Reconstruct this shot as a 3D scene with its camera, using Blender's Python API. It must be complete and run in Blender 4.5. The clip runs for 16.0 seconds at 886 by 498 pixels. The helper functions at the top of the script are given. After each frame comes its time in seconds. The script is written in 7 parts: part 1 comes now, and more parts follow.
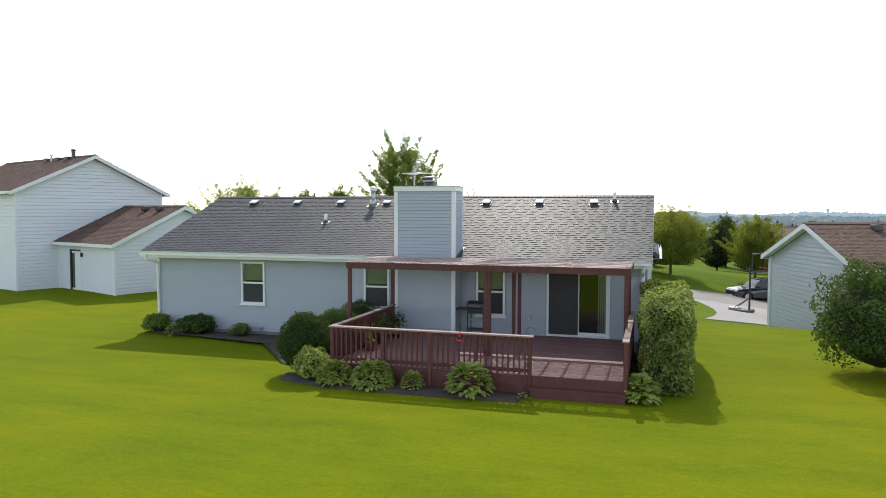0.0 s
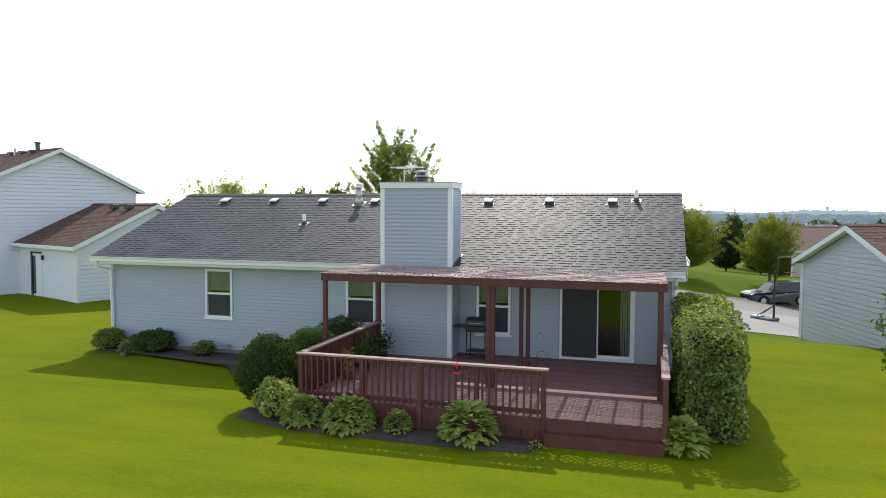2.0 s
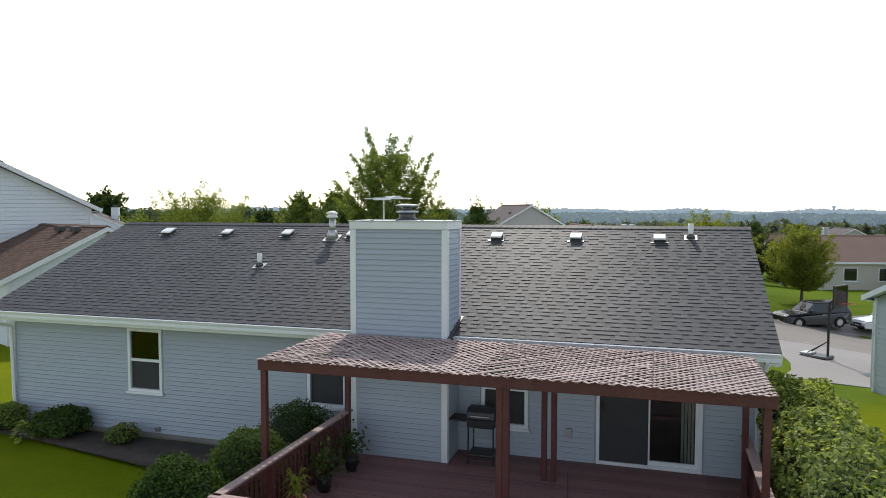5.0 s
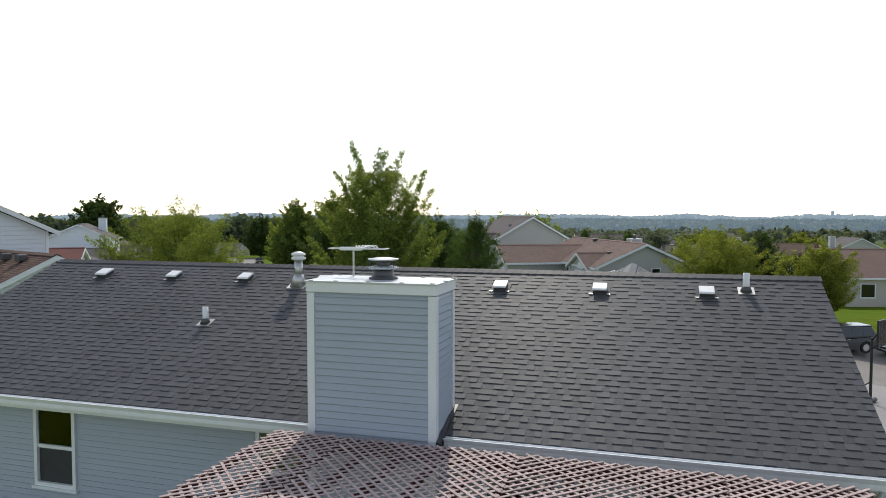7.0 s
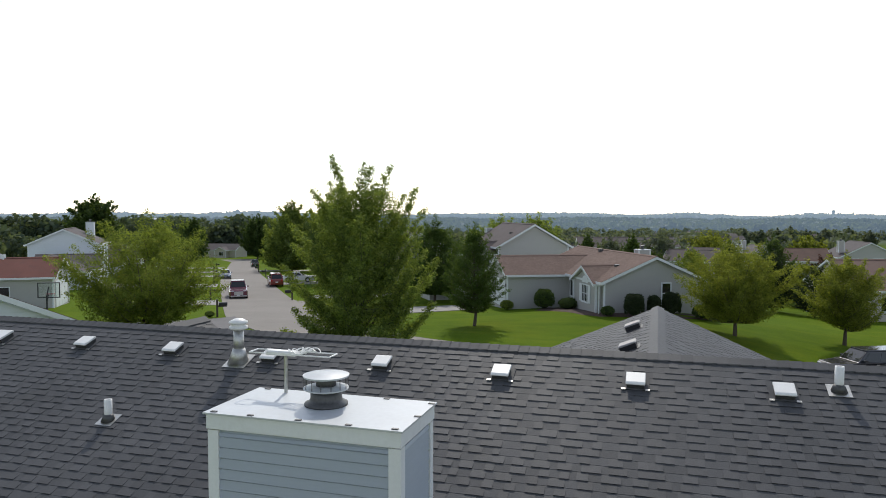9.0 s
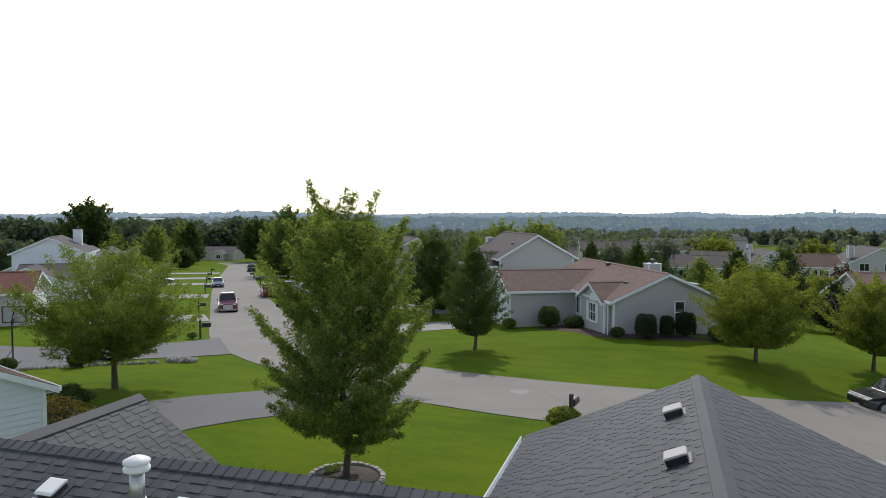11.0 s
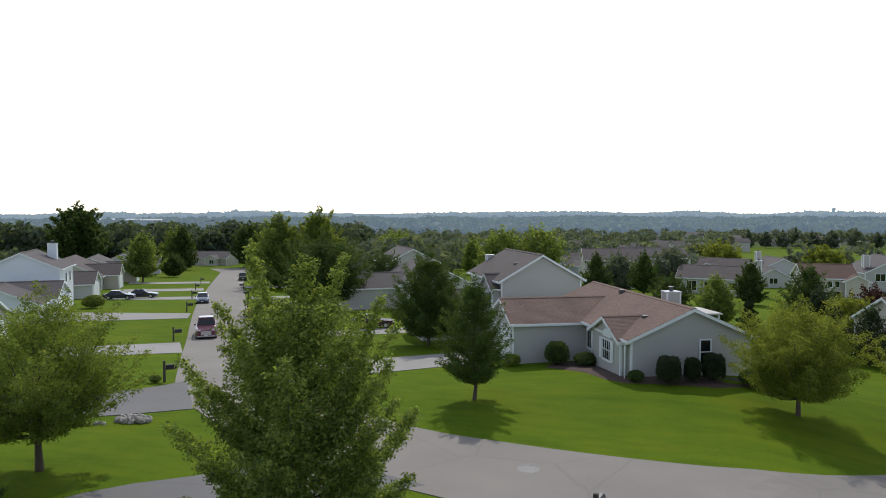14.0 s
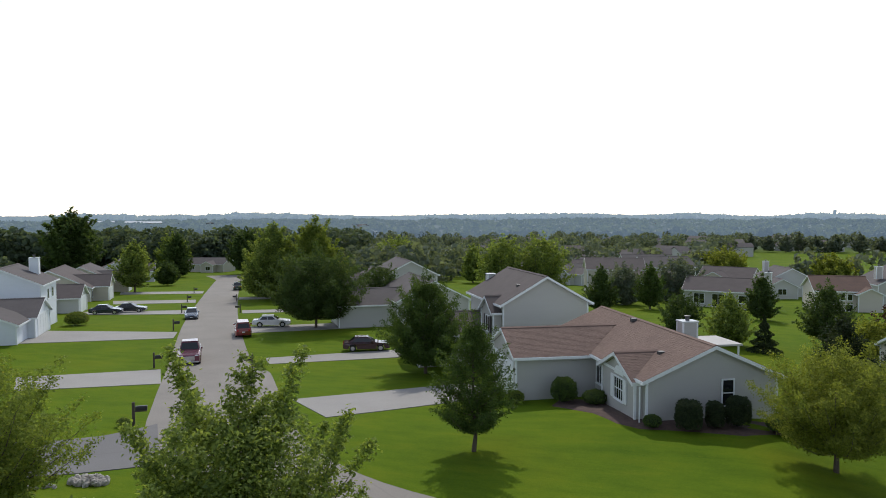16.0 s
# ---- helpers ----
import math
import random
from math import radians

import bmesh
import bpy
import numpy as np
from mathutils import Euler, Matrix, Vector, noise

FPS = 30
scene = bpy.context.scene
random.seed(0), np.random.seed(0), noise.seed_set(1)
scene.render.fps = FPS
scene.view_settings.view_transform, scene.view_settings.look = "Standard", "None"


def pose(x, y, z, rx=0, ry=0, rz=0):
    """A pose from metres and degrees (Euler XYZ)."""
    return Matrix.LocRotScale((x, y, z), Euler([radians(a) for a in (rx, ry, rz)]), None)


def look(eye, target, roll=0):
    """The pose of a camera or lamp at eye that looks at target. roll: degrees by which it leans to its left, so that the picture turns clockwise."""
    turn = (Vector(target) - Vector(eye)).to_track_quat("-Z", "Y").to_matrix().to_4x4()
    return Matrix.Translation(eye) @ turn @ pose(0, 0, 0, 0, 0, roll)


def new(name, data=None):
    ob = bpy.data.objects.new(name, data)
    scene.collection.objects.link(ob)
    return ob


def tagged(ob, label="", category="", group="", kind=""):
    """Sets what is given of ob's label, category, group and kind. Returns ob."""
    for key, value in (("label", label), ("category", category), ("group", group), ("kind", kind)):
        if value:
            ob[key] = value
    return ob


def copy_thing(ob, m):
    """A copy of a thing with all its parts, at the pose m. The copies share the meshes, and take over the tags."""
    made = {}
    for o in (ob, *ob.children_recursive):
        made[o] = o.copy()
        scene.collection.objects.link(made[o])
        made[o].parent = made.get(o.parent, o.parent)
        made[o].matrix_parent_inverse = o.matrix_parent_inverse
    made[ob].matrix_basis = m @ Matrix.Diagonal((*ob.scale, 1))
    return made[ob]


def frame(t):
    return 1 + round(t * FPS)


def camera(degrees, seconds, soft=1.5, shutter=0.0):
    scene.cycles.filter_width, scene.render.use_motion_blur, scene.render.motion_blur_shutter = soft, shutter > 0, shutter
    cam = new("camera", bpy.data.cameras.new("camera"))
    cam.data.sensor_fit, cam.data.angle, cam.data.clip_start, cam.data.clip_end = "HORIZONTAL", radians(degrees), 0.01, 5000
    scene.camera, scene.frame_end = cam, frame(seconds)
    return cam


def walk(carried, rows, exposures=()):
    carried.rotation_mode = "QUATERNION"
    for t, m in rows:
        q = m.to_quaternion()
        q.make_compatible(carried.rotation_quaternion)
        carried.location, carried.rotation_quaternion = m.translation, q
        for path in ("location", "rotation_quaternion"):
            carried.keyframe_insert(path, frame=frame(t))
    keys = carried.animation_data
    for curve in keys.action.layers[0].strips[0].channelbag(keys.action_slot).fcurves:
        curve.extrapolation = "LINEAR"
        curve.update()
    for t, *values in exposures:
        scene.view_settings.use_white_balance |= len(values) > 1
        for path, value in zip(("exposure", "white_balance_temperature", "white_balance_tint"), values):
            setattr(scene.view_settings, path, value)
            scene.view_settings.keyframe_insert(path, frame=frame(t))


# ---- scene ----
cam = camera(64.2, 16.0, 0.9)

PATH = [
    (0, (5.772, -21.344, 4.275), (5.198, -19.431, 4.168), 0.1),
    (0.5, (5.496, -20.554, 4.294), (4.928, -18.639, 4.184), 0.2),
    (1, (5.333, -19.761, 4.291), (4.762, -17.847, 4.181), 0.2),
    (1.5, (5.204, -18.97, 4.277), (4.627, -17.058, 4.17), 0.1),
    (2, (4.951, -18.194, 4.352), (4.379, -16.281, 4.238), 0.2),
    (2.5, (4.821, -17.37, 4.493), (4.242, -15.459, 4.379), 0.1),
    (3, (4.661, -16.583, 4.61), (4.078, -14.673, 4.497), 0.1),
    (3.5, (4.39, -15.798, 4.723), (3.811, -13.887, 4.617), 0.2),
    (4, (4.266, -14.93, 4.911), (3.676, -13.023, 4.798), 0.1),
    (4.5, (4.0, -14.112, 5.099), (3.414, -12.203, 4.982), 0.1),
    (7, (2.878, -9.983, 6.0), (2.297, -8.072, 5.901), -0.0),
    (7.5, (2.67, -9.119, 6.219), (2.091, -7.207, 6.119), 0.0),
    (8, (2.496, -8.222, 6.458), (1.915, -6.311, 6.357), 0.0),
    (8.5, (2.299, -7.358, 6.698), (1.718, -5.447, 6.597), 0.0),
    (9, (2.114, -6.528, 6.943), (1.532, -4.617, 6.839), 0.1),
    (11.3, (1.117, -2.557, 8.143), (0.534, -0.647, 8.037), 0.0),
    (11.5, (1.022, -2.179, 8.231), (0.439, -0.268, 8.126), 0.0),
    (12, (0.811, -1.244, 8.509), (0.228, 0.666, 8.405), -0.0),
    (12.5, (0.51, -0.209, 8.817), (-0.071, 1.702, 8.711), 0.0),
    (13, (0.267, 0.729, 9.135), (-0.315, 2.639, 9.028), -0.1),
    (13.5, (-0.008, 1.648, 9.462), (-0.589, 3.558, 9.355), -0.0),
    (14, (-0.25, 2.631, 9.784), (-0.83, 4.542, 9.675), -0.1),
    (14.5, (-0.481, 3.674, 10.036), (-1.062, 5.585, 9.93), -0.1),
    (15, (-0.702, 4.733, 10.37), (-1.285, 6.643, 10.267), -0.1),
    (15.5, (-0.937, 5.66, 10.784), (-1.518, 7.57, 10.681), -0.1),
    (16, (-1.226, 6.643, 11.236), (-1.807, 8.553, 11.132), -0.1),
]
walk(cam, [(t, look(eye, target, roll)) for t, eye, target, roll in PATH], [(0, 0.93, 6600, 10), (3.0, 0.90, 6600, 10), (4.0, 0.74, 6600, 10), (4.7, 0.62, 6600, 10), (6.8, 0.42, 6550, 10), (9, 0.27, 6500, 10), (11.3, 0.33, 6400, 10), (16, 0.28, 6400, 10)])

# ---------------------------------------------------------------- light
SUN_AZ, SUN_EL = radians(-13.6), radians(42.8)      # clockwise from +y; height over the horizon
SUN_DIR = Vector((math.sin(SUN_AZ) * math.cos(SUN_EL), math.cos(SUN_AZ) * math.cos(SUN_EL), math.sin(SUN_EL)))
world = bpy.data.worlds.new("sky")
scene.world = world
world.use_nodes = True
wn = world.node_tree
wn.nodes.clear()
sky = wn.nodes.new("ShaderNodeTexSky")
sky.sky_type = "NISHITA"
sky.sun_disc = False
sky.sun_elevation, sky.sun_rotation = SUN_EL, SUN_AZ
sky.air_density, sky.dust_density, sky.ozone_density = 1.0, 0.6, 1.0
sky_bg = wn.nodes.new("ShaderNodeBackground")
sky_bg.inputs["Strength"].default_value = 0.15
sky_out = wn.nodes.new("ShaderNodeOutputWorld")
pale = wn.nodes.new("ShaderNodeHueSaturation")          # a thin veil of summer haze
pale.inputs["Saturation"].default_value = 0.55
wn.links.new(sky.outputs["Color"], pale.inputs["Color"])
wn.links.new(pale.outputs["Color"], sky_bg.inputs["Color"])
wn.links.new(sky_bg.outputs[0], sky_out.inputs["Surface"])
sun = new("sun", bpy.data.lights.new("sun", "SUN"))
sun.data.energy, sun.data.angle, sun.data.color = 2.1, radians(0.6), (1.0, 0.94, 0.84)
sun.matrix_world = look(SUN_DIR * 60, (0, 0, 0))


# ---------------------------------------------------------------- materials
def nodes_of(name):
    m = bpy.data.materials.new(name)
    m.use_nodes = True
    nt = m.node_tree
    nt.nodes.clear()
    return m, nt, nt.nodes.new("ShaderNodeOutputMaterial")


def node(nt, kind, **values):
    n = nt.nodes.new(kind)
    for key, v in values.items():
        n.inputs[key.replace("_", " ")].default_value = v
    return n


def scaled(c, k):
    return (min(1, c[0] * k), min(1, c[1] * k), min(1, c[2] * k), 1)


def grain(nt, vec, scale, detail=4.0, rough=0.6):
    n = node(nt, "ShaderNodeTexNoise", Scale=scale, Detail=detail, Roughness=rough)
    nt.links.new(vec, n.inputs["Vector"])
    return n.outputs["Fac"]


def ramp(nt, fac, stops):
    r = nt.nodes.new("ShaderNodeValToRGB")
    while len(r.color_ramp.elements) < len(stops):
        r.color_ramp.elements.new(0.5)
    for e, (p, c) in zip(r.color_ramp.elements, stops):
        e.position, e.color = p, c
    nt.links.new(fac, r.inputs["Fac"])
    return r.outputs["Color"]


def mix(nt, fac, a, b, kind="MIX"):
    n = nt.nodes.new("ShaderNodeMixRGB")
    n.blend_type = kind
    for i, v in ((0, fac), (1, a), (2, b)):
        if hasattr(v, "links"):
            nt.links.new(v, n.inputs[i])
        else:
            n.inputs[i].default_value = v
    return n.outputs[0]


def vary(nt, island):
    """A random number per object, or per loose piece of a mesh."""
    n = nt.nodes.new("ShaderNodeNewGeometry" if island else "ShaderNodeObjectInfo")
    return n.outputs["Random Per Island" if island else "Random"]


def surface(name, base, rough=0.7, metal=0.0, big=1.2, fine=40.0, spread=0.16, bump=0.15, stretch=(1, 1, 1),
            pieces="", piece_spread=0.0, stain=None, stain_amount=0.35, coat=0.0, spec=0.5):
    """A surface with broad and fine variation, a little relief and optional stains."""
    m, nt, out = nodes_of(name)
    tc = nt.nodes.new("ShaderNodeTexCoord")
    mp = node(nt, "ShaderNodeMapping", Scale=stretch)
    nt.links.new(tc.outputs["Object"], mp.inputs["Vector"])
    vec = mp.outputs["Vector"]
    f1, f2 = grain(nt, vec, big), grain(nt, vec, fine, 3.0)
    col = ramp(nt, f1, [(0.3, scaled(base, 1 - spread)), (0.7, scaled(base, 1 + spread))])
    col = mix(nt, 0.45, col, ramp(nt, f2, [(0.3, scaled(base, 1 - spread * 1.3)), (0.7, scaled(base, 1 + spread * 1.3))]))
    if stain:
        f3 = grain(nt, vec, big * 2.3, 6.0, 0.7)
        k = ramp(nt, f3, [(0.52, (0, 0, 0, 1)), (0.72, (stain_amount,) * 3 + (1,))])
        col = mix(nt, k, col, (*stain, 1))
    if pieces:
        k = ramp(nt, vary(nt, pieces == "island"), [(0, (1 - piece_spread,) * 3 + (1,)), (1, (1 + piece_spread * 0.0,) * 3 + (1,))])
        col = mix(nt, 1.0, col, k, "MULTIPLY")
    b = node(nt, "ShaderNodeBsdfPrincipled", Roughness=rough, Metallic=metal)
    b.inputs["Specular IOR Level"].default_value = spec
    b.inputs["Coat Weight"].default_value = coat
    nt.links.new(col, b.inputs["Base Color"])
    if bump:
        bp = node(nt, "ShaderNodeBump", Strength=bump, Distance=0.01)
        nt.links.new(f2, bp.inputs["Height"])
        nt.links.new(bp.outputs[0], b.inputs["Normal"])
    nt.links.new(b.outputs[0], out.inputs["Surface"])
    return m


def leaf_material(name, dark, light, glow=0.45, tip=None, haze_glow=None):
    """Leaves: each one its own shade, with light shining through the blade."""
    m, nt, out = nodes_of(name)
    rnd = vary(nt, True)
    stops = [(0.0, (*dark, 1)), (0.75, (*light, 1))] + ([(0.97, (*light, 1)), (1.0, (*tip, 1))] if tip else [])
    col = ramp(nt, rnd, stops)
    tc = nt.nodes.new("ShaderNodeTexCoord")
    col = mix(nt, 1.0, col, ramp(nt, grain(nt, tc.outputs["Object"], 0.9), [(0.3, (0.75, 0.78, 0.8, 1)), (0.7, (1.1, 1.08, 1, 1))]), "MULTIPLY")
    d = node(nt, "ShaderNodeBsdfPrincipled", Roughness=0.7)
    d.inputs["Specular IOR Level"].default_value = 0.08
    tr = nt.nodes.new("ShaderNodeBsdfTranslucent")
    warm = mix(nt, 1.0, col, (1.5, 1.4, 0.62, 1), "MULTIPLY")
    nt.links.new(col, d.inputs["Base Color"])
    nt.links.new(warm, tr.inputs["Color"])
    ms = node(nt, "ShaderNodeMixShader", Fac=glow)
    nt.links.new(d.outputs[0], ms.inputs[1])
    nt.links.new(tr.outputs[0], ms.inputs[2])
    if haze_glow:                                             # far backdrop: haze painted on as a faint glow of the surface
        em = node(nt, "ShaderNodeEmission", Color=(*haze_glow, 1))
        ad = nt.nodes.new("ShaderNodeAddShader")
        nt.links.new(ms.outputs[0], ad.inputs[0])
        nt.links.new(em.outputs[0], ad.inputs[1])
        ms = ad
    nt.links.new(ms.outputs[0], out.inputs["Surface"])
    return m


def glass_material(name, tint, rough=0.03):
    m, nt, out = nodes_of(name)
    b = node(nt, "ShaderNodeBsdfPrincipled", Base_Color=(*tint, 1), Roughness=rough)
    b.inputs["Specular IOR Level"].default_value = 0.8
    nt.links.new(b.outputs[0], out.inputs["Surface"])
    return m


def clear_glass(name):
    m, nt, out = nodes_of(name)
    gl = node(nt, "ShaderNodeBsdfGlossy", Roughness=0.02)
    tp = node(nt, "ShaderNodeBsdfTransparent", Color=(0.82, 0.86, 0.84, 1))
    fr = node(nt, "ShaderNodeFresnel", IOR=1.6)
    ms = nt.nodes.new("ShaderNodeMixShader")
    nt.links.new(fr.outputs[0], ms.inputs[0])
    nt.links.new(tp.outputs[0], ms.inputs[1])
    nt.links.new(gl.outputs[0], ms.inputs[2])
    nt.links.new(ms.outputs[0], out.inputs["Surface"])
    return m


def grass_material():
    m, nt, out = nodes_of("lawn_grass")
    tc = nt.nodes.new("ShaderNodeTexCoord")
    v = tc.outputs["Object"]
    long = node(nt, "ShaderNodeMapping", Scale=(0.30, 1.0, 1.0))       # mower passes run along the house
    nt.links.new(v, long.inputs["Vector"])
    def lawn(dry, mid, lush):
        c = ramp(nt, grain(nt, v, 0.13, 4.0, 0.6), [(0.32, scaled(lush, 0.92)), (0.5, scaled(mid, 1)), (0.68, scaled(dry, 1.02))])
        c = mix(nt, 0.5, c, ramp(nt, grain(nt, long.outputs["Vector"], 0.85, 5.0, 0.7), [(0.3, scaled(lush, 0.72)), (0.5, scaled(mid, 1)), (0.7, scaled(dry, 1.08))]))
        c = mix(nt, 0.24, c, ramp(nt, grain(nt, v, 9.0, 6.0, 0.8), [(0.3, scaled(lush, 0.42)), (0.7, scaled(dry, 1.25))]))
        return mix(nt, ramp(nt, grain(nt, v, 3.1, 3.0, 0.7), [(0.66, (0, 0, 0, 1)), (0.76, (0.45, 0.45, 0.45, 1))]), c, scaled(dry, 1.12))
    sep = nt.nodes.new("ShaderNodeSeparateXYZ")
    nt.links.new(v, sep.inputs[0])
    def upto(a, b):
        r = nt.nodes.new("ShaderNodeMapRange")
        r.inputs["From Min"].default_value, r.inputs["From Max"].default_value = a, b
        nt.links.new(sep.outputs["Y"], r.inputs["Value"])
        return r.outputs["Result"]
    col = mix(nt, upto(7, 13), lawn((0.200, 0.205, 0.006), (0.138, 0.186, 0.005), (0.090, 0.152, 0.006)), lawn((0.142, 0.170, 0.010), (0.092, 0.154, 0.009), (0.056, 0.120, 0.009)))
    # far ground: distance haze put into the colour, greyer and bluer than the lawns
    hazed_land = ramp(nt, grain(nt, v, 0.012, 5.0, 0.6), [(0.3, (0.060, 0.082, 0.055, 1)), (0.5, (0.082, 0.108, 0.062, 1)), (0.7, (0.115, 0.130, 0.085, 1))])
    col = mix(nt, upto(480, 620), col, hazed_land)
    b = node(nt, "ShaderNodeBsdfPrincipled", Roughness=0.95)
    b.inputs["Specular IOR Level"].default_value = 0.03
    nt.links.new(col, b.inputs["Base Color"])
    bp = node(nt, "ShaderNodeBump", Strength=0.5, Distance=0.05)
    nt.links.new(grain(nt, v, 14.0, 5.0, 0.8), bp.inputs["Height"])
    nt.links.new(bp.outputs[0], b.inputs["Normal"])
    nt.links.new(b.outputs[0], out.inputs["Surface"])
    return m


def asphalt_material(name, base, crack=True):
    m, nt, out = nodes_of(name)
    tc = nt.nodes.new("ShaderNodeTexCoord")
    v = tc.outputs["Object"]
    col = ramp(nt, grain(nt, v, 0.22, 5.0, 0.6), [(0.3, scaled(base, 0.86)), (0.7, scaled(base, 1.12))])
    col = mix(nt, 0.4, col, ramp(nt, grain(nt, v, 45.0, 3.0, 0.8), [(0.3, scaled(base, 0.65)), (0.7, scaled(base, 1.35))]))
    if crack:
        vo = node(nt, "ShaderNodeTexVoronoi", Scale=0.16)
        vo.feature = "DISTANCE_TO_EDGE"
        wob = node(nt, "ShaderNodeTexNoise", Scale=0.9, Detail=5.0)
        nt.links.new(v, wob.inputs["Vector"])
        moved = mix(nt, 0.22, v, wob.outputs["Color"], "ADD")
        nt.links.new(moved, vo.inputs["Vector"])
        k = ramp(nt, vo.outputs["Distance"], [(0.0, (0.15, 0.15, 0.15, 1)), (0.010, (0, 0, 0, 1))])
        col = mix(nt, k, col, scaled(base, 0.3))
    b = node(nt, "ShaderNodeBsdfPrincipled", Roughness=0.85)
    b.inputs["Specular IOR Level"].default_value = 0.25
    nt.links.new(col, b.inputs["Base Color"])
    bp = node(nt, "ShaderNodeBump", Strength=0.25, Distance=0.01)
    nt.links.new(grain(nt, v, 60.0, 2.0), bp.inputs["Height"])
    nt.links.new(bp.outputs[0], b.inputs["Normal"])
    nt.links.new(b.outputs[0], out.inputs["Surface"])
    return m


GRASS = grass_material()
ROAD = asphalt_material("street_asphalt", (0.222, 0.203, 0.182))
DRIVE = asphalt_material("driveway_asphalt", (0.15, 0.146, 0.146))
CONCRETE = asphalt_material("driveway_concrete", (0.285, 0.272, 0.258), False)
SIDING = surface("grey_blue_siding", (0.360, 0.408, 0.470), 0.55, big=0.6, fine=22, spread=0.05, bump=0.05, stretch=(0.3, 0.3, 2), stain=(0.31, 0.355, 0.40), stain_amount=0.25)
SIDING_R = surface("pale_grey_siding", (0.44, 0.48, 0.52), 0.55, big=0.6, fine=22, spread=0.05, bump=0.05, stretch=(0.3, 0.3, 2))
SIDING_W = surface("white_siding", (0.67, 0.71, 0.76), 0.5, big=0.5, fine=22, spread=0.04, bump=0.05, stretch=(0.3, 0.3, 2), stain=(0.6, 0.63, 0.64), stain_amount=0.25)
SIDING_T = surface("tan_grey_siding", (0.425, 0.42, 0.405), 0.6, big=0.5, fine=22, spread=0.05, bump=0.05, stretch=(0.3, 0.3, 2))
# white siding with the shade of backlit far walls put into its colour
SIDING_P = surface("backlit_white_siding", (0.50, 0.50, 0.49), 0.6, big=0.5, fine=22, spread=0.05, bump=0.05, stretch=(0.3, 0.3, 2))
SIDING_B = surface("beige_siding", (0.50, 0.46, 0.40), 0.6, big=0.5, fine=22, spread=0.05, bump=0.05, stretch=(0.3, 0.3, 2))
TRIM = surface("white_trim", (0.74, 0.77, 0.79), 0.45, big=1.5, fine=30, spread=0.04, bump=0.04, stain=(0.55, 0.56, 0.55), stain_amount=0.3)
METAL_W = surface("painted_sheet_metal", (0.50, 0.53, 0.55), 0.4, big=1.5, fine=18, spread=0.06, bump=0.05, stain=(0.5, 0.5, 0.48), stain_amount=0.35)
GALV = surface("galvanised_metal", (0.50, 0.50, 0.48), 0.42, 0.85, big=3, fine=30, spread=0.2, bump=0.08, stain=(0.25, 0.2, 0.14), stain_amount=0.5)
STEEL_DARK = surface("weathered_dark_metal", (0.10, 0.10, 0.10), 0.5, 0.7, big=4, fine=40, spread=0.25, bump=0.1)
SHINGLE_KW = dict(rough=0.85, big=0.7, fine=55, spread=0.14, bump=0.3, spec=0.12, stain=(0.085, 0.082, 0.076), stain_amount=0.35)
HOME_KW = {**SHINGLE_KW, "rough": 0.52, "spec": 0.045, "bump": 0.25}
SHINGLE = surface("grey_shingle", (0.101, 0.103, 0.108), pieces="object", piece_spread=0.16, **HOME_KW)
SHINGLE_F = surface("grey_shingle_field", (0.101, 0.103, 0.108), pieces="island", piece_spread=0.16, **HOME_KW)
SHINGLE_BR = surface("brown_shingle", (0.16, 0.105, 0.085), pieces="island", piece_spread=0.35, **SHINGLE_KW)
SHINGLE_TAN = surface("tan_shingle", (0.205, 0.142, 0.118), pieces="island", piece_spread=0.18, **{**SHINGLE_KW, "stain": (0.17, 0.12, 0.10)})
SHINGLE_RED = surface("red_brown_shingle", (0.19, 0.085, 0.07), pieces="island", piece_spread=0.3, **SHINGLE_KW)
SHINGLE_MV = surface("mauve_brown_shingle", (0.118, 0.100, 0.098), pieces="island", piece_spread=0.2, **SHINGLE_KW)
SHINGLE_GR = surface("taupe_shingle", (0.120, 0.108, 0.108), pieces="island", piece_spread=0.2, **SHINGLE_KW)
RED_WOOD = surface("red_stained_wood", (0.115, 0.032, 0.030), 0.6, big=1.4, fine=26, spread=0.28, bump=0.25, stretch=(1, 1, 1), pieces="object", piece_spread=0.25, stain=(0.20, 0.10, 0.085), stain_amount=0.3)
RED_TOP = surface("sun_faded_red_wood", (0.39, 0.28, 0.255), 0.75, big=1.8, fine=30, spread=0.28, bump=0.25, pieces="object", piece_spread=0.3, stain=(0.24, 0.11, 0.09), stain_amount=0.45)
LATH = surface("weathered_lath", (0.48, 0.37, 0.345), 0.8, big=2.0, fine=40, spread=0.3, bump=0.3, pieces="object", piece_spread=0.3, stain=(0.20, 0.09, 0.08), stain_amount=0.5)
DECK_WOOD = surface("worn_deck_boards", (0.235, 0.125, 0.12), 0.75, big=1.2, fine=24, spread=0.25, bump=0.3, stretch=(0.25, 4, 4), pieces="object", piece_spread=0.25, stain=(0.15, 0.06, 0.055), stain_amount=0.5)
MULCH = surface("dark_mulch", (0.055, 0.042, 0.035), 0.95, big=4, fine=45, spread=0.5, bump=0.9)
RED_MULCH = surface("red_mulch", (0.075, 0.046, 0.038), 0.95, big=4, fine=45, spread=0.5, bump=0.9)
SOIL = surface("foundation_concrete", (0.20, 0.19, 0.18), 0.9, big=2, fine=30, spread=0.2, bump=0.3)
BARK = surface("bark", (0.085, 0.065, 0.05), 0.9, big=5, fine=35, spread=0.4, bump=0.9, stretch=(3, 3, 0.7))
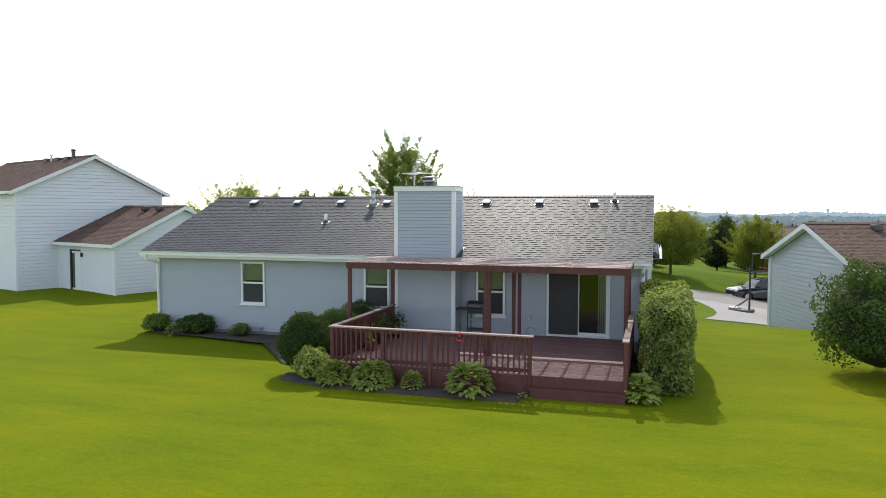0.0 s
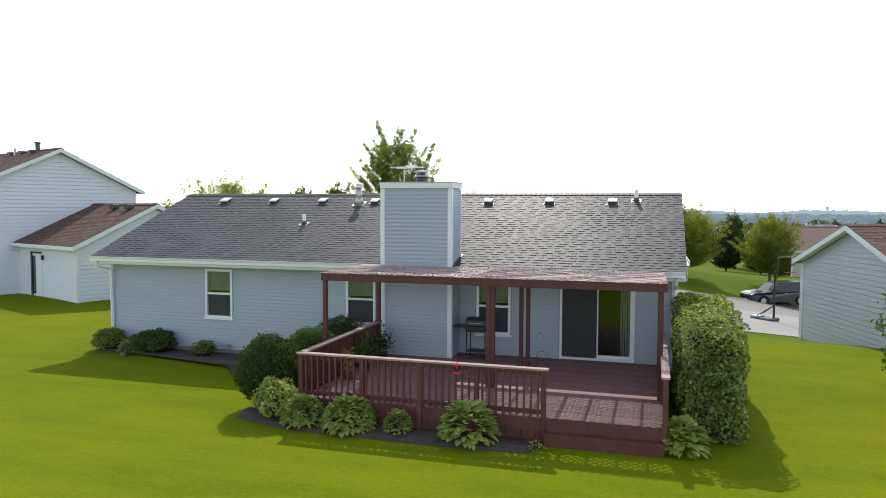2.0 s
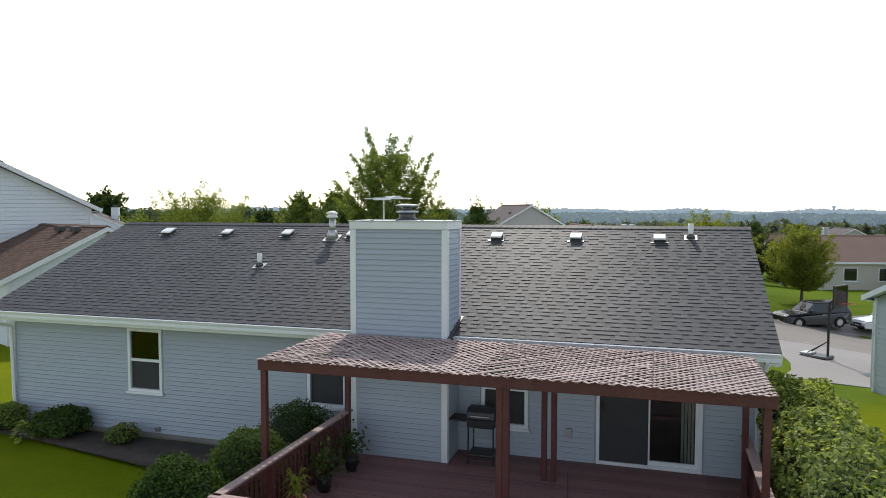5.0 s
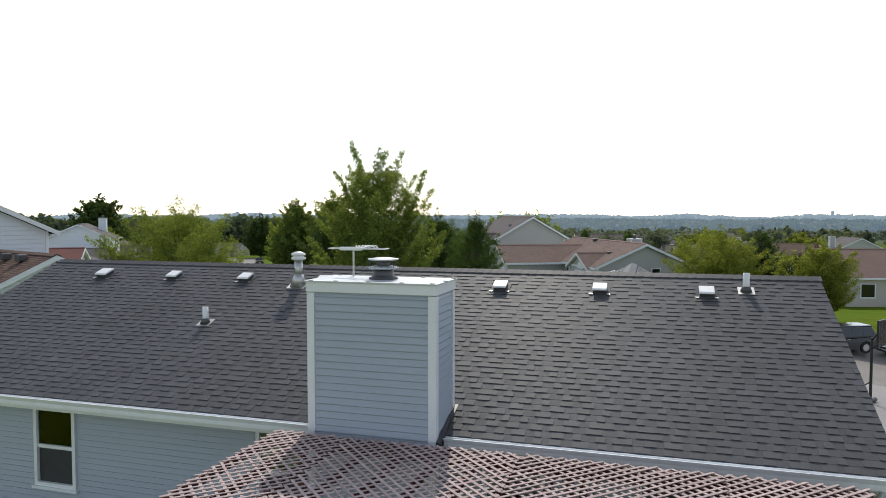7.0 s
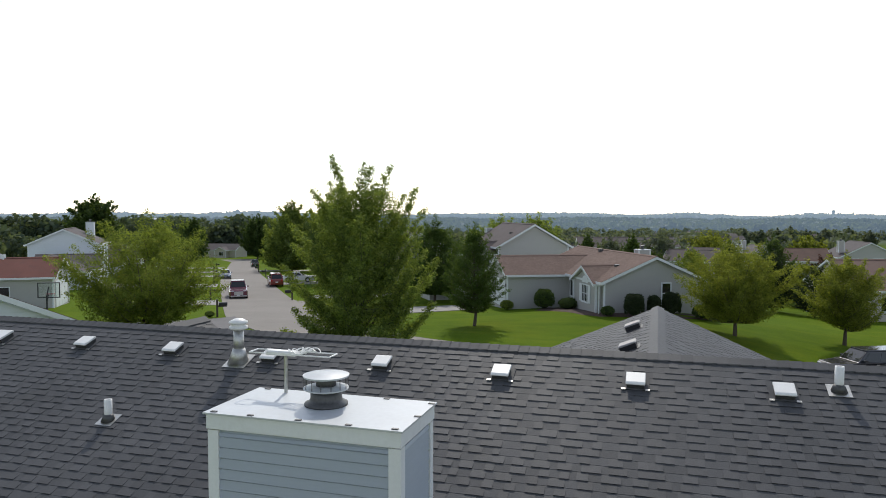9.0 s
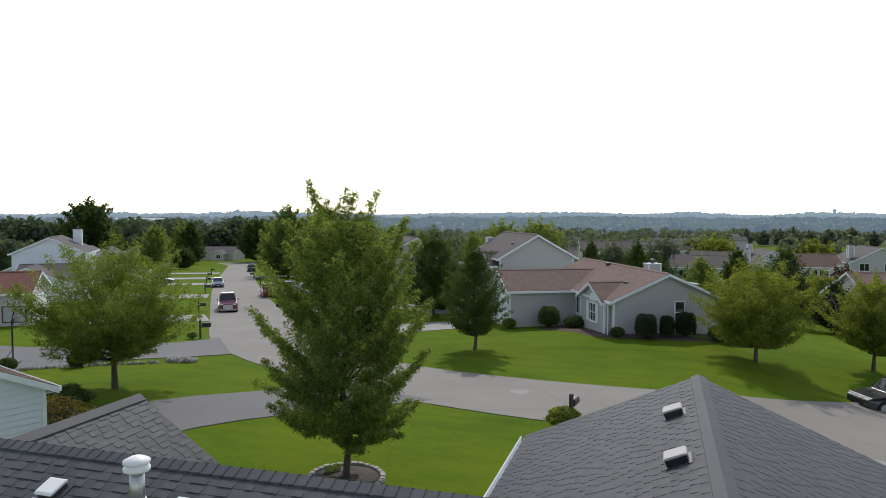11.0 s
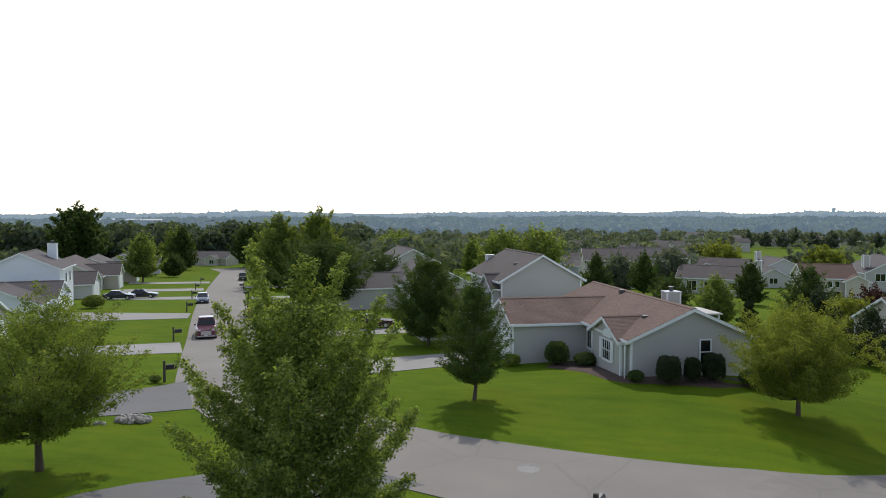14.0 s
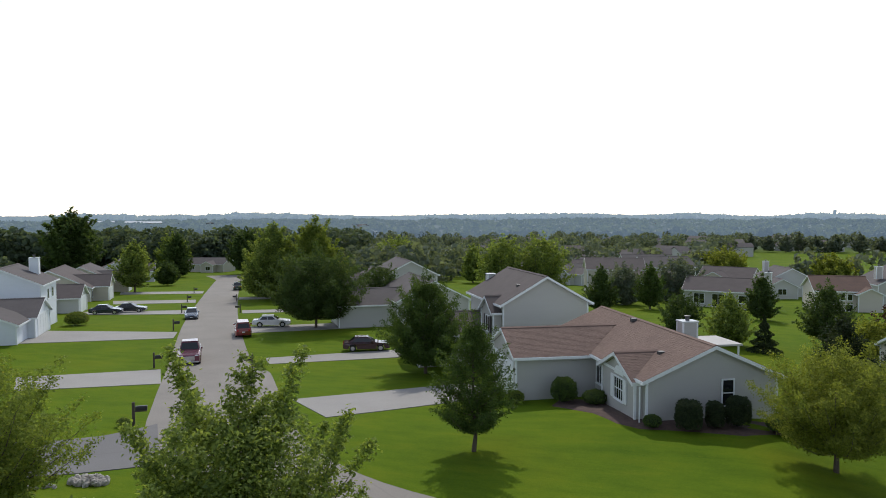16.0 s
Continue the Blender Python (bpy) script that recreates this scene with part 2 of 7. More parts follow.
STONE = surface("pale_stone", (0.40, 0.37, 0.33), 0.85, big=4, fine=40, spread=0.25, bump=0.4, pieces="object", piece_spread=0.4)
BLACK = surface("black_paint", (0.018, 0.018, 0.02), 0.4, big=5, fine=60, spread=0.2, bump=0.03)
DARK_WOOD = surface("dark_post_wood", (0.07, 0.055, 0.045), 0.8, big=4, fine=40, spread=0.3, bump=0.3)
GLASS = glass_material("dark_window_glass", (0.012, 0.014, 0.015))
PANE = clear_glass("clear_window_glass")
ROOM = surface("dim_interior", (0.09, 0.085, 0.08), 0.9, big=1, fine=12, spread=0.3, bump=0)
CURTAIN = surface("pale_blind", (0.40, 0.41, 0.38), 0.8, big=1, fine=20, spread=0.1, bump=0.1, stretch=(8, 1, 0.3))
RUBBER = surface("tyre_rubber", (0.02, 0.02, 0.02), 0.85, big=6, fine=50, spread=0.2, bump=0.2)
ALLOY = surface("alloy_rim", (0.55, 0.55, 0.56), 0.3, 0.9, big=5, fine=30, spread=0.1, bump=0.0)
LAMP_R = surface("red_tail_lens", (0.35, 0.01, 0.01), 0.15, big=8, fine=40, spread=0.1, bump=0)
LAMP_W = surface("clear_lamp_lens", (0.75, 0.76, 0.78), 0.1, big=8, fine=40, spread=0.08, bump=0)
RED_PLASTIC = surface("red_plastic", (0.55, 0.03, 0.05), 0.3, big=8, fine=40, spread=0.1, bump=0)
WHITE_PLASTIC = surface("white_plastic", (0.78, 0.78, 0.76), 0.4, big=5, fine=40, spread=0.05, bump=0.02, stain=(0.6, 0.58, 0.52), stain_amount=0.25)
FAR_WALL = surface("pale_far_wall", (0.45, 0.43, 0.41), 0.8, big=0.3, fine=6, spread=0.06, bump=0)

LEAF_MAPLE = leaf_material("maple_leaves", (0.105, 0.152, 0.050), (0.262, 0.335, 0.095), 0.47, (0.42, 0.47, 0.17))
LEAF_YELLOW = leaf_material("yellow_green_leaves", (0.125, 0.158, 0.034), (0.275, 0.315, 0.066), 0.44, (0.42, 0.43, 0.11))
LEAF_DARK = leaf_material("dark_green_leaves", (0.050, 0.086, 0.030), (0.092, 0.138, 0.046), 0.36)
LEAF_PEAR = leaf_material("pear_tree_leaves", (0.052, 0.092, 0.028), (0.098, 0.152, 0.041), 0.36)
LEAF_RUST = leaf_material("autumn_tinged_leaves", (0.115, 0.160, 0.040), (0.225, 0.285, 0.068), 0.46, (0.34, 0.31, 0.08))
LEAF_CONIFER = leaf_material("conifer_needles", (0.024, 0.040, 0.020), (0.058, 0.078, 0.038), 0.2)
LEAF_PURPLE = leaf_material("burgundy_leaves", (0.030, 0.014, 0.014), (0.085, 0.040, 0.035), 0.3)
LEAF_HEDGE = leaf_material("vine_leaves", (0.050, 0.088, 0.022), (0.350, 0.425, 0.150), 0.48, (0.66, 0.68, 0.48))
LEAF_BOX = leaf_material("boxwood_leaves", (0.024, 0.048, 0.012), (0.070, 0.125, 0.026), 0.25)
LEAF_HOSTA = leaf_material("hosta_leaves", (0.190, 0.270, 0.055), (0.430, 0.500, 0.170), 0.42, (0.62, 0.64, 0.38))
# distance haze is put into these two leaf colours, paler and bluer
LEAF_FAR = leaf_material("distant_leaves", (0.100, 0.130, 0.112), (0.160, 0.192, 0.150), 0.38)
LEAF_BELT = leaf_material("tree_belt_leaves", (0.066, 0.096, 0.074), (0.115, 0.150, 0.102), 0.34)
# the last colour is a bluish glow painted on for haze
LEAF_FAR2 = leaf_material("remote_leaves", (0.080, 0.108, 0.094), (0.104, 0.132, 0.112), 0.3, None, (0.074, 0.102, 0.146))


# ---------------------------------------------------------------- building tools
class MB:
    """Collects corners and faces for one mesh."""

    def __init__(self):
        self.v, self.f = [], []

    def add(self, verts, faces, m=None):
        k = len(self.v)
        self.v += [tuple(m @ Vector(p)) for p in verts] if m is not None else [tuple(p) for p in verts]
        self.f += [tuple(i + k for i in q) for q in faces]
        return self

    def box(self, x0, x1, y0, y1, z0, z1, m=None):
        p = [(x, y, z) for z in (z0, z1) for y in (y0, y1) for x in (x0, x1)]
        return self.add(p, [(0, 2, 3, 1), (4, 5, 7, 6), (0, 1, 5, 4), (2, 6, 7, 3), (0, 4, 6, 2), (1, 3, 7, 5)], m)

    def prism(self, poly, a, b, axis="x", m=None):
        """A polygon of (u, v) pushed from a to b along an axis."""
        n = len(poly)
        put = {"x": lambda u, v, w: (w, u, v), "y": lambda u, v, w: (u, w, v), "z": lambda u, v, w: (u, v, w)}[axis]
        p = [put(u, v, a) for u, v in poly] + [put(u, v, b) for u, v in poly]
        f = [tuple(range(n)), tuple(range(2 * n - 1, n - 1, -1))] + [(i, i + n, (i + 1) % n + n, (i + 1) % n) for i in range(n)]
        return self.add(p, f, m)

    def tube(self, p0, p1, r0, r1, n=8, cap=True):
        p0, p1 = Vector(p0), Vector(p1)
        d = (p1 - p0).normalized()
        a = d.orthogonal().normalized()
        b = d.cross(a)
        ring = [(a * math.cos(k * 2 * math.pi / n) + b * math.sin(k * 2 * math.pi / n)) for k in range(n)]
        v = [p0 + q * r0 for q in ring] + [p1 + q * r1 for q in ring]
        f = [(k, (k + 1) % n, (k + 1) % n + n, k + n) for k in range(n)]
        if cap:
            f += [tuple(range(n - 1, -1, -1)), tuple(range(n, 2 * n))]
        return self.add(v, f)

    def lathe(self, profile, n=20, centre=(0, 0, 0)):
        """A turned shape from (radius, height) pairs."""
        v = [(centre[0] + r * math.cos(k * 2 * math.pi / n), centre[1] + r * math.sin(k * 2 * math.pi / n), centre[2] + z) for r, z in profile for k in range(n)]
        f = [(i * n + k, i * n + (k + 1) % n, (i + 1) * n + (k + 1) % n, (i + 1) * n + k) for i in range(len(profile) - 1) for k in range(n)]
        f += [tuple(range(n - 1, -1, -1)), tuple(range((len(profile) - 1) * n, len(profile) * n))]
        return self.add(v, f)

    def mesh(self, name, material, smooth=False, bevel=0.0):
        me = bpy.data.meshes.new(name)
        me.from_pydata(self.v, [], self.f)
        if bevel:
            bm = bmesh.new()
            bm.from_mesh(me)
            bmesh.ops.recalc_face_normals(bm, faces=bm.faces)
            bmesh.ops.bevel(bm, geom=bm.edges[:], offset=bevel, segments=1, affect="EDGES")
            bm.to_mesh(me)
            bm.free()
        me.materials.append(material)
        if smooth:
            me.polygons.foreach_set("use_smooth", [True] * len(me.polygons))
        me.update()
        return me


def thing(name, m, label, category, group="", kind=""):
    """An empty at the base of a thing, which parents its parts."""
    ob = new(name)
    ob.empty_display_size = 0.2
    ob.matrix_world = m if isinstance(m, Matrix) else Matrix.Translation(m)
    return tagged(ob, label, category, group, kind)


def part(name, mb, material, parent=None, label="", smooth=False, bevel=0.0, kind=""):
    me = mb if isinstance(mb, bpy.types.Mesh) else mb.mesh(name, material, smooth, bevel)
    ob = new(name, me)
    if parent is not None:
        ob.parent = parent
    return tagged(ob, label, "", "", kind)


def single(name, mb, material, label, category, group="", kind="", smooth=False, bevel=0.0):
    ob = new(name, mb.mesh(name, material, smooth, bevel))
    return tagged(ob, label, category, group, kind)


def quads(name, verts, material):
    """A mesh of loose four-cornered blades from an array (n, 4, 3)."""
    n = len(verts)
    me = bpy.data.meshes.new(name)
    me.vertices.add(4 * n)
    me.vertices.foreach_set("co", np.ascontiguousarray(verts, dtype=np.float32).ravel())
    me.loops.add(4 * n)
    me.loops.foreach_set("vertex_index", np.arange(4 * n, dtype=np.int32))
    me.polygons.add(n)
    me.polygons.foreach_set("loop_start", np.arange(0, 4 * n, 4, dtype=np.int32))
    me.materials.append(material)
    me.update(calc_edges=True)
    me.validate()
    return me


def blades(rng, centres, length, width, up=0.4, out=None, droop=0.0):
    """Leaf blades at the centres, turned at random but rather facing up (and away along out)."""
    n = len(centres)
    nrm = rng.normal(size=(n, 3))
    nrm[:, 2] += up * 2
    if out is not None:
        nrm += out * 1.2
    nrm /= np.linalg.norm(nrm, axis=1, keepdims=True) + 1e-9
    t = np.cross(nrm, rng.normal(size=(n, 3)))
    t[:, 2] -= droop
    t /= np.linalg.norm(t, axis=1, keepdims=True) + 1e-9
    s = np.cross(nrm, t)
    ln = (length * rng.uniform(0.65, 1.25, n))[:, None]
    wd = (width * rng.uniform(0.7, 1.2, n))[:, None]
    fold = nrm * wd * 0.25
    return np.stack([centres - t * ln / 2, centres + s * wd / 2 + fold, centres + t * ln / 2, centres - s * wd / 2 + fold], 1)


# ---------------------------------------------------------------- ground
KNOTS = [(-400, 0.4), (-30, 0.15), (-5, 0), (15, 0), (22, -0.15), (30, -0.45), (40, -0.45), (50, -0.95), (63, -1.75), (86, -2.3),
         (120, -4.2), (200, -8), (350, -12), (800, -18), (1800, -20), (2900, -19), (4200, -19), (9000, -19)]
KX, KZ = np.array([k[0] for k in KNOTS], float), np.array([k[1] for k in KNOTS], float)


def height(x, y):
    """The ground's height, for numbers or arrays."""
    x, y = np.asarray(x, float), np.asarray(y, float)
    u = -0.29 * x + 0.957 * y
    z = (np.interp(u - 2, KX, KZ) + np.interp(u, KX, KZ) * 2 + np.interp(u + 2, KX, KZ)) / 4
    z = z + 0.55 * np.exp(-((x + 21) ** 2 + (y - 21) ** 2) / 150) + 0.5 * np.exp(-((x - 1) ** 2 + (y - 45) ** 2) / 120)
    dip = np.interp(y, [2, 14, 30, 36, 40, 44, 120, 200], [0, 0.065, 0.17, 0.185, 0.12, 0.085, 0.05, 0])
    z = z - np.clip(x - 4, 0, 12) * dip
    return z


# The land beyond the house (streets, lawns, other houses, trees) is laid out first, then scaled and shifted as a whole
# to fit the camera's view; PLAN takes it into the world.
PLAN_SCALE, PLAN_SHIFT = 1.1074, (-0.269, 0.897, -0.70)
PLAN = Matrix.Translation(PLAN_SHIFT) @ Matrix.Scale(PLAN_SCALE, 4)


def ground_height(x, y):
    """The ground in the world: the yard's own level near the house, the level scaled to fit the camera's view beyond
    it.
    """
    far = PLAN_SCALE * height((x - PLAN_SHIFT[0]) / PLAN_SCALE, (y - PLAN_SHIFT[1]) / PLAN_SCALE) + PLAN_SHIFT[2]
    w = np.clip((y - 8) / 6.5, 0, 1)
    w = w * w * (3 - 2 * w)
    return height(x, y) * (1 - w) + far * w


def hz(x, y):
    return float(height(x, y))


def steps(stops):
    """Grid lines: from stop to stop with the given spacing."""
    out = []
    for (a, d), (b, _) in zip(stops, stops[1:]):
        k = max(1, round((b - a) / d))
        out += [a + (b - a) * i / k for i in range(k)]
    return np.array(out + [stops[-1][0]])


gx = steps([(-4800, 400), (-1200, 100), (-300, 20), (-140, 5), (-60, 1.2), (30, 3), (80, 20), (300, 100), (1200, 400), (4400, 1)])
gy = steps([(-800, 200), (-200, 40), (-60, 6), (-30, 1.5), (-8, 1.2), (70, 3), (150, 10), (300, 40), (900, 100), (3000, 200), (4800, 1)])
GXX, GYY = np.meshgrid(gx, gy)
ground_me = bpy.data.meshes.new("ground")
nx, ny = len(gx), len(gy)
idx = np.arange(nx * ny).reshape(ny, nx)
ground_me.from_pydata(np.stack([GXX.ravel(), GYY.ravel(), ground_height(GXX, GYY).ravel()], 1).tolist(), [],
                      np.stack([idx[:-1, :-1], idx[:-1, 1:], idx[1:, 1:], idx[1:, :-1]], -1).reshape(-1, 4).tolist())
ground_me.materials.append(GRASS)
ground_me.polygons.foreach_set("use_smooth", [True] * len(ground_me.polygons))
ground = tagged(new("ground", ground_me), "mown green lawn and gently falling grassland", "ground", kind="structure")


def resampled(pts, step):
    pts = [Vector(p) for p in pts]
    n = len(pts)
    out = []
    for i in range(n - 1):
        a, b, c, d = pts[max(i - 1, 0)], pts[i], pts[i + 1], pts[min(i + 2, n - 1)]
        k = max(1, int((c - b).length / step))
        for j in range(k):
            t = j / k
            out.append(0.5 * ((2 * b) + (c - a) * t + (2 * a - 5 * b + 4 * c - d) * t * t + (3 * b - a - 3 * c + d) * t ** 3))
    return out + [pts[-1]]


def paved(name, left, right, material, label, category, lift=0.035, across=6, step=1.5, thick=0.25, kind="structure"):
    """A paved band between two edge lines, laid on the ground, with a slab edge."""
    k = max(sum((Vector(q) - Vector(p)).length for p, q in zip(s, s[1:])) for s in (left, right))
    count = max(2, int(k / step))

    def even(pts):
        p = resampled(pts, 0.4)
        d = [0.0]
        for a, b in zip(p, p[1:]):
            d.append(d[-1] + (b - a).length)
        s = np.linspace(0, d[-1], count + 1)
        return np.stack([np.interp(s, d, [q.x for q in p]), np.interp(s, d, [q.y for q in p])], 1)

    a, b = even(left), even(right)
    w = np.linspace(0, 1, across + 1)[None, :, None]
    g = a[:, None, :] * (1 - w) + b[:, None, :] * w
    z = height(g[..., 0], g[..., 1]) + lift
    n, m = count + 1, across + 1
    top = np.concatenate([g, z[..., None]], -1).reshape(-1, 3)
    low = top - np.array([0, 0, thick])
    mb = MB()
    mb.v = [tuple(p) for p in np.concatenate([top, low])]
    t = n * m
    for i in range(n - 1):
        for j in range(m - 1):
            mb.f.append((i * m + j, i * m + j + 1, (i + 1) * m + j + 1, (i + 1) * m + j))
        for j in (0, m - 1):
            mb.f.append((i * m + j, (i + 1) * m + j, t + (i + 1) * m + j, t + i * m + j))
    for i in (0, n - 1):
        for j in range(m - 1):
            mb.f.append((i * m + j, i * m + j + 1, t + i * m + j + 1, t + i * m + j))
    return single(name, mb, material, label, category, kind=kind)

# ---------------------------------------------------------------- streets and drives
ROAD_L = [(46, 27), (30, 24.5), (16, 23), (9, 22.8), (4, 22.7), (-0.5, 22.7), (-4.2, 23.1), (-8.4, 24.0), (-13, 25.4), (-17.5, 27.8), (-20.8, 30), (-25.4, 34.3),
          (-30, 40.5), (-36.8, 50.2), (-52.3, 72.5), (-73.6, 104.5), (-109.6, 160.5), (-119, 175), (-133, 190)]
ROAD_R = [(46, 51), (30, 45), (14.9, 39.6), (10.4, 34.8), (6.9, 31.6), (3.8, 29.9), (-0.7, 29.8), (-5.7, 30.3), (-9.5, 30.9), (-13.5, 32.6), (-17.5, 36), (-21, 41), (-25, 46.6),
          (-29.5, 53), (-31.6, 54.4), (-47, 76), (-68.2, 108), (-104, 164), (-112, 178), (-124, 198)]
paved("road", ROAD_L, ROAD_R, ROAD, "worn light grey asphalt residential street", "road", 0.03, 8)
paved("driveway_east", [(7.6, 12.6), (8.3, 15), (8.2, 18.5), (7.2, 23.6)], [(13.4, 12.4), (13.6, 16), (14.0, 19), (15.5, 23.6)], CONCRETE, "pale concrete driveway beside the garage", "driveway", 0.03)
paved("driveway_west", [(-26, 12.5), (-19.7, 16.6), (-17.3, 20.4), (-14.6, 23.2), (-13.4, 26.2)], [(-20, 9.8), (-15.1, 15.4), (-13.9, 17.6), (-12.3, 19.6), (-7.6, 24.5)], DRIVE, "grey asphalt driveway joining the street", "driveway", 0.034)
paved("driveway_corner", [(-52, 31), (-36, 29.5), (-31, 31), (-27.2, 33.2), (-26.2, 36.2)], [(-48, 22), (-32, 22.5), (-26.4, 26.8), (-23.6, 28.6), (-21.4, 30.4)], DRIVE, "grey asphalt driveway with a stony border", "driveway", 0.034)
for left, right in (([(-46, 45.3), (-38.2, 51.4)], [(-41.6, 41.2), (-34, 46.2)]), ([(-66.5, 66.0), (-50.6, 69.6)], [(-60.5, 58.6), (-48.2, 65.8)]),
                    ([(-80, 85.8), (-66.5, 92.9)], [(-75.3, 82.5), (-63, 87.2)]), ([(-91, 105), (-79, 111.6)], [(-86, 99.5), (-75, 106)]),
                    ([(-107, 125), (-92, 132)], [(-102, 119), (-88, 126)])):
    paved("driveway_far", left, right, CONCRETE, "pale concrete driveway across the verge", "driveway", 0.036)
for left, right in (([(-33.2, 58.6), (-22, 67.2)], [(-31.4, 56.2), (-22, 62.4)]), ([(-22.5, 44.0), (-13.2, 52.4)], [(-18.3, 40.2), (-10.6, 47.6)]),
                    ([(-45.5, 75.5), (-36, 83)], [(-43, 71), (-32, 79)]), ([(-59, 95), (-48, 102)], [(-56, 90.5), (-46, 98)]), ([(-75, 119), (-63, 127)], [(-72, 114), (-60, 122)])):
    paved("driveway_near", left, right, CONCRETE, "pale concrete driveway up to a garage", "driveway", 0.036)


# ---------------------------------------------------------------- house tools
def lap_boards(o, d, n, z0, z1, span, course=0.1035, openings=(), lap=0.024):
    """Siding courses on one wall. o: a corner at z = 0; d: along the wall; n: outwards; span(z): from, to. Gives one MB per board."""
    o, d, n = Vector(o), Vector(d), Vector(n)
    out = []
    z = z0
    while z < z1 - 0.01:
        top = min(z + course, z1)
        (a0, b0), (a1, b1) = span(z), span(top)
        mid = (z + top) / 2
        cuts = sorted((s0, s1) for s0, s1, za, zb in openings if za < mid < zb)
        pieces, s = [], None
        lo, lo1 = a0, a1
        for s0, s1 in cuts:
            if s0 > lo + 0.02:
                pieces.append((lo, lo1, s0, s0))
            lo = lo1 = max(lo, s1)
        if b0 > lo + 0.02:
            pieces.append((lo, lo1, b0, max(b1, lo1 + 0.001)))
        for p0, p1, q0, q1 in pieces:
            up = Vector((0, 0, 1))
            gap = up * (0.14 * course)                    # open shadow slot under the next lip
            hi = up * top - gap
            v = [o + d * p0 + up * z, o + d * q0 + up * z, o + d * q0 + up * z + n * lap, o + d * p0 + up * z + n * lap,
                 o + d * p1 + hi + n * lap * 0.35, o + d * q1 + hi + n * lap * 0.35, o + d * p1 + hi, o + d * q1 + hi]
            out.append(MB().add(v, [(0, 1, 2, 3), (3, 2, 5, 4), (4, 5, 7, 6), (0, 3, 4, 6), (1, 7, 5, 2)]))
        z = top
    return out


def joined(parts):
    mb = MB()
    for p in parts:
        mb.add(p.v, p.f)
    return mb


def shingle_field(rng, o, u, v, length, span, mb=None, exposure=0.137, skip=None, wide=(0.10, 0.24)):
    """Overlapping shingle tabs on a slope. o: eave corner; u: along the eave; v: up the slope; span(t): from, to along u at t up the slope."""
    mb = mb or MB()
    o, u, v = Vector(o), Vector(u).normalized(), Vector(v).normalized()
    n = u.cross(v)
    t = 0.0
    while t < length - 0.02:
        a, b = span(t + exposure / 2)
        s = a
        proud = rng.random() < 0.5
        while s < b - 0.01:
            proud = not proud or rng.random() < 0.12
            e = min(s + (rng.uniform(*wide) if proud else rng.uniform(0.08, 0.20)), b)
            if b - e < 0.06:
                e = b
            if not (skip and skip((s + e) / 2, t)):
                th = 0.015 if proud else 0.006
                t1 = min(t + exposure + 0.02, length)
                j = rng.uniform(-0.004, 0.004)
                tuck = 0.008 if proud else 0.0
                p = [o + u * s + v * (t + j + tuck), o + u * e + v * (t + j + tuck), o + u * e + v * (t + j) + n * th, o + u * s + v * (t + j) + n * th,
                     o + u * s + v * t1 + n * 0.003, o + u * e + v * t1 + n * 0.003]
                mb.add(p, [(0, 1, 2, 3), (3, 2, 5, 4), (0, 3, 4), (1, 5, 2)])
            s = e
        t += exposure
    return mb


def window_unit(parent, m, w, h, name="window", mullions=0, hung=True, glass=None, shutters=None, deep=0.05, room=False, label=""):
    """A framed window. m: lower left corner, x along the wall, z up, -y outwards."""
    win = part(name, MB().add([m @ Vector(p) for p in ((0, 0.03, 0), (w, 0.03, 0), (w, 0.03, h), (0, 0.03, h))], [(0, 1, 2, 3)]), ROOM if room else BLACK, parent, label)
    f = 0.075
    fr = MB()
    fr.box(-f * 0.3, f * 0.7, -deep, 0.03, -f * 0.3, h + f * 0.3, m).box(w - f * 0.7, w + f * 0.3, -deep, 0.03, -f * 0.3, h + f * 0.3, m)
    fr.box(f * 0.7, w - f * 0.7, -deep, 0.03, h - f * 0.7, h + f * 0.3, m).box(f * 0.7, w - f * 0.7, -deep, 0.03, -f * 0.3, f * 0.7, m)
    part("window_frame", fr, TRIM, win)
    part("window_sill", MB().box(-f * 0.5, w + f * 0.5, -deep - 0.03, 0, -f * 0.75, -f * 0.3, m), TRIM, win)
    g = glass or GLASS
    if hung:
        part("sash_rail", MB().box(f * 0.7, w - f * 0.7, -deep * 0.8, 0.0, h / 2 - 0.025, h / 2 + 0.025, m), TRIM, win)
        part("upper_pane", MB().box(f * 0.7, w - f * 0.7, -0.018, -0.012, h / 2 + 0.025, h - f * 0.7, m), g, win)
        part("lower_pane", MB().box(f * 0.7, w - f * 0.7, -0.010, -0.004, f * 0.7, h / 2 - 0.025, m), g, win)
    else:
        part("pane", MB().box(f * 0.7, w - f * 0.7, -0.012, -0.006, f * 0.7, h - f * 0.7, m), g, win)
    for k in range(mullions):
        x = w * (k + 1) / (mullions + 1)
        part("mullion", MB().box(x - 0.025, x + 0.025, -deep * 0.7, -0.02, f * 0.7, h - f * 0.7, m), TRIM, win)
    if shutters:
        for s in (-0.42, w + 0.07):
            part("shutter", MB().box(s, s + 0.35, -0.06, 0, -0.02, h + 0.02, m), shutters, win)
    return win


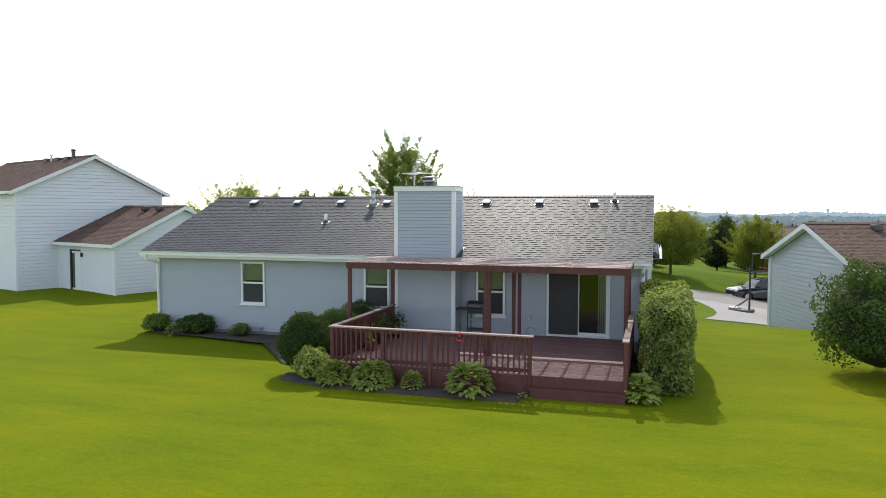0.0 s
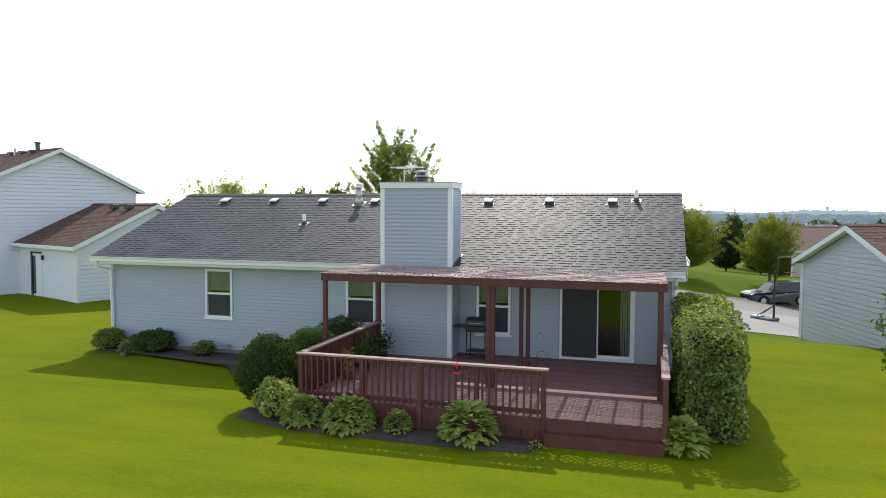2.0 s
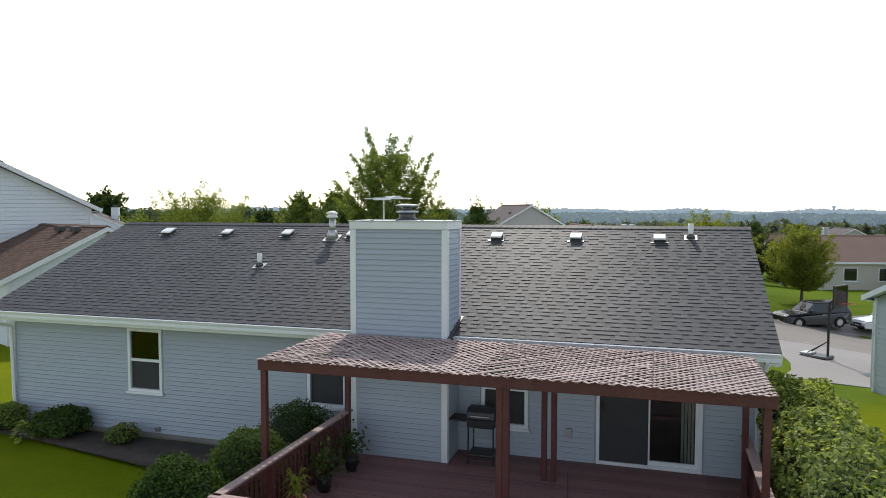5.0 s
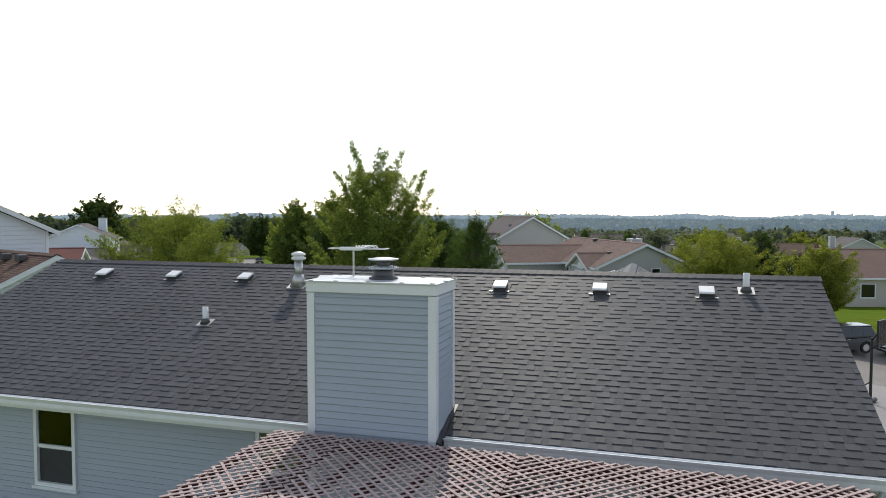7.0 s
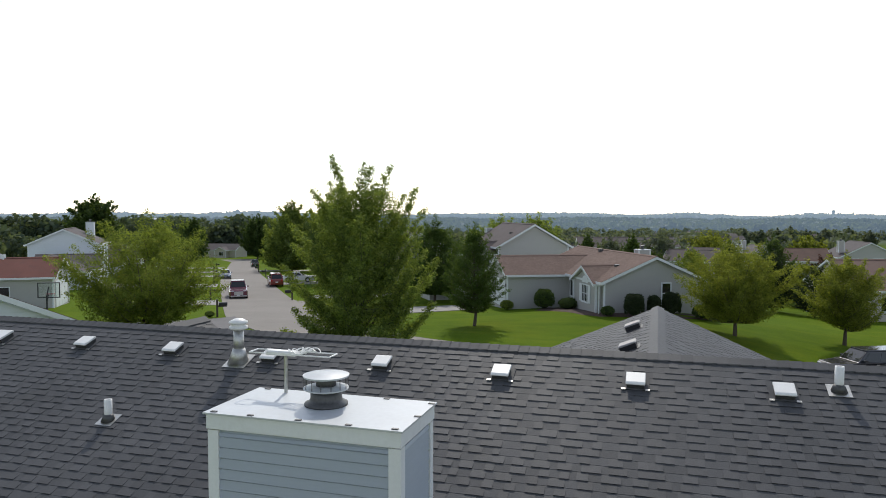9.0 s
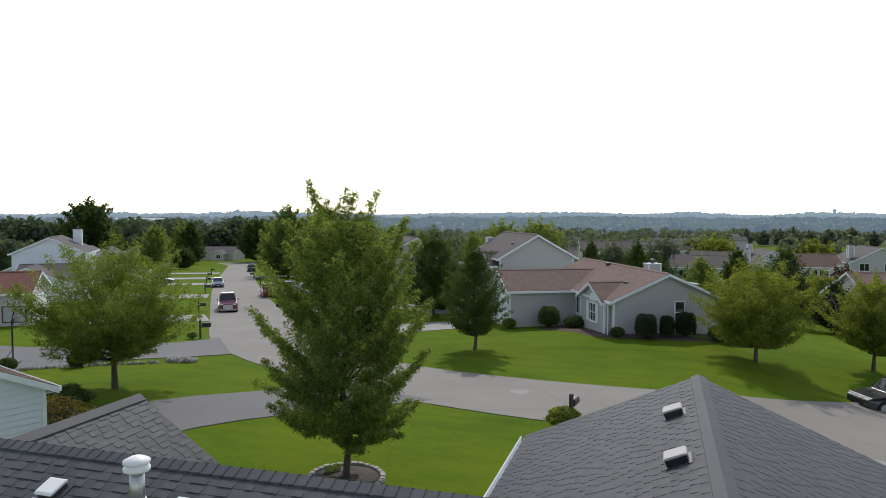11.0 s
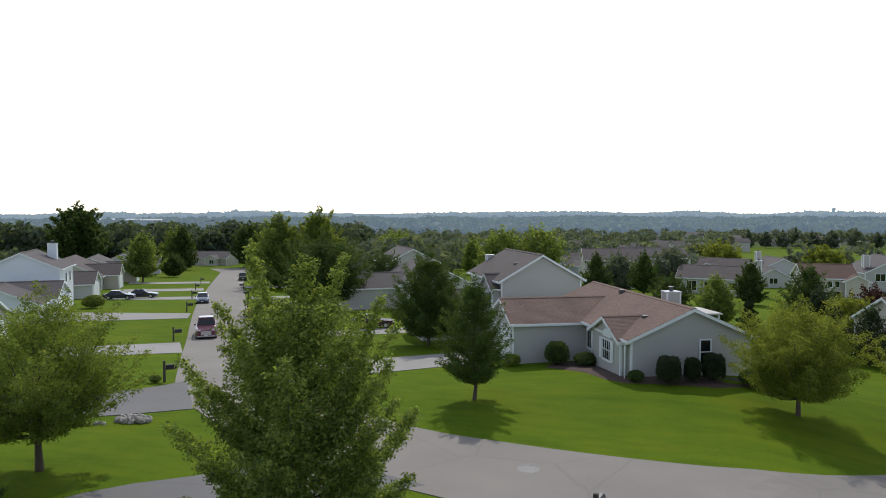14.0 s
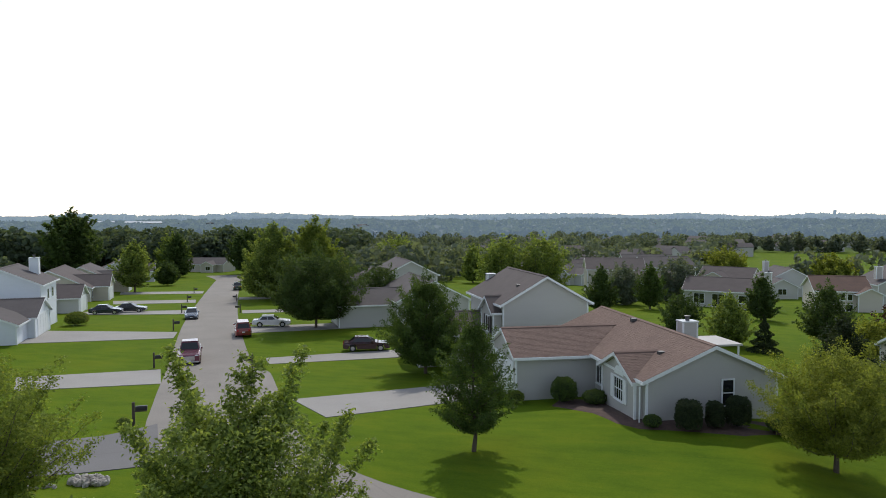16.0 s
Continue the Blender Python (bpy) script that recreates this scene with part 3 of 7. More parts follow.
def gable_block(house, b, wall_mat, roof_mat, trim_mat, rng, siding=0.0, tabs=False):
    """Walls, gables and a two-sided roof over one rectangle, in the house's own axes."""
    x0, x1, y0, y1, z0, h, pitch, ov = b["x0"], b["x1"], b["y0"], b["y1"], b.get("z0", -1.2), b["h"], b["pitch"], b.get("over", 0.35)
    along = b["axis"] == "y"
    a0, a1, c0, c1 = (y0, y1, x0, x1) if along else (x0, x1, y0, y1)      # a: along the ridge, c: across it
    mid, half = (c0 + c1) / 2, (c1 - c0) / 2
    rise = half * pitch
    ax = "y" if along else "x"
    wall = part("wall", MB().prism([(c0, z0), (c1, z0), (c1, h), (mid, h + rise), (c0, h)], a0, a1, ax), wall_mat, house)
    if siding:
        def put(s, c):
            return Vector((c, s, 0)) if along else Vector((s, c, 0))
        rows = []
        for c, sign in ((c0, -1), (c1, 1)):
            rows += lap_boards(put(a0, c), put(1, 0), put(0, sign), z0 + 1.0 if z0 < -0.9 else z0, h, lambda z: (0, a1 - a0), siding, b.get("cut", {}).get(("c", sign), ()), b.get("lap", 0.03))
        for a, sign in ((a0, -1), (a1, 1)):
            if ("a", sign) in b.get("plain", ()):
                continue
            rows += lap_boards(put(a, c0), put(0, 1), put(sign, 0), z0 + 1.0 if z0 < -0.9 else z0, h + rise - 0.02,
                               lambda z: (0, 2 * half) if z <= h else ((z - h) / pitch, 2 * half - (z - h) / pitch), siding, (), b.get("lap", 0.03))
        part("siding", joined(rows), wall_mat, wall, kind="stuff")
    th, lift = 0.14, 0.05
    e0, e1 = b.get("ends", (0.3, 0.3))
    roof = MB()
    k = math.sqrt(1 + pitch * pitch)
    for s in (-1, 1):
        c_e = mid + s * (half + ov)
        z_e = h - ov * pitch + lift
        roof.prism([(c_e, z_e), (mid, h + rise + lift), (mid, h + rise + lift + th), (c_e, z_e + th)], a0 - e0, a1 + e1, ax)
    ro = part("roof", roof, roof_mat, house)
    if tabs:
        field = MB()
        for s in (-1, 1):
            c_e, z_e = mid + s * (half + ov), h - ov * pitch + lift + th
            def at(a, c, z):
                return (c, a, z) if along else (a, c, z)
            o = at(a0 - e0, c_e, z_e) if (s < 0) != along else at(a1 + e1, c_e, z_e)
            u = at(1, 0, 0) if (s < 0) != along else at(-1, 0, 0)
            v = at(0, -s, pitch)
            shingle_field(rng, o, u, v, (half + ov) * k, lambda t: (0, a1 - a0 + e0 + e1), field)
        part("shingles", field, roof_mat, ro, kind="stuff")
    if not b.get("bare"):
        cap = MB()
        for s in (-1, 1):
            cap.prism([(mid, h + rise + lift + th + 0.02), (mid + s * 0.16, h + rise + lift + th + 0.02 - 0.16 * pitch), (mid + s * 0.16, h + rise + lift + th + 0.045 - 0.16 * pitch), (mid, h + rise + lift + th + 0.045)], a0 - e0, a1 + e1, ax)
        part("ridge_cap", cap, roof_mat, ro)
        for a, sign, e in ((a0 - e0, -1, e0), (a1 + e1, 1, e1)):
            if ("a", sign) in b.get("plain", ()):
                continue
            rk = MB()
            for s in (-1, 1):
                c_e, z_e = mid + s * (half + ov + 0.02), h - (ov + 0.02) * pitch + lift
                rk.prism([(c_e, z_e - 0.07), (mid, h + rise + lift - 0.06), (mid, h + rise + lift + th - 0.012), (c_e, z_e + th - 0.012)], a - 0.02, a + 0.02, ax)
            part("rake_board", rk, trim_mat, ro)
            sf = MB()
            for s in (-1, 1):
                c_e, z_e = mid + s * (half + ov), h - ov * pitch + lift
                sf.prism([(c_e, z_e - 0.02), (mid, h + rise + lift - 0.02), (mid, h + rise + lift - 0.004), (c_e, z_e - 0.004)], a, a - sign * e, ax)
            part("rake_soffit", sf, trim_mat, ro)
        for s in (-1, 1):
            c_e, z_e = mid + s * (half + ov), h - ov * pitch + lift
            g = MB()
            lo, hi = sorted((c_e, c_e + s * 0.11))
            if along:
                for w0, w1, za, zb in ((lo, lo + 0.014, 0.16, 0.01), (hi - 0.014, hi, 0.16, 0.01), (lo + 0.014, hi - 0.014, 0.16, 0.145)):
                    g.box(w0, w1, a0 - e0 + 0.03, a1 + e1 - 0.03, z_e + th - za, z_e + th - zb)
            else:
                for w0, w1, za, zb in ((lo, lo + 0.014, 0.16, 0.01), (hi - 0.014, hi, 0.16, 0.01), (lo + 0.014, hi - 0.014, 0.16, 0.145)):
                    g.box(a0 - e0 + 0.03, a1 + e1 - 0.03, w0, w1, z_e + th - za, z_e + th - zb)
            part("gutter", g, trim_mat, ro)
            so = MB()
            lo, hi = sorted((c_e, mid + s * half))
            if along:
                so.box(lo, hi, a0 - e0 + 0.05, a1 + e1 - 0.05, z_e - 0.03, z_e - 0.01)
            else:
                so.box(a0 - e0 + 0.05, a1 + e1 - 0.05, lo, hi, z_e - 0.03, z_e - 0.01)
            part("soffit", so, trim_mat, ro)
    for s in (c0, c1):
        for a in (a0, a1):
            if not b.get("bare"):
                p = (s, a) if along else (a, s)
                part("corner_trim", MB().box(p[0] - 0.06, p[0] + 0.06, p[1] - 0.06, p[1] + 0.06, max(z0, -0.9), h), trim_mat, wall)
    return wall


# ---------------------------------------------------------------- the grey house
rng = random.Random(5)
home = thing("house", (0, 0, 0), "single-storey grey-blue sided house with a grey shingle roof", "house")
XL, XR, WT, WB = -11.29, 5.44, 2.66, 0.14            # side walls, wall top, siding foot
EAVE_Y, EAVE_Z, RIDGE_Y, RIDGE_Z = -0.54, 2.865, 4.33, 4.83
PITCH = (RIDGE_Z - EAVE_Z) / (RIDGE_Y - EAVE_Y)
FRONT_Y = 7.55
WINDOWS = [(-7.92, -6.99, 1.07, 2.53), (-3.33, -2.43, 1.10, 2.53), (0.455, 1.38, 1.03, 2.53)]
SLIDER = (2.665, 4.535, 0.5, 2.515)
back = MB()
opens = sorted(WINDOWS + [SLIDER])
x = XL
for a, b, za, zb in opens:
    back.box(x, a, 0, 0.16, -0.2, WT)
    back.box(a, b, 0, 0.16, -0.2, za)
    back.box(a, b, 0, 0.16, zb, WT)
    x = b
back.box(x, XR, 0, 0.16, -0.2, WT)
wall_back = part("wall", back, SIDING, home)
for mb in lap_boards((XL, 0, 0), (1, 0, 0), (0, -1, 0), WB, WT, lambda z: (0, XR - XL), 0.1035,
                     [(a - XL - 0.03, b - XL + 0.03, za - 0.04, zb + 0.04) for a, b, za, zb in opens] + [(-1.95 - XL, -0.02 - XL, 0, 3)]):
    part("siding_board", mb, SIDING, wall_back)
part("foundation", MB().box(XL + 0.02, XR - 0.02, -0.012, 0.1, -0.3, WB), SOIL, home)
for xs, sign in ((XL, -1), (XR, 1)):
    prof = [(0.16, -0.2), (FRONT_Y, -0.2), (FRONT_Y, WT), (RIDGE_Y, RIDGE_Z - 0.16), (0.16, WT)]
    sw = part("wall", MB().prism(prof, xs, xs - sign * 0.16, "x"), SIDING, home)
    side = lap_boards((xs, 0, 0), (0, 1, 0), (sign, 0, 0), WB, RIDGE_Z - 0.2,
                      lambda z: (0, FRONT_Y) if z < WT else ((z - WT) / PITCH * 1.0, FRONT_Y - (z - WT) * (FRONT_Y - RIDGE_Y) / (RIDGE_Z - 0.16 - WT)), 0.1035)
    part("siding", joined(side), SIDING, sw, kind="stuff")
    part("corner_trim", MB().box(min(xs, xs + sign * 0.03) - 0.04, max(xs, xs + sign * 0.03) + 0.04, -0.035, 0.08, WB, WT - 0.01), TRIM, home)
part("wall", MB().box(XL + 0.16, XR - 0.16, FRONT_Y - 0.16, FRONT_Y, -0.2, WT), SIDING, home)
part("ceiling", MB().box(XL + 0.17, XR - 0.17, 0.17, FRONT_Y - 0.17, 2.56, 2.62), TRIM, home)
part("floor", MB().box(XL + 0.17, XR - 0.17, 0.17, FRONT_Y - 0.17, 0.40, 0.48), ROOM, home)
for k in (-9.4, -5.2, -1.2, 2.0):
    part("partition", MB().box(k, k + 0.12, 0.17, FRONT_Y - 0.17, 0.48, 2.56), ROOM, home)
part("partition", MB().box(XL + 0.17, XR - 0.17, 3.6, 3.72, 0.48, 2.56), ROOM, home)

# windows of the back wall: clear upper pane, screened lower pane
SCREEN = surface("window_screen", (0.035, 0.037, 0.04), 0.7, big=3, fine=60, spread=0.2, bump=0)
for a, b, za, zb in WINDOWS:
    m, w, h, f = Matrix.Translation((a, 0, za)), b - a, zb - za, 0.07
    fr = MB()
    fr.box(0, f, -0.05, 0.16, 0, h, m).box(w - f, w, -0.05, 0.16, 0, h, m).box(f, w - f, -0.05, 0.16, h - f, h, m).box(f, w - f, -0.05, 0.16, 0, f, m)
    win = part("window", fr, TRIM, home, "white vinyl double-hung window")
    part("sash_rail", MB().box(f, w - f, -0.03, 0.06, h / 2 - 0.03, h / 2 + 0.03, m), TRIM, win)
    part("upper_pane", MB().box(f, w - f, 0.0, 0.006, h / 2 + 0.03, h - f, m), PANE, win)
    part("lower_pane", MB().box(f, w - f, 0.03, 0.036, f, h / 2 - 0.03, m), PANE, win)
    part("insect_screen", MB().box(f, w - f, 0.010, 0.013, f, h / 2 - 0.03, m), SCREEN, win)
    part("roller_blind", MB().box(f, w - f, 0.13, 0.135, h * 0.55, h - f, m), CURTAIN, win)
    part("window_sill", MB().box(-0.04, w + 0.04, -0.08, 0.02, -0.05, 0.0, m), TRIM, win)
a, b, za, zb = SLIDER
m, w, h, f = Matrix.Translation((a, 0, za)), b - a, zb - za, 0.06
fr = MB()
fr.box(0, f, -0.05, 0.16, 0, h, m).box(w - f, w, -0.05, 0.16, 0, h, m).box(f, w - f, -0.05, 0.16, h - f, h, m).box(f, w - f, -0.05, 0.16, 0, f, m)
sl = part("sliding_door", fr, TRIM, home, "white-framed sliding glass patio door")
for s0, s1, yy in ((f, w / 2 + 0.03, 0.07), (w / 2 - 0.03, w - f, 0.0)):
    q = MB()
    q.box(s0, s0 + 0.06, yy, yy + 0.05, f, h - f, m).box(s1 - 0.06, s1, yy, yy + 0.05, f, h - f, m).box(s0 + 0.06, s1 - 0.06, yy, yy + 0.05, f, f + 0.08, m).box(s0 + 0.06, s1 - 0.06, yy, yy + 0.05, h - f - 0.07, h - f, m)
    part("door_panel", q, TRIM, sl)
    part("door_pane", MB().box(s0 + 0.06, s1 - 0.06, yy + 0.02, yy + 0.027, f + 0.08, h - f - 0.07, m), PANE, sl)
part("insect_screen", MB().box(f, w / 2, -0.02, -0.017, f, h - f, m), SCREEN, sl)
part("door_handle", MB().box(f + 0.02, f + 0.05, -0.09, -0.03, 0.95, 1.2, m), BLACK, sl)
part("vertical_blind", joined([MB().box(w - f - 0.30 + k * 0.06, w - f - 0.255 + k * 0.06, 0.12 + 0.01 * (k % 2), 0.125 + 0.01 * (k % 2), f, h - f, m) for k in range(5)]), CURTAIN, sl)

# main roof
RX0, RX1 = -11.63, 5.72
slope = Vector((0, RIDGE_Y - EAVE_Y, RIDGE_Z - EAVE_Z))
SLEN = slope.length
slope.normalize()
deck = MB().prism([(EAVE_Y, EAVE_Z - 0.13), (RIDGE_Y, RIDGE_Z - 0.13), (FRONT_Y + 0.45, EAVE_Z - 0.25), (FRONT_Y + 0.45, EAVE_Z - 0.13), (RIDGE_Y, RIDGE_Z), (EAVE_Y, EAVE_Z)], RX0, RX1, "x")
roof = part("roof", deck, SHINGLE_F, home, "charcoal laminated asphalt shingle roof")
def chimney_hole(s, t):
    return -1.97 < RX0 + s < 0.02 and EAVE_Y + t * slope.y < 0.06
NEAR = (0.25, 3.05, 2.75, 5.1)                        # stretch of the slope built tab by tab
# the field is laid in three bands so that the separate tabs fit its gap exactly
field = MB()
row = 0
while row * 0.145 < SLEN - 0.02:
    t = row * 0.145
    bands = [(RX0, NEAR[0]), (NEAR[1], RX1)] if NEAR[2] <= t < NEAR[3] else [(RX0, RX1)]
    for b0, b1 in bands:
        o = Vector((b0, EAVE_Y, EAVE_Z)) + slope * t
        shingle_field(rng, o, (1, 0, 0), slope, min(0.145, SLEN - t), lambda q, n=b1 - b0: (0, n), field, skip=lambda s, q, b=b0, tt=t: chimney_hole(b - RX0 + s, tt))
    row += 1
part("shingle_field", field, SHINGLE_F, roof, kind="stuff")
TAB_W = (0.12, 0.17, 0.22, 0.27)
up = Vector((1, 0, 0)).cross(slope)
tab_mesh = {}
for w in TAB_W:
    for th in (0.006, 0.015):
        tab_mesh[w, th] = MB().add([(0, 0, 0), (w, 0, 0), (w, 0, th), (0, 0, th), (0, 0.165, 0.003), (w, 0.165, 0.003)], [(0, 1, 2, 3), (3, 2, 5, 4), (0, 3, 4), (1, 5, 2)]).mesh("shingle", SHINGLE)
for row in range(int(math.ceil(NEAR[2] / 0.145)), int(math.ceil(NEAR[3] / 0.145))):
    s = NEAR[0]
    proud = rng.random() < 0.5
    while s < NEAR[1] - 0.02:
        proud = not proud or rng.random() < 0.12
        w = min(rng.choice(TAB_W), NEAR[1] - s)
        key = min(TAB_W, key=lambda k: abs(k - w))
        sh = part("shingle", tab_mesh[key, 0.015 if proud else 0.006], SHINGLE, roof)
        o = Vector((s, EAVE_Y, EAVE_Z)) + slope * (row * 0.145 + rng.uniform(-0.004, 0.004))
        sh.matrix_local = Matrix(((w / key, 0, 0, o.x), (0, slope.y, up.y, o.y), (0, slope.z, up.z, o.z), (0, 0, 0, 1)))
        s += w
cap = MB()
k = RX0
while k < RX1 - 0.05:
    e = min(k + 0.16, RX1)
    for s, pt in ((-1, PITCH), (1, (RIDGE_Z - EAVE_Z) / (FRONT_Y + 0.45 - RIDGE_Y))):
        cap.add([(k, RIDGE_Y, RIDGE_Z + 0.022), (e + 0.02, RIDGE_Y, RIDGE_Z + 0.034), (e + 0.02, RIDGE_Y + s * 0.16, RIDGE_Z + 0.034 - 0.16 * pt), (k, RIDGE_Y + s * 0.16, RIDGE_Z + 0.022 - 0.16 * pt),
                 (e + 0.02, RIDGE_Y + s * 0.16, RIDGE_Z + 0.004 - 0.16 * pt), (k, RIDGE_Y + s * 0.16, RIDGE_Z - 0.0 - 0.16 * pt)],
                [(0, 1, 2, 3) if s > 0 else (3, 2, 1, 0), (3, 2, 4, 5) if s > 0 else (5, 4, 2, 3)])
    k = e
part("ridge_cap", cap, SHINGLE_F, roof, kind="stuff")
for xx, sign in ((RX0, -1), (RX1, 1)):
    part("rake_board", MB().prism([(EAVE_Y, EAVE_Z - 0.21), (RIDGE_Y, RIDGE_Z - 0.21), (RIDGE_Y, RIDGE_Z - 0.045), (EAVE_Y, EAVE_Z - 0.045)], xx - sign * 0.02, xx + sign * 0.008, "x"), TRIM, roof)
    part("rake_board", MB().prism([(RIDGE_Y, RIDGE_Z - 0.19), (FRONT_Y + 0.45, EAVE_Z - 0.3), (FRONT_Y + 0.45, EAVE_Z - 0.14), (RIDGE_Y, RIDGE_Z - 0.02)], xx - sign * 0.02, xx + sign * 0.008, "x"), TRIM, roof)
    part("rake_soffit", MB().prism([(EAVE_Y, EAVE_Z - 0.16), (RIDGE_Y, RIDGE_Z - 0.16), (RIDGE_Y, RIDGE_Z - 0.135), (EAVE_Y, EAVE_Z - 0.135)], xx, XL if sign < 0 else XR, "x"), TRIM, roof)
for g0, g1 in ((RX0 + 0.02, -2.05), (0.05, RX1 - 0.02)):
    part("gutter", MB().prism([(EAVE_Y - 0.13, EAVE_Z + 0.0), (EAVE_Y - 0.10, EAVE_Z - 0.07), (EAVE_Y - 0.10, EAVE_Z - 0.14), (EAVE_Y - 0.004, EAVE_Z - 0.14), (EAVE_Y - 0.004, EAVE_Z - 0.006), (EAVE_Y - 0.02, EAVE_Z - 0.006),
                               (EAVE_Y - 0.02, EAVE_Z - 0.12), (EAVE_Y - 0.08, EAVE_Z - 0.12), (EAVE_Y - 0.115, EAVE_Z + 0.0)], g0, g1, "x"), TRIM, roof)
    part("fascia", MB().box(g0, g1, EAVE_Y + 0.002, EAVE_Y + 0.03, EAVE_Z - 0.22, EAVE_Z - 0.135), TRIM, roof)
    part("soffit", MB().box(g0, g1, EAVE_Y + 0.03, 0.0, WT - 0.03, WT - 0.01), TRIM, roof)
dn = MB()
for p, q in (((-11.40, -0.60, 2.72), (-11.40, -0.58, 2.58)), ((-11.40, -0.58, 2.58), (-11.27, -0.12, 2.42)), ((-11.27, -0.12, 2.42), (-11.27, -0.07, 0.22)), ((-11.27, -0.07, 0.22), (-11.35, -0.4, 0.1))):
    dn.tube(p, q, 0.045, 0.045, 6)
part("downspout", dn, TRIM, home)
dn = MB()
for p, q in (((5.50, -0.60, 2.72), (5.48, -0.54, 2.58)), ((5.48, -0.54, 2.58), (5.47, -0.12, 2.42)), ((5.47, -0.12, 2.42), (5.47, -0.08, 0.2))):
    dn.tube(p, q, 0.045, 0.045, 6)
part("downspout", dn, TRIM, home)
part("dryer_vent", MB().box(-7.19, -7.07, -0.09, 0.0, 0.19, 0.29), GALV, home, bevel=0.01)
part("outlet_box", MB().box(2.11, 2.22, -0.07, 0.0, 0.95, 1.12), GALV, home, bevel=0.01)

# front wings
WING = [dict(x0=-10.72, x1=-6.77, y0=4.9, y1=8.33, z0=-0.2, h=2.79, axis="y", pitch=0.66, over=0.3, ends=(0, 0.28), plain=(("a", -1),)),
        dict(x0=-1.32, x1=5.60, y0=5.0, y1=12.80, z0=-0.9, h=2.70, axis="y", pitch=0.44, over=0.33, ends=(0, 0.3), plain=(("a", -1),))]
for b in WING:
    gable_block(home, b, SIDING, SHINGLE_F, TRIM, rng, 0.18, True)


# ---------------------------------------------------------------- chimney
ch = thing("chimney", (-1.0, -0.4, 0), "sided chimney chase with white corners and sheet-metal top", "chimney")
M = Matrix.Translation((1.0, 0.4, 0))
CX0, CX1, CY0, CY1, CT = -1.935, -0.035, -0.80, 0.075, 4.88
part("chase", MB().box(CX0, CX1, CY0, CY1, -0.1, CT, M), SIDING, ch)
for o, d, n, ln in (((CX0 + 0.08, CY0, 0), (1, 0, 0), (0, -1, 0), CX1 - CX0 - 0.16), ((CX1, CY0 + 0.09, 0), (0, 1, 0), (1, 0, 0), CY1 - CY0 - 0.16), ((CX0, CY0 + 0.09, 0), (0, 1, 0), (-1, 0, 0), CY1 - CY0 - 0.16)):
    for mb in lap_boards(M @ Vector(o), d, n, 0.16, CT - 0.02, lambda z: (0, ln), 0.1035):
        part("siding_board", mb, SIDING, ch)
for xx, yy, w, dp in ((CX0, CY0, 0.085, 0.085), (CX1, CY0, 0.085, 0.085), (CX0, CY1, 0.06, 0.06), (CX1, CY1, 0.06, 0.06)):
    sx, sy = (1 if xx == CX0 else -1), (1 if yy == CY0 else -1)
    q = MB().box(*sorted((xx - sx * 0.03, xx + sx * w)), *sorted((yy - sy * 0.03, yy)), 0.12, CT - 0.01, M)
    q.box(*sorted((xx - sx * 0.03, xx)), *sorted((yy, yy + sy * dp)), 0.12, CT - 0.01, M)
    part("corner_trim", q, TRIM, ch)
part("fascia_band", MB().box(-1.975, 0.005, -0.845, 0.12, CT, 5.025, M), TRIM, ch, bevel=0.006)
part("top_plate", MB().box(-1.995, 0.025, -0.865, 0.14, 5.025, 5.043, M), METAL_W, ch)
for xx, yy in ((-1.90, -0.82), (-1.5, -0.83), (-1.0, -0.83), (-0.5, -0.83), (-0.06, -0.82), (0.0, -0.4), (-0.01, 0.06), (-0.5, 0.1), (-1.2, 0.1), (-1.87, 0.1)):
    part("clip", MB().box(xx - 0.03, xx + 0.03, yy - 0.015, yy + 0.015, 5.043, 5.052, M), STEEL_DARK, ch)
fl = MB().lathe([(0.215, 0.0), (0.215, 0.02), (0.165, 0.04), (0.155, 0.08), (0.155, 0.15)], 24, M @ Vector((-1.0, -0.26, 5.043)))
part("flue_collar", fl, STEEL_DARK, ch, smooth=True)
part("storm_collar", MB().lathe([(0.18, 0.145), (0.225, 0.16), (0.225, 0.172), (0.15, 0.19)], 24, M @ Vector((-1.0, -0.26, 5.043))), METAL_W, ch)
part("flue_pipe", MB().lathe([(0.10, 0.15), (0.10, 0.29)], 20, M @ Vector((-1.0, -0.26, 5.043))), STEEL_DARK, ch, smooth=True)
part("rain_cap", MB().lathe([(0.05, 0.255), (0.225, 0.28), (0.23, 0.297), (0.10, 0.315), (0.0, 0.32)], 28, M @ Vector((-1.0, -0.26, 5.043))), METAL_W, ch)
wires = MB()
for k in range(14):
    a = k * 2 * math.pi / 14
    p = M @ Vector((-1.0 + 0.215 * math.cos(a), -0.26 + 0.215 * math.sin(a), 5.2))
    wires.tube(p, p + Vector((0, 0, 0.125)), 0.004, 0.004, 4)
part("spark_guard", wires, STEEL_DARK, ch, kind="stuff")
part("flashing", MB().prism([(-0.85, 2.80), (0.10, 3.10), (0.16, 3.15), (-0.85, 2.86)], 0.0, 0.05, "x", M), STEEL_DARK, ch)

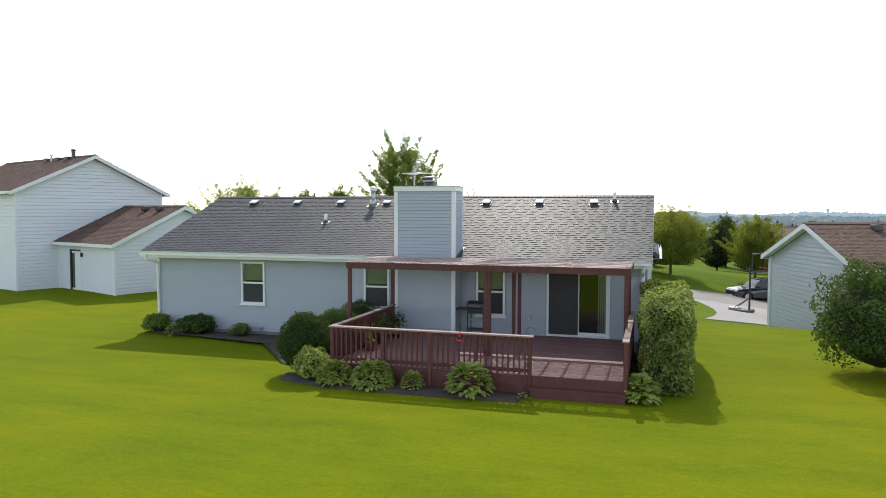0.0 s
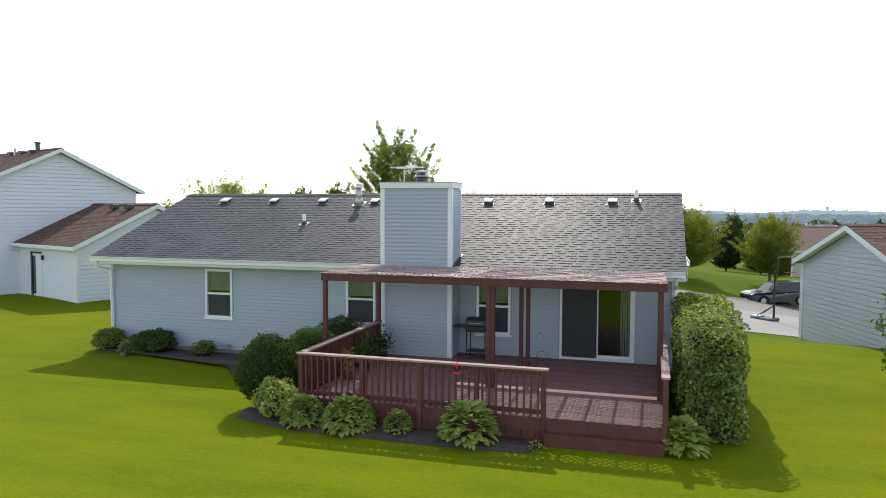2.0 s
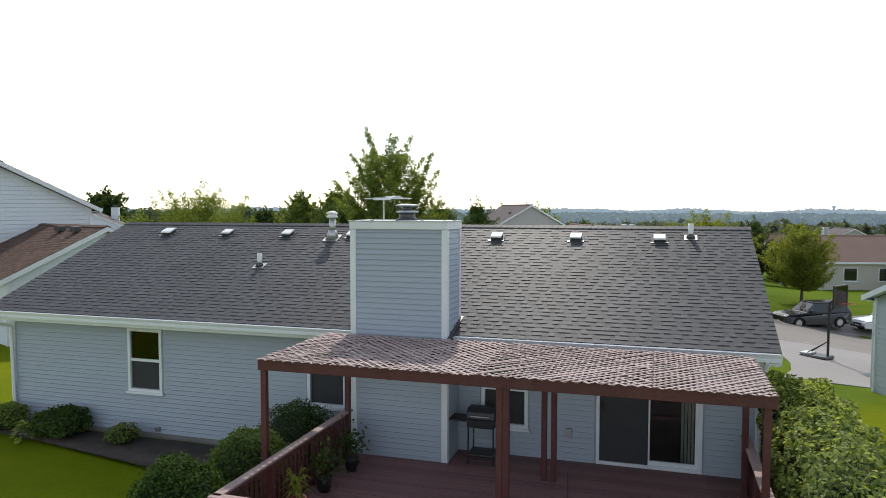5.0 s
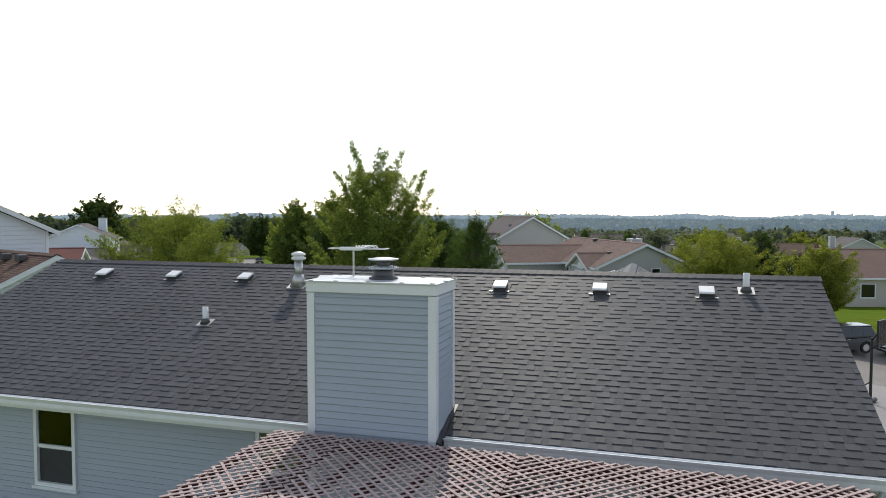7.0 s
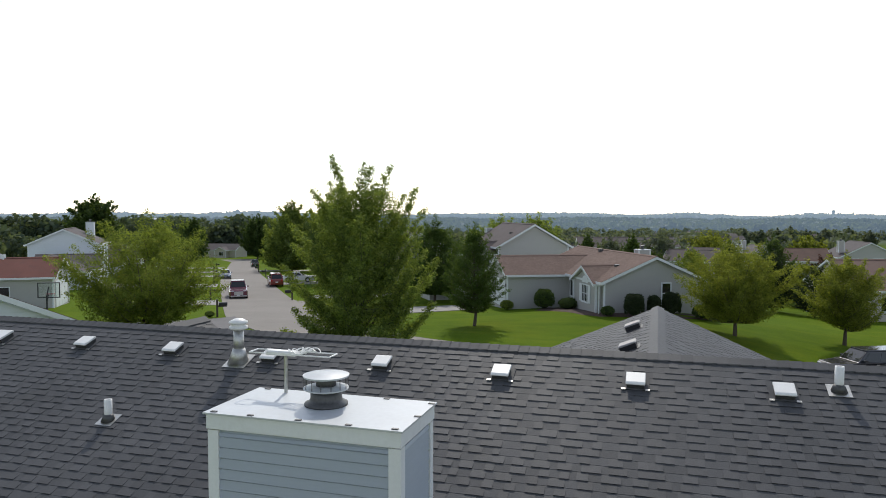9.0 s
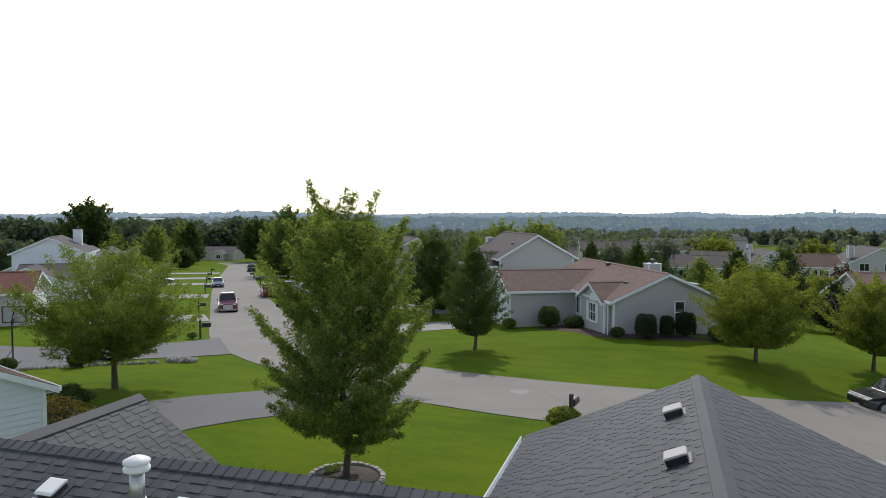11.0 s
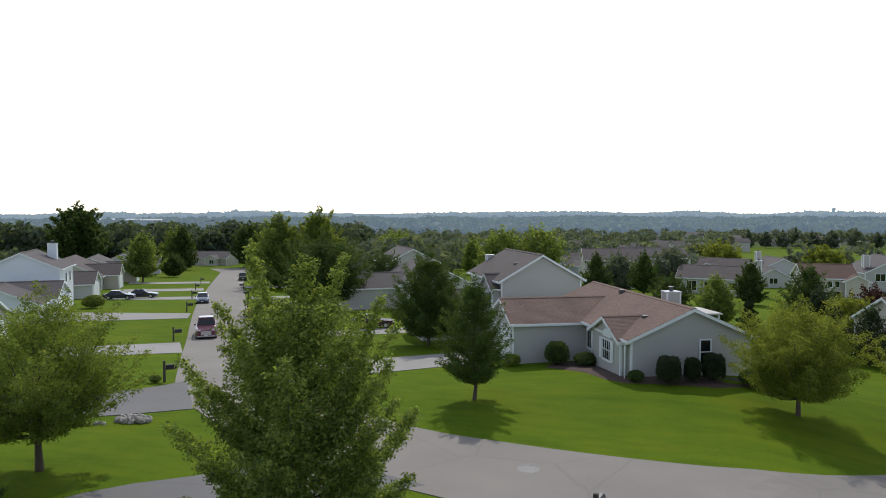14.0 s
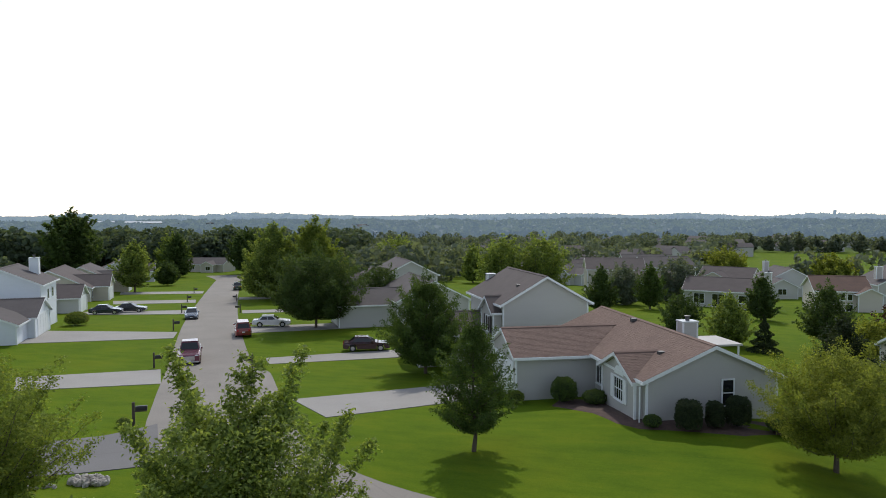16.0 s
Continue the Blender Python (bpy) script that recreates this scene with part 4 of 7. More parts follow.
an = thing("antenna", (-1.605, 0.02, 5.000), "white rooftop television antenna on a short mast", "antenna")
part("mast", MB().tube((0, 0, 0), (0, 0, 0.44), 0.018, 0.018, 8), GALV, an)
part("amplifier", MB().box(-0.22, 0.14, -0.05, 0.05, 0.44, 0.49), WHITE_PLASTIC, an, bevel=0.012)
for s, (x0, x1) in enumerate(((-0.38, -0.2), (0.12, 0.55))):
    lp = MB()
    for yy in (-0.09, 0.09):
        lp.tube((x0, yy, 0.47), (x1, yy, 0.47), 0.008, 0.008, 5)
    for xx in (x0, x1):
        lp.tube((xx, -0.09, 0.47), (xx, 0.09, 0.47), 0.008, 0.008, 5)
    part("element", lp, WHITE_PLASTIC, an)
co = MB()
for k in range(5):
    pts = [(0.12 + 0.05 * k + 0.07 * math.cos(a), 0.10 * math.sin(a), 0.50 + 0.02 * math.sin(2 * a + k)) for a in np.linspace(0, 2 * math.pi, 13)]
    for p, q in zip(pts, pts[1:]):
        co.tube(p, q, 0.006, 0.006, 4, False)
part("dipole_loop", co, WHITE_PLASTIC, an)


# ---------------------------------------------------------------- things on the roof
def on_roof(x, y):
    """A pose on the back slope, with z across it."""
    z = EAVE_Z + (y - EAVE_Y) * PITCH + 0.012
    return Matrix(((1, 0, 0, x), (0, slope.y, up.y, y), (0, slope.z, up.z, z), (0, 0, 0, 1)))


SMALL = Matrix.Scale(0.88, 4)
rv = thing("roof_vent", on_roof(-9.58, 3.62) @ SMALL, "square box roof vent with a pale plastic hood", "roof vent", "vents along the ridge")
part("flange", MB().box(-0.24, 0.24, -0.20, 0.20, 0.0, 0.012), SHINGLE_F, rv)
for sx in (-1, 1):
    part("flange_corner", MB().box(*sorted((sx * 0.17, sx * 0.25)), -0.23, -0.18, 0.013, 0.022), GALV, rv)
part("throat", MB().box(-0.155, 0.155, -0.165, 0.14, 0.012, 0.104), STEEL_DARK, rv)
part("hood", MB().prism([(-0.20, 0.102), (0.17, 0.09), (0.17, 0.125), (0.14, 0.142), (-0.16, 0.147), (-0.20, 0.128)], -0.17, 0.17, "x"), WHITE_PLASTIC, rv, bevel=0.008)
for xx in (-7.66, -5.80, -3.90, -1.96, -0.06, 1.85, 3.74):
    copy_thing(rv, on_roof(xx, 3.62 + rng.uniform(-0.02, 0.02)) @ SMALL)
for xx, yy, top in ((-5.63, 1.90, 0.32), (4.42, 3.75, 0.34)):
    vp = thing("vent_pipe", (xx, yy, EAVE_Z + (yy - EAVE_Y) * PITCH), "white plastic plumbing vent pipe with a lead boot", "vent pipe", "plumbing vents")
    part("flashing", MB().box(-0.14, 0.14, -0.13, 0.14, 0.012, 0.02, on_roof(0, 0).to_3x3().to_4x4()), GALV, vp)
    part("boot", MB().lathe([(0.11, 0.0), (0.075, 0.08), (0.06, 0.10)], 14), STEEL_DARK, vp, smooth=True)
    part("pipe", MB().lathe([(0.052, 0.05), (0.058, 0.12), (0.058, top), (0.045, top), (0.045, top - 0.06)], 14), WHITE_PLASTIC, vp, smooth=True)
xx, yy = -4.43, 3.48
fp = thing("flue_vent", (xx, yy, EAVE_Z + (yy - EAVE_Y) * PITCH), "galvanised furnace flue with a white mushroom cap", "flue")
part("flashing", MB().box(-0.2, 0.2, -0.2, 0.2, 0.012, 0.022, on_roof(0, 0).to_3x3().to_4x4()), GALV, fp)
part("cone", MB().lathe([(0.19, -0.02), (0.12, 0.16), (0.10, 0.22)], 18), GALV, fp, smooth=True)
part("pipe", MB().lathe([(0.085, 0.1), (0.085, 0.55)], 18), GALV, fp, smooth=True)
part("cap", MB().lathe([(0.10, 0.53), (0.15, 0.55), (0.15, 0.59), (0.12, 0.595), (0.12, 0.63), (0.155, 0.64), (0.15, 0.67), (0.07, 0.71), (0.0, 0.72)], 18), WHITE_PLASTIC, fp, smooth=True)
for yy in (10.72, 8.10):
    hv = thing("roof_vent", Matrix(((0, 0.919, -0.395, 1.62), (-1, 0, 0, yy), (0, 0.395, 0.919, 4.19), (0, 0, 0, 1))), "weathered box vent on the garage roof slope", "roof vent", "vents on the garage roof")
    part("flange", MB().box(-0.24, 0.24, -0.22, 0.2, 0.0, 0.012), STEEL_DARK, hv)
    part("throat", MB().box(-0.17, 0.17, -0.19, 0.15, 0.012, 0.11), BLACK, hv)
    part("hood", MB().prism([(-0.20, 0.112), (0.17, 0.112), (0.17, 0.13), (0.14, 0.15), (-0.17, 0.155), (-0.20, 0.14)], -0.19, 0.19, "x"), FAR_WALL, hv, bevel=0.01)

# ---------------------------------------------------------------- deck, railing and pergola
DX0, DX1, DY, DZ = -1.92, 5.20, -5.28, 0.49
dk = thing("deck", (1.6, -2.6, 0), "low dark red stained timber deck behind the house", "deck")
M = Matrix.Translation((-1.6, 2.6, 0))
board = MB().box(DX0, DX1, 0, 0.132, -0.035, 0, Matrix.Translation((-1.6, 0, 0))).mesh("deck_board", DECK_WOOD)
y = DY + 0.01
while y < -0.02:
    ob = part("deck_board", board, DECK_WOOD, dk)
    ob.location = (0, y + 2.6, DZ + rng.uniform(-0.002, 0.002))
    y += 0.14
for y in (DY + 0.02, -3.6, -1.8, -0.3):
    part("joist_beam", MB().box(DX0 + 0.02, DX1 - 0.02, y, y + 0.06, DZ - 0.22, DZ - 0.036, M), RED_WOOD, dk)
part("fascia", MB().box(DX0, DX1, DY - 0.03, DY, DZ - 0.25, DZ - 0.002, M), RED_WOOD, dk)
part("step_riser", MB().box(3.1, DX1, DY - 0.20, DY - 0.17, 0.0, 0.20, M), RED_WOOD, dk)
part("step_board", MB().box(3.08, DX1 + 0.01, DY - 0.215, DY - 0.032, 0.20, 0.236, M), RED_WOOD, dk)
part("fascia", MB().box(DX0 - 0.03, DX0, DY, -0.85, DZ - 0.25, DZ - 0.002, M), RED_WOOD, dk)
part("fascia", MB().box(DX1, DX1 + 0.03, DY, -0.05, DZ - 0.25, DZ - 0.002, M), RED_WOOD, dk)
x = DX0
while x < DX1 - 0.05:
    part("skirt_board", MB().box(x, x + 0.135, DY - 0.005, DY + 0.015, 0.0, DZ - 0.25, M), RED_WOOD, dk)
    x += 0.142
y = DY
while y < -0.9:
    part("skirt_board", MB().box(DX0 - 0.012, DX0 + 0.008, y, y + 0.135, 0.0, DZ - 0.25, M), RED_WOOD, dk)
    y += 0.142

RAIL = 1.41


def railing(name, p, q, posts, label):
    """A baluster railing from p to q on the deck."""
    p, q = Vector(p), Vector(q)
    ln = (q - p).length
    ang = math.atan2(q.y - p.y, q.x - p.x)
    r = thing(name, Matrix.Translation((p.x, p.y, 0)) @ Matrix.Rotation(ang, 4, "Z"), label, "railing", "deck railings")
    part("cap_rail", MB().box(-0.08, ln + 0.08, -0.075, 0.075, RAIL - 0.038, RAIL), RED_TOP, r, "sun-faded flat cap board", bevel=0.006)
    part("top_rail", MB().box(0, ln, -0.02, 0.02, RAIL - 0.13, RAIL - 0.04), RED_WOOD, r)
    part("bottom_rail", MB().box(0, ln, -0.02, 0.02, DZ + 0.06, DZ + 0.15), RED_WOOD, r)
    for s in posts:
        part("post", MB().box(s - 0.045, s + 0.045, -0.045, 0.045, DZ - 0.45, RAIL - 0.04), RED_WOOD, r, bevel=0.005)
    bal = MB().box(-0.019, 0.019, -0.058, -0.021, DZ + 0.02, RAIL - 0.045).mesh("baluster", RED_WOOD)
    s = 0.13
    while s < ln - 0.05:
        if min(abs(s - k) for k in posts) > 0.06:
            part("baluster", bal, RED_WOOD, r).location = (s, 0, 0)
        s += 0.132
    return r


railing("deck_railing", (-1.93, -5.30, 0), (3.06, -5.30, 0), (0.0, 1.35, 2.56, 3.70, 4.98), "red stained deck railing facing the lawn")
railing("deck_railing", (-1.93, -1.05, 0), (-1.93, -5.22, 0), (0.0, 1.4, 2.8), "red stained side railing ending at the chimney")
railing("deck_railing", (5.20, -5.30, 0), (5.20, -0.5, 0), (0.0, 1.6, 3.2, 4.75), "red stained side railing along the hedge")

PX0, PX1, PY0, PY1, PZ = -2.36, 5.23, -3.52, -1.03, 2.87
pg = thing("pergola", (1.4, -2.2, 0), "dark red timber pergola roofed with diagonal lattice", "pergola")
M = Matrix.Translation((-1.4, 2.2, 0))
for xx, yy, foot in ((-2.30, -3.42, 0.0), (1.562, -3.42, DZ), (1.660, -3.425, DZ), (5.12, -3.42, DZ), (-1.90, -1.12, DZ), (1.86, -1.12, DZ), (2.03, -1.12, DZ), (5.12, -1.12, DZ)):
    part("post", MB().box(xx - 0.047, xx + 0.047, yy - 0.047, yy + 0.047, foot, PZ - 0.17 + 0.0, M), RED_WOOD, pg, bevel=0.006)
for yy in (PY0, PY1 - 0.18):
    part("beam", MB().box(PX0, PX1, yy, yy + 0.045, PZ - 0.17, PZ, M), RED_WOOD, pg, bevel=0.004)
    part("beam", MB().box(PX0 + 0.02, PX1 - 0.02, yy + 0.09, yy + 0.135, PZ - 0.17, PZ - 0.002, M), RED_WOOD, pg)
joist = MB().box(-0.02, 0.02, PY0 + 0.14, PY1 - 0.11, PZ - 0.12, PZ - 0.004, Matrix.Translation((0, 2.2, 0))).mesh("joist", RED_WOOD)
k = 0
while PX0 + 0.02 + k * 0.505 < PX1:
    part("joist", joist, RED_WOOD, pg).location = (PX0 + 0.03 + k * 0.503 - 1.4, 0, 0)
    k += 1
lath = MB().box(-0.5, 0.5, -0.019, 0.019, -0.004, 0.004).mesh("lath", LATH)
for x0, x1, first in ((PX0, -1.20, 1), (-1.20, 1.24, -1), (1.24, 3.68, 1), (3.68, PX1, 1)):      # four lattice panels
    for sx, zz in ((-first, PZ + 0.004), (first, PZ + 0.0125)):
        w, d = x1 - x0 - 0.01, PY1 - PY0 + 0.055
        c = -d + rng.uniform(0.03, 0.12)
        while c < w:
            a, b = max(0, c), min(w, c + d)               # along x where the diagonal lies inside
            if b - a > 0.05:
                xa, xb = (x0 + a, x0 + b) if sx > 0 else (x1 - a, x1 - b)
                ya, yb = PY0 - 0.055 + (a - c), PY0 - 0.055 + (b - c)
                ob = part("lath", lath, LATH, pg)
                ob.matrix_local = (Matrix.Translation(((xa + xb) / 2 - 1.4, (ya + yb) / 2 + 2.2, zz + rng.uniform(-0.002, 0.006)))
                                   @ Matrix.Rotation(math.atan2(yb - ya, xb - xa), 4, "Z") @ Matrix.Rotation(rng.uniform(-0.008, 0.008), 4, "Y") @ Matrix.Rotation(rng.uniform(-0.16, 0.16), 4, "X") @ Matrix.Diagonal((math.hypot(xb - xa, yb - ya), 1, 1, 1)))
            c += 0.163

# things on the deck
gr = thing("barbecue_grill", (0.62, -0.55, DZ), "black cart barbecue grill against the house wall", "grill")
for xx in (-0.24, 0.24):
    for yy in (-0.2, 0.2):
        part("leg", MB().tube((xx, yy, 0), (xx, yy, 0.75), 0.016, 0.016, 8), BLACK, gr)
part("shelf", MB().box(-0.26, 0.26, -0.22, 0.22, 0.18, 0.2), STEEL_DARK, gr)
part("firebox", MB().box(-0.27, 0.27, -0.23, 0.23, 0.70, 0.86), BLACK, gr, bevel=0.02)
part("lid", MB().prism([(-0.23, 0.865), (0.23, 0.865), (0.2, 1.0), (0.1, 1.06), (-0.1, 1.06), (-0.2, 1.0)], -0.27, 0.27, "x"), BLACK, gr, bevel=0.015)
part("handle", MB().tube((-0.18, -0.26, 0.93), (0.18, -0.26, 0.93), 0.012, 0.012, 8), ALLOY, gr)
part("side_table", MB().box(-0.62, -0.29, -0.2, 0.2, 0.80, 0.83), BLACK, gr)
part("wire_rack", joined([MB().tube((-0.2 + k * 0.05, -0.2, 0.5), (-0.2 + k * 0.05, 0.2, 0.5), 0.004, 0.004, 4) for k in range(9)]), ALLOY, gr)
fd = thing("bird_feeder", (1.40, -5.36, 0.98), "small red hummingbird feeder hung on a wire hook", "bird feeder")
part("base", MB().lathe([(0.03, 0.22), (0.085, 0.235), (0.09, 0.26), (0.05, 0.275)], 16), RED_PLASTIC, fd, smooth=True)
part("bottle", MB().lathe([(0.04, 0.27), (0.042, 0.3), (0.042, 0.37), (0.03, 0.39)], 14), PANE, fd, smooth=True)
part("top", MB().lathe([(0.03, 0.38), (0.07, 0.39), (0.06, 0.42), (0.0, 0.44)], 16), RED_PLASTIC, fd, smooth=True)
part("hook", MB().tube((0, 0, 0.43), (0, 0, 0.62), 0.004, 0.004, 5).tube((0, 0, 0.62), (0, 0.04, 0.64), 0.004, 0.004, 5).tube((0, 0.04, 0.64), (0, 0.05, 0.35), 0.004, 0.004, 5), BLACK, fd)
st = thing("string_ornament", (2.18, -0.20, 2.62), "string of pale round ornaments under the eave", "ornament")
part("cord", MB().tube((-0.30, 0, -0.03), (0.30, 0, -0.03), 0.004, 0.004, 5), BLACK, st)
for k, dz in ((-0.25, -0.05), (-0.08, -0.09), (0.08, -0.10), (0.24, -0.05)):
    part("globe", MB().lathe([(0.0, -0.05), (0.04, -0.03), (0.05, 0.0), (0.035, 0.035), (0.0, 0.045)], 10, (k, 0, dz)), WHITE_PLASTIC, st, smooth=True)
ck = thing("shepherd_hook", (2.35, -1.75, DZ), "thin bent metal plant hook standing on the deck", "hook")
hk = MB().tube((0, 0, 0), (0, 0, 0.42), 0.006, 0.006, 6)
pts = [(0.13 - 0.13 * math.cos(a), 0, 0.42 + 0.1 * math.sin(a)) for a in np.linspace(0, math.pi, 9)]
for p, q in zip(pts, pts[1:]):
    hk.tube(p, q, 0.006, 0.006, 6)
part("rod", hk, STEEL_DARK, ck)


# ---------------------------------------------------------------- planting tools
def blob(rng_np, c, r, n=10, rough=0.12):
    """A lumpy closed form round c, for the dark filler inside a bush."""
    mb = MB()
    bm = bmesh.new()
    bmesh.ops.create_icosphere(bm, subdivisions=3, radius=1.0)
    vs = np.array([v.co[:] for v in bm.verts])
    k = 1 + rough * np.array([noise.noise(Vector(v) * 2.3 + Vector(c)) for v in vs])
    vs = vs * k[:, None] * np.array(r) + np.array(c)
    mb.add([tuple(v) for v in vs], [tuple(q.index for q in f.verts) for f in bm.faces])
    bm.free()
    return mb


# added filler bodies stop the see-through; inner shade is put into this colour
CORE = surface("dark_filler", (0.016, 0.028, 0.008), 0.9, big=4, fine=30, spread=0.4, bump=0.6)


def bush(name, x, y, r, h, n, leaf, material, label, category="bush", group="", lift=0.1, square=2.0, wide=None, group_core=True, seed=1, loose=0.10):
    """A clipped or loose bush: a dark filler core under a skin of leaves. square: 2 round, higher boxier."""
    q = np.random.RandomState(seed)
    z = hz(x, y)
    t = thing(name, (x, y, z), label, category, group)
    rx, ry = r, wide or r
    d = q.normal(size=(n, 3))
    d /= (np.abs(d) ** square).sum(1, keepdims=True) ** (1 / square)
    low = d[:, 2] < -0.75
    d[low, 2] = -d[low, 2]
    rad = (1 - 0.30 * q.rand(n) ** 2.2) * (1 + 0.11 * q.rand(n) ** 5)
    lump = np.array([noise.noise(Vector(v) * 2.6 + Vector((seed, 0, 0))) for v in d])
    c = d * (rad * (1 + loose * lump))[:, None] * np.array([rx, ry, h / 2]) + np.array([0, 0, h / 2 + lift * 0.5])
    c[:, 2] = np.maximum(c[:, 2], 0.03)
    part("foliage", quads("foliage", blades(q, c, leaf, leaf * 0.6, 0.3, d), material), material, t)
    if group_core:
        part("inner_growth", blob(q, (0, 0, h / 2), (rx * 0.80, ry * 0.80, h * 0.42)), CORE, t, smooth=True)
    return t


def hosta(x, y, r, h, n, seed, label, material=None, long=0.42):
    """A mound of broad leaves that point out and down."""
    q = np.random.RandomState(seed)
    t = thing("hosta", (x, y, hz(x, y)), label, "hosta", "hostas along the deck")
    mb = MB()
    for k in range(n):
        a = q.rand() * 2 * math.pi
        el = math.asin(q.rand() ** 0.8) * 0.98
        ln, w = r * long * q.uniform(0.75, 1.2), r * long * q.uniform(0.24, 0.34)
        d, side = Vector((math.cos(a), math.sin(a), 0)), Vector((-math.sin(a), math.cos(a), 0))
        side = (side + Vector((0, 0, q.uniform(-0.35, 0.35)))).normalized()
        base = d * (r * 0.68 * math.cos(el)) + Vector((0, 0, h * (0.16 + 0.76 * math.sin(el)) * q.uniform(0.85, 1.1)))
        fall = -0.10 + 0.75 * math.sin(el) + q.uniform(-0.25, 0.3)
        way = (d * math.cos(fall) + Vector((0, 0, math.sin(fall)))).normalized()
        pts = []
        for f, ww, sag in ((0.0, 0.15, 0), (0.35, 0.9, 0.02), (0.68, 0.85, 0.10), (1.0, 0.05, 0.26)):
            c = base + way * (ln * f) - Vector((0, 0, ln * sag))
            c.z = max(c.z, 0.02)
            pts += [c - side * w * ww + Vector((0, 0, 0.12 * w * ww)), c, c + side * w * ww + Vector((0, 0, 0.12 * w * ww))]
        mb.add(pts, [(i, i + 1, i + 4, i + 3) for i in (0, 1, 3, 4, 6, 7)])
    part("foliage", mb, material or LEAF_HOSTA, t)
    return t


# mulch beds
def bed(name, pts, material, label, lift=0.03):
    mb = MB()
    n = len(pts)
    c = Vector((sum(p[0] for p in pts) / n, sum(p[1] for p in pts) / n))
    ring = [[(c.x + (px - c.x) * k, c.y + (py - c.y) * k) for px, py in pts] for k in (1.0, 0.93, 0.5)]
    v = [(px, py, hz(px, py) + (-0.05 if i == 0 else lift + 0.02 * i)) for i, r in enumerate(ring) for px, py in r] + [(c.x, c.y, hz(c.x, c.y) + lift + 0.05)]
    f = [(i * n + k, i * n + (k + 1) % n, (i + 1) * n + (k + 1) % n, (i + 1) * n + k) for i in range(2) for k in range(n)] + [(2 * n + k, 2 * n + (k + 1) % n, 3 * n) for k in range(n)]
    return single(name, mb.add(v, f), material, label, "flower bed", kind="structure", smooth=True)


bed("bed_house", [(-11.5, -0.05), (-11.6, -0.7), (-10.0, -0.92), (-8.0, -0.82), (-6.0, -0.74), (-4.2, -0.95), (-4.0, -2.5), (-4.1, -4.0), (-3.2, -4.4), (-2.0, -4.0), (-2.0, -0.05)], MULCH, "dark mulch bed along the house wall")
bed("bed_deck", [(-3.6, -4.9), (-3.4, -5.6), (-2.0, -6.0), (-0.5, -6.05), (1.0, -6.1), (3.0, -6.0), (3.2, -5.3), (0, -5.25), (-2.0, -5.25)], MULCH, "dark mulch bed along the deck")

bush("round_shrub", -2.98, -4.72, 0.70, 1.52, 9000, 0.062, LEAF_BOX, "large clipped round evergreen shrub by the deck", seed=3)
bush("round_shrub", -2.98, -2.75, 0.76, 1.36, 8000, 0.062, LEAF_PEAR, "clipped round evergreen shrub beside the deck rail", seed=4)
bush("round_shrub", -2.95, -1.15, 0.80, 1.42, 7000, 0.05, LEAF_DARK, "dark rounded shrub under the window", seed=5)
bush("flowering_shrub", -2.42, -5.45, 0.42, 0.78, 2200, 0.085, LEAF_HOSTA, "pale green hydrangea with budding heads", seed=6, loose=0.30)
bush("corner_shrub", -10.95, -0.62, 0.46, 0.58, 2200, 0.08, LEAF_MAPLE, "low leafy shrub at the house corner", seed=7, loose=0.3)
bush("corner_shrub", -9.35, -0.62, 0.62, 0.60, 2600, 0.09, LEAF_PEAR, "low spreading shrub at the house wall", seed=8, loose=0.35)
bush("low_shrub", -7.6, -0.62, 0.36, 0.40, 1200, 0.05, LEAF_RUST, "small sparse shrub in the mulch bed", seed=9, loose=0.4)
hosta(-9.95, -0.95, 0.36, 0.40, 120, 10, "variegated hosta beside the wall shrubs")
for x, y, r, h, n, sd in ((-1.72, -5.62, 0.52, 0.58, 1000, 11), (-0.72, -5.62, 0.62, 0.62, 1250, 12), (0.28, -5.58, 0.34, 0.46, 560, 13), (1.70, -5.62, 0.58, 0.68, 380, 14), (5.50, -5.02, 0.50, 0.56, 300, 15)):
    hosta(x, y, r, h, n, sd, "leafy variegated hosta in the mulch bed", None, 0.25 if n not in (380, 300) else 0.40)
hosta(3.0, -5.75, 0.18, 0.16, 40, 16, "tiny hosta at the deck corner")
pt = thing("potted_plant", (-1.62, -3.65, DZ), "yellow-leaved plant in a clay pot on the deck", "potted plant")
part("pot", MB().lathe([(0.10, 0.0), (0.14, 0.22), (0.155, 0.23), (0.155, 0.27), (0.13, 0.27), (0.12, 0.2)], 16), surface("clay_pot", (0.22, 0.09, 0.05), 0.8), pt, smooth=True)
q = np.random.RandomState(17)
lv = MB()
for k in range(40):
    a, s = q.rand() * 6.28, q.uniform(0.12, 0.3)
    d, sd = Vector((math.cos(a), math.sin(a), 0)), Vector((-math.sin(a), math.cos(a), 0)) * 0.025
    z0 = q.uniform(0.25, 0.6)
    lv.add([d * 0.02 + Vector((0, 0, z0)) - sd * 0.3, d * s * 0.6 + Vector((0, 0, z0 + 0.14)) - sd, d * s + Vector((0, 0, z0 + 0.05)), d * s * 0.6 + Vector((0, 0, z0 + 0.14)) + sd], [(0, 1, 2, 3)])
part("leaves", lv, LEAF_YELLOW, pt)
